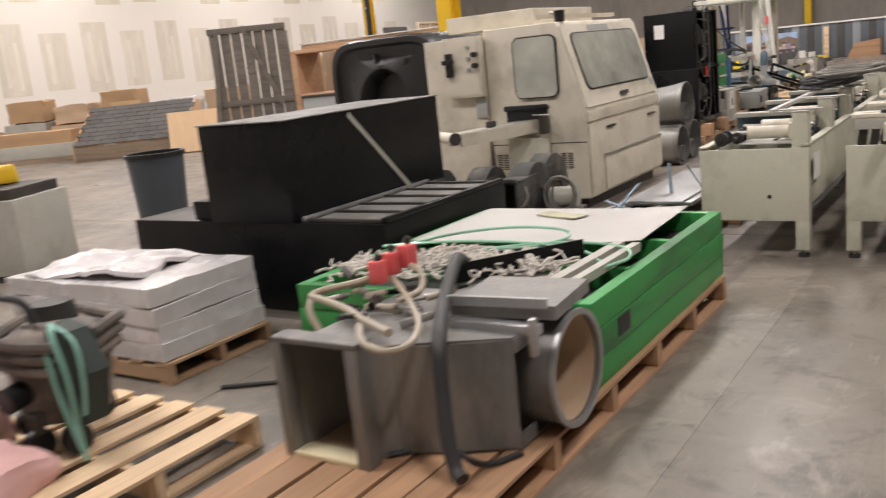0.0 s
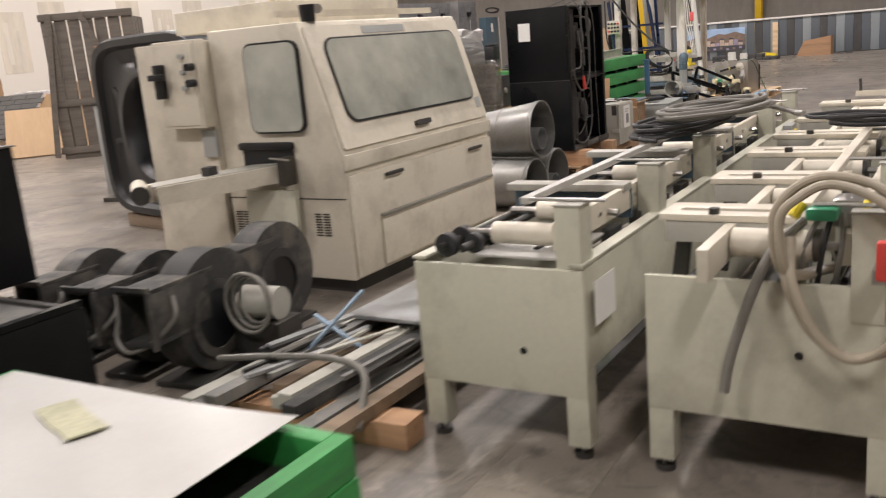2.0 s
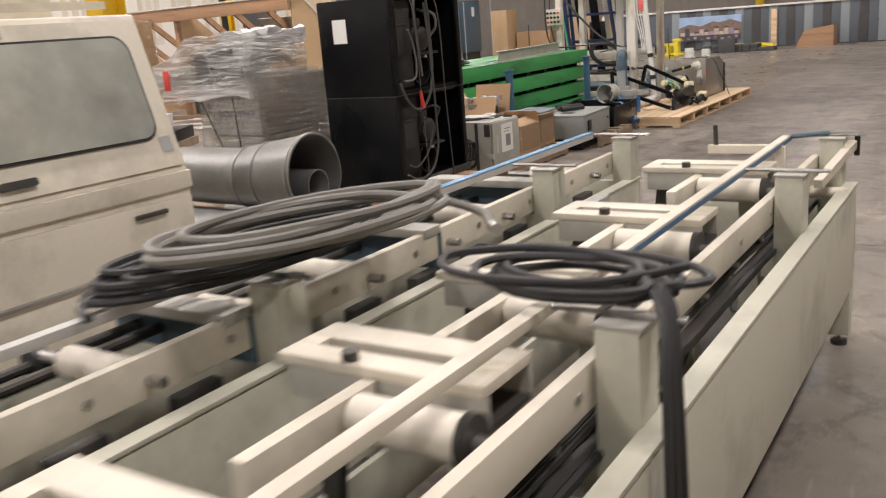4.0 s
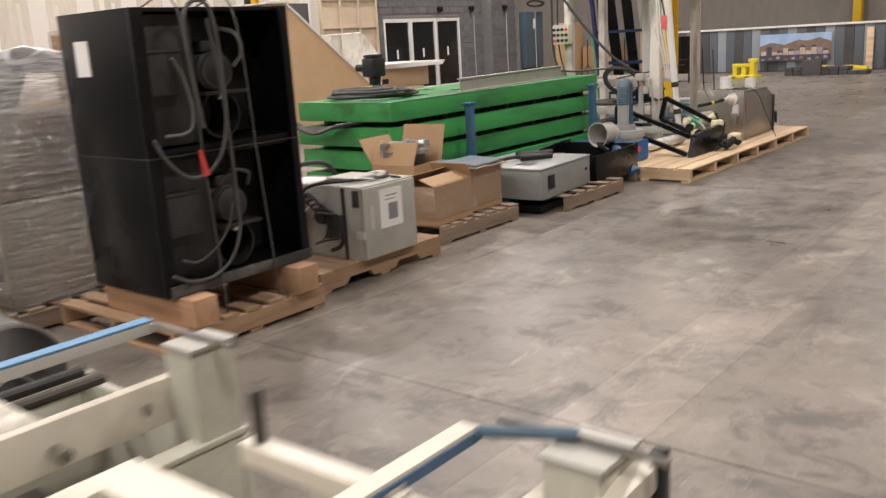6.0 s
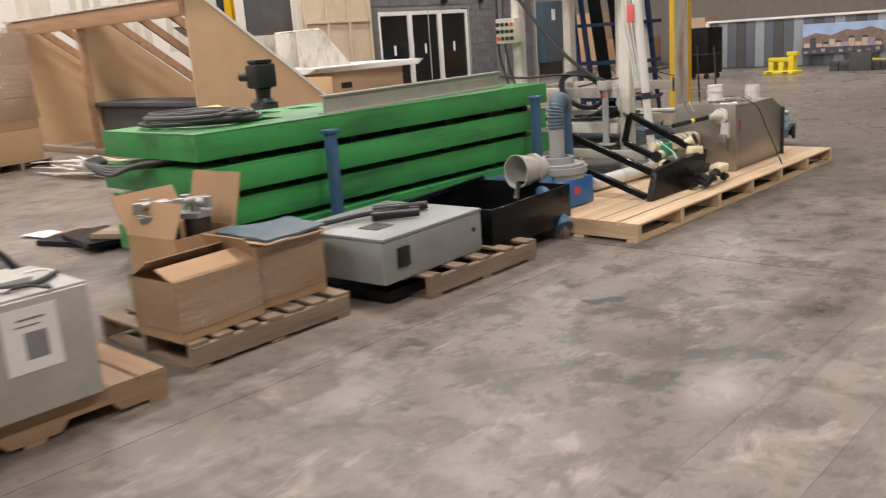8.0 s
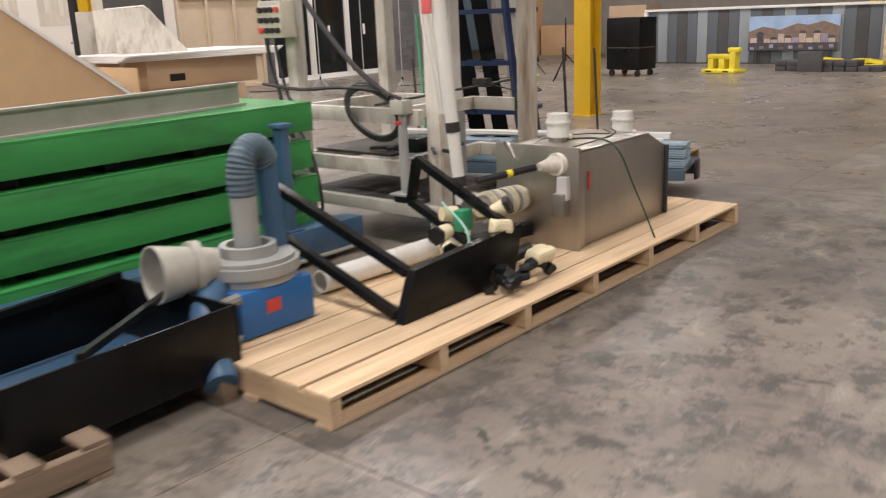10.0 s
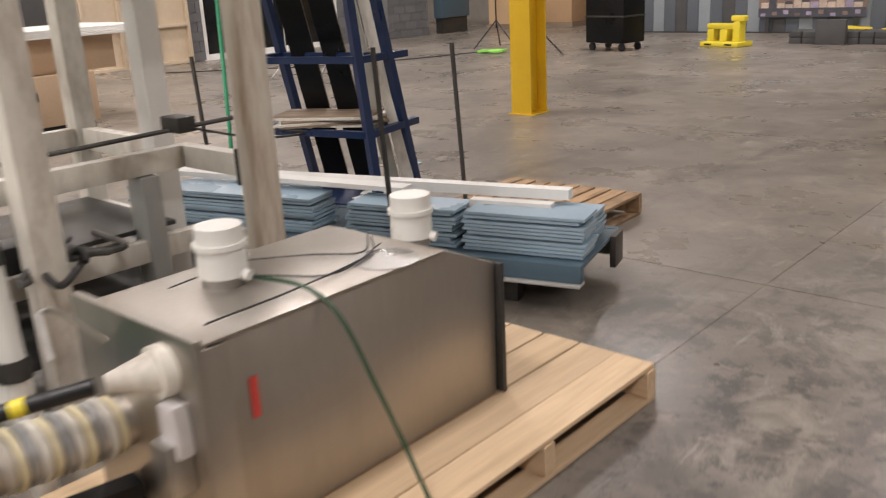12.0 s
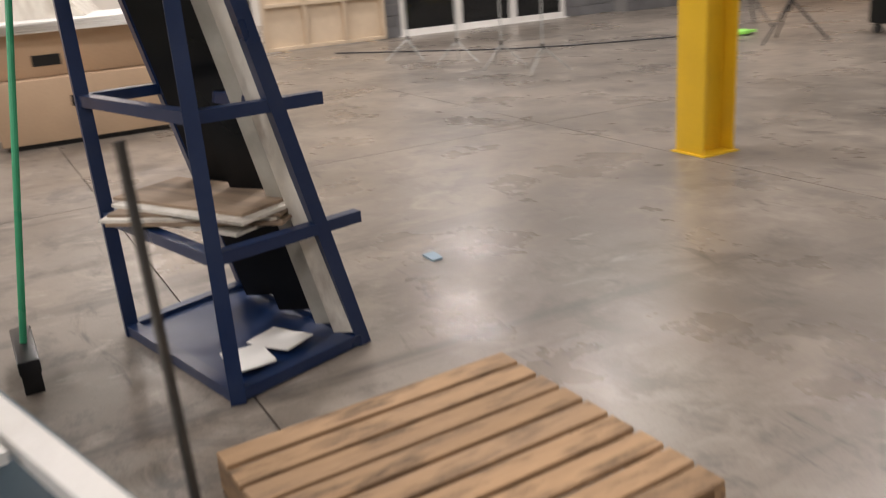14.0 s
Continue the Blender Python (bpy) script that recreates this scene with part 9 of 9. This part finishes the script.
def black_tote():
    t = thing("black_tote", "large black plastic tub standing on edge with a round hollow", "plastic tub", -5.25, 7.25, 0, -12)
    n, seg = 12, 48
    bm = bmesh.new()
    # rounded box shell whose face sinks into a round hollow
    rings = []
    for s_, dep in ((1.0, 0.62), (1.0, 0.05), (0.97, 0.0), (0.90, 0.0), (0.86, 0.05), (0.72, 0.08), (0.60, 0.0), (0.55, 0.0), (0.50, 0.06), (0.46, 0.22), (0.25, 0.24)):
        ring = []
        for k in range(seg):
            a = 2 * math.pi * k / seg
            c, q = math.cos(a), math.sin(a)
            pw = 0.35 if s_ > 0.7 else 1.0
            ex, ez = abs(c) ** pw * (1 if c > 0 else -1), abs(q) ** pw * (1 if q > 0 else -1)
            wx, wz = (0.98, 0.84) if s_ > 0.7 else (0.86, 0.86)
            ring.append(bm.verts.new((ex * wx * s_, -0.3 + dep, 0.97 + ez * wz * s_)))
        rings.append(ring)
    for a_, b_ in zip(rings, rings[1:]):
        for k in range(seg):
            bm.faces.new((a_[k], a_[(k + 1) % seg], b_[(k + 1) % seg], b_[k]))
    bm.faces.new(rings[-1])
    bm.faces.new(rings[0][::-1])
    bmesh.ops.recalc_face_normals(bm, faces=bm.faces)
    part("shell", bm, BLACKPLASTIC, t)
    for k in range(8):
        a = 2 * math.pi * k / 8 + 0.2
        part("rib", nbeam((0.52 * math.cos(a), -0.26, 0.97 + 0.5 * math.sin(a)), (0.76 * math.cos(a), -0.24, 0.97 + 0.66 * math.sin(a)), 0.05, 0.05), BLACKPLASTIC, t)
    part("runner", nbox(-0.8, 0.8, -0.25, 0.3, 0.0, 0.125, 0.01), OLDPALLET, t)
    part("roller", ncyl((0.6, -0.55, 0.13), (1.1, -0.5, 0.13), 0.09), WORNWHITE, t)


black_tote()
ws = thing("timber_rack", "orange timber shelf frame behind the tub", "shelf", -7.9, 9.6, 0)
for x in (-0.9, 0.9):
    part("post", nbox(x - 0.06, x + 0.06, -0.3, 0.3, 0.0, 1.85, 0.004), TIMBER, ws)
for z in (0.4, 1.1, 1.8):
    part("shelf", nbox(-0.839, 0.839, -0.3, 0.3, z, z + 0.06, 0.003), TIMBER, ws)



def slatted_crate():
    t = thing("slatted_crate", "tall weathered grey wooden slatted crate", "crate", -12.85, 12.5, 0, 38)
    w, d, h = 1.55, 1.0, 2.58
    for k in range(7):
        x = -w / 2 + k * (w - 0.16) / 6
        part("slat", nbox(x - 0.015, x + 0.185, -d / 2, -d / 2 + 0.03, 0.1, h - 0.12, 0.003), GREYWOOD, t)
    for k in range(4):
        y = -d / 2 + 0.12 + k * 0.24
        part("slat", nbox(w / 2 - 0.03, w / 2, y, y + 0.16, 0.1, h - 0.12, 0.003), GREYWOOD, t)
        part("slat", nbox(-w / 2, -w / 2 + 0.03, y, y + 0.16, 0.1, h - 0.12, 0.003), GREYWOOD, t)
    for z in (0.1, 0.95, h - 0.12):
        part("batten", nbox(-w / 2 - 0.04, w / 2 + 0.04, -d / 2 - 0.04, -d / 2 - 0.001, z, z + 0.12, 0.003), GREYWOOD, t)
    part("brace", nbeam((-w / 2 - 0.1, -d / 2 - 0.1, 0.05), (-w / 2 + 0.15, -d / 2 - 0.05, h), 0.06, 0.1), GREYWOOD, t)
    part("brace", nbeam((w / 2 + 0.35, -d / 2, 0.05), (w / 2, -d / 2 - 0.03, h * 0.85), 0.06, 0.1), GREYWOOD, t)
    part("brace", nbeam((w / 2 - 0.2, -d / 2 - 0.07, 0.9), (-0.1, -d / 2 - 0.07, h), 0.03, 0.1), GREYWOOD, t)
    part("skid", nbox(-w / 2, w / 2, -d / 2, d / 2, 0.0, 0.1, 0.003), GREYWOOD, t)


slatted_crate()
SHINGLE = mat("grey_shingle", (0.085, 0.08, 0.075), 0.85, var=0.25, scale=5, bump=0.15)


def shingle_mock(x, y, rz):
    t = thing("shingled_roof_mock_up", "small plywood roof mock-up clad in grey shingles", "building mock-up", x, y, 0, rz)
    part("side", prism(bmesh.new(), [(-0.9, 0.0), (0.7, 0.0), (0.7, 1.15), (0.4, 1.15), (-0.9, 0.35)], "x", 1.3, 1.33), PLY, t)
    part("side", prism(bmesh.new(), [(-0.9, 0.0), (0.7, 0.0), (0.7, 1.15), (0.4, 1.15), (-0.9, 0.35)], "x", -1.33, -1.3), PLY, t)
    for k in range(9):
        s = k / 9
        for j in range(8):
            x0 = -1.29 + j * 0.3225 + (0.12 if k % 2 else 0)
            part("shingle", nbeam((min(x0 + 0.15, 1.2), -0.92 + s * 1.3, 0.38 + s * 0.8), (min(x0 + 0.15, 1.2), -0.76 + s * 1.3, 0.47 + s * 0.8), 0.31, 0.015, 0), SHINGLE, t)
    part("front", nbox(-1.3, 1.3, -0.9, -0.86, 0.0, 0.33, 0.003), OLDPALLET, t)


shingle_mock(-16.6, 12.2, 30)
rwg = random.Random(23)
for x, y, w, h, lean_, m in ((-14.7, 12.3, 1.3, 1.15, 38, PLY), (-14.2, 12.9, 1.0, 1.0, 50, CARD), (-17.9, 12.9, 0.7, 1.35, 20, CARD)):
    pn = thing("plywood_offcut", "tan plywood offcut leaning in a pile by the white wall", "panel", x, y, 0, rwg.uniform(10, 50), "leaning offcuts")
    part("panel", nbeam((0, -0.4, 0.02), (0, -0.4 + h * math.sin(radians(lean_)), h * math.cos(radians(lean_))), w, 0.03), m, pn)
    part("prop", nbox(-w / 2 + 0.05, w / 2 - 0.05, 0.3, 0.34, 0.0, h * 0.5, 0.003), OLDPALLET, pn)
for x, y, h in ((-22.4, 12.6, 0.75), (-21.2, 12.4, 1.5), (-19.9, 12.9, 1.3), (-18.6, 13.4, 1.55), (-17.4, 14.2, 1.2), (-16.2, 14.8, 1.35)):
    pk = thing("wrapped_pallet_load", "pale film-wrapped load on a pallet by the white wall", "goods", x, y, 0, rwg.uniform(15, 40), "wrapped loads")
    part("skid", nbox(-0.6, 0.6, -0.5, 0.5, 0.0, 0.12, 0), OLDPALLET, pk)
    part("load", crumple(nbox(-0.58, 0.56, -0.48, 0.46, 0.121, h * 0.62, 0), 0.03, int(10 * h), 4), (GREYDIRTY, CARD, BOARDTAN)[int(x) % 3], pk)
    part("upper_load", crumple(nbox(-0.45, 0.5, -0.4, 0.4, h * 0.62 + 0.03, h, 0), 0.05, int(20 * h), 4), (CARD, PLASTICWRAP, BOARDTAN)[int(x) % 3], pk)
for k, (x, y, w, h, m) in enumerate([(-19.2, 11.2, 2.6, 0.75, GREYDIRTY), (-13.9, 14.4, 1.3, 1.0, CARD), (-20.5, 13.5, 2.2, 1.2, BOARDTAN), (-20.0, 17.5, 1.8, 1.1, CARD), (-18.5, 20.5, 1.6, 0.9, BOARDTAN), (-9.6, 13.4, 1.1, 0.5, BLACK)]):
    g = thing("stacked_goods", "stacked cartons and panels stored by the white wall", "goods", x, y, 0, 30, "stored goods")
    part("skid", nbox(-w / 2, w / 2, -0.5, 0.5, 0.0, 0.12, 0), OLDPALLET, g)
    part("load", nbox(-w / 2 + 0.04, w / 2 - 0.04, -0.46, 0.46, 0.121, h * 0.6, 0.02), m, g)
    part("load", crumple(nbox(-w / 2 + 0.2, w / 2 - 0.3, -0.4, 0.3, h * 0.6 + 0.002, h, 0), 0.03, k, 3), PLASTICWRAP if k % 2 else CARD, g)
gp = thing("steel_screen", "grey steel panel standing behind the black boxes", "panel", -6.9, 8.6, 0, 12)
part("sheet", nbox(-1.0, 0.9, -0.03, 0.03, 0.05, 1.12, 0.004), GREYPAINT, gp)
part("frame", nbox(-1.02, 0.92, -0.04, 0.04, 1.122, 1.16, 0.003), DARKSTEEL, gp)
part("base", nbox(-0.9, 0.8, -0.25, 0.25, 0.0, 0.05, 0.003), DARKSTEEL, gp)

# linear fixtures of the lighting
FIX = mat("fixture_housing", (0.7, 0.7, 0.7), 0.4, var=0.05, bump=0)
for lx, ly in LAMP_SPOTS:
    f = thing("high_bay_fixture", "white high bay light fixture under the roof", "ceiling light", lx, ly, CEIL_Z, 0, "high bay fixtures")
    part("housing", nbox(-0.38, 0.38, -0.78, 0.78, -0.70, -0.62, 0.01), FIX, f)
    part("hanger", ncyl((0, 0, -0.62), (0, 0, 0), 0.012, seg=8), STEEL, f)
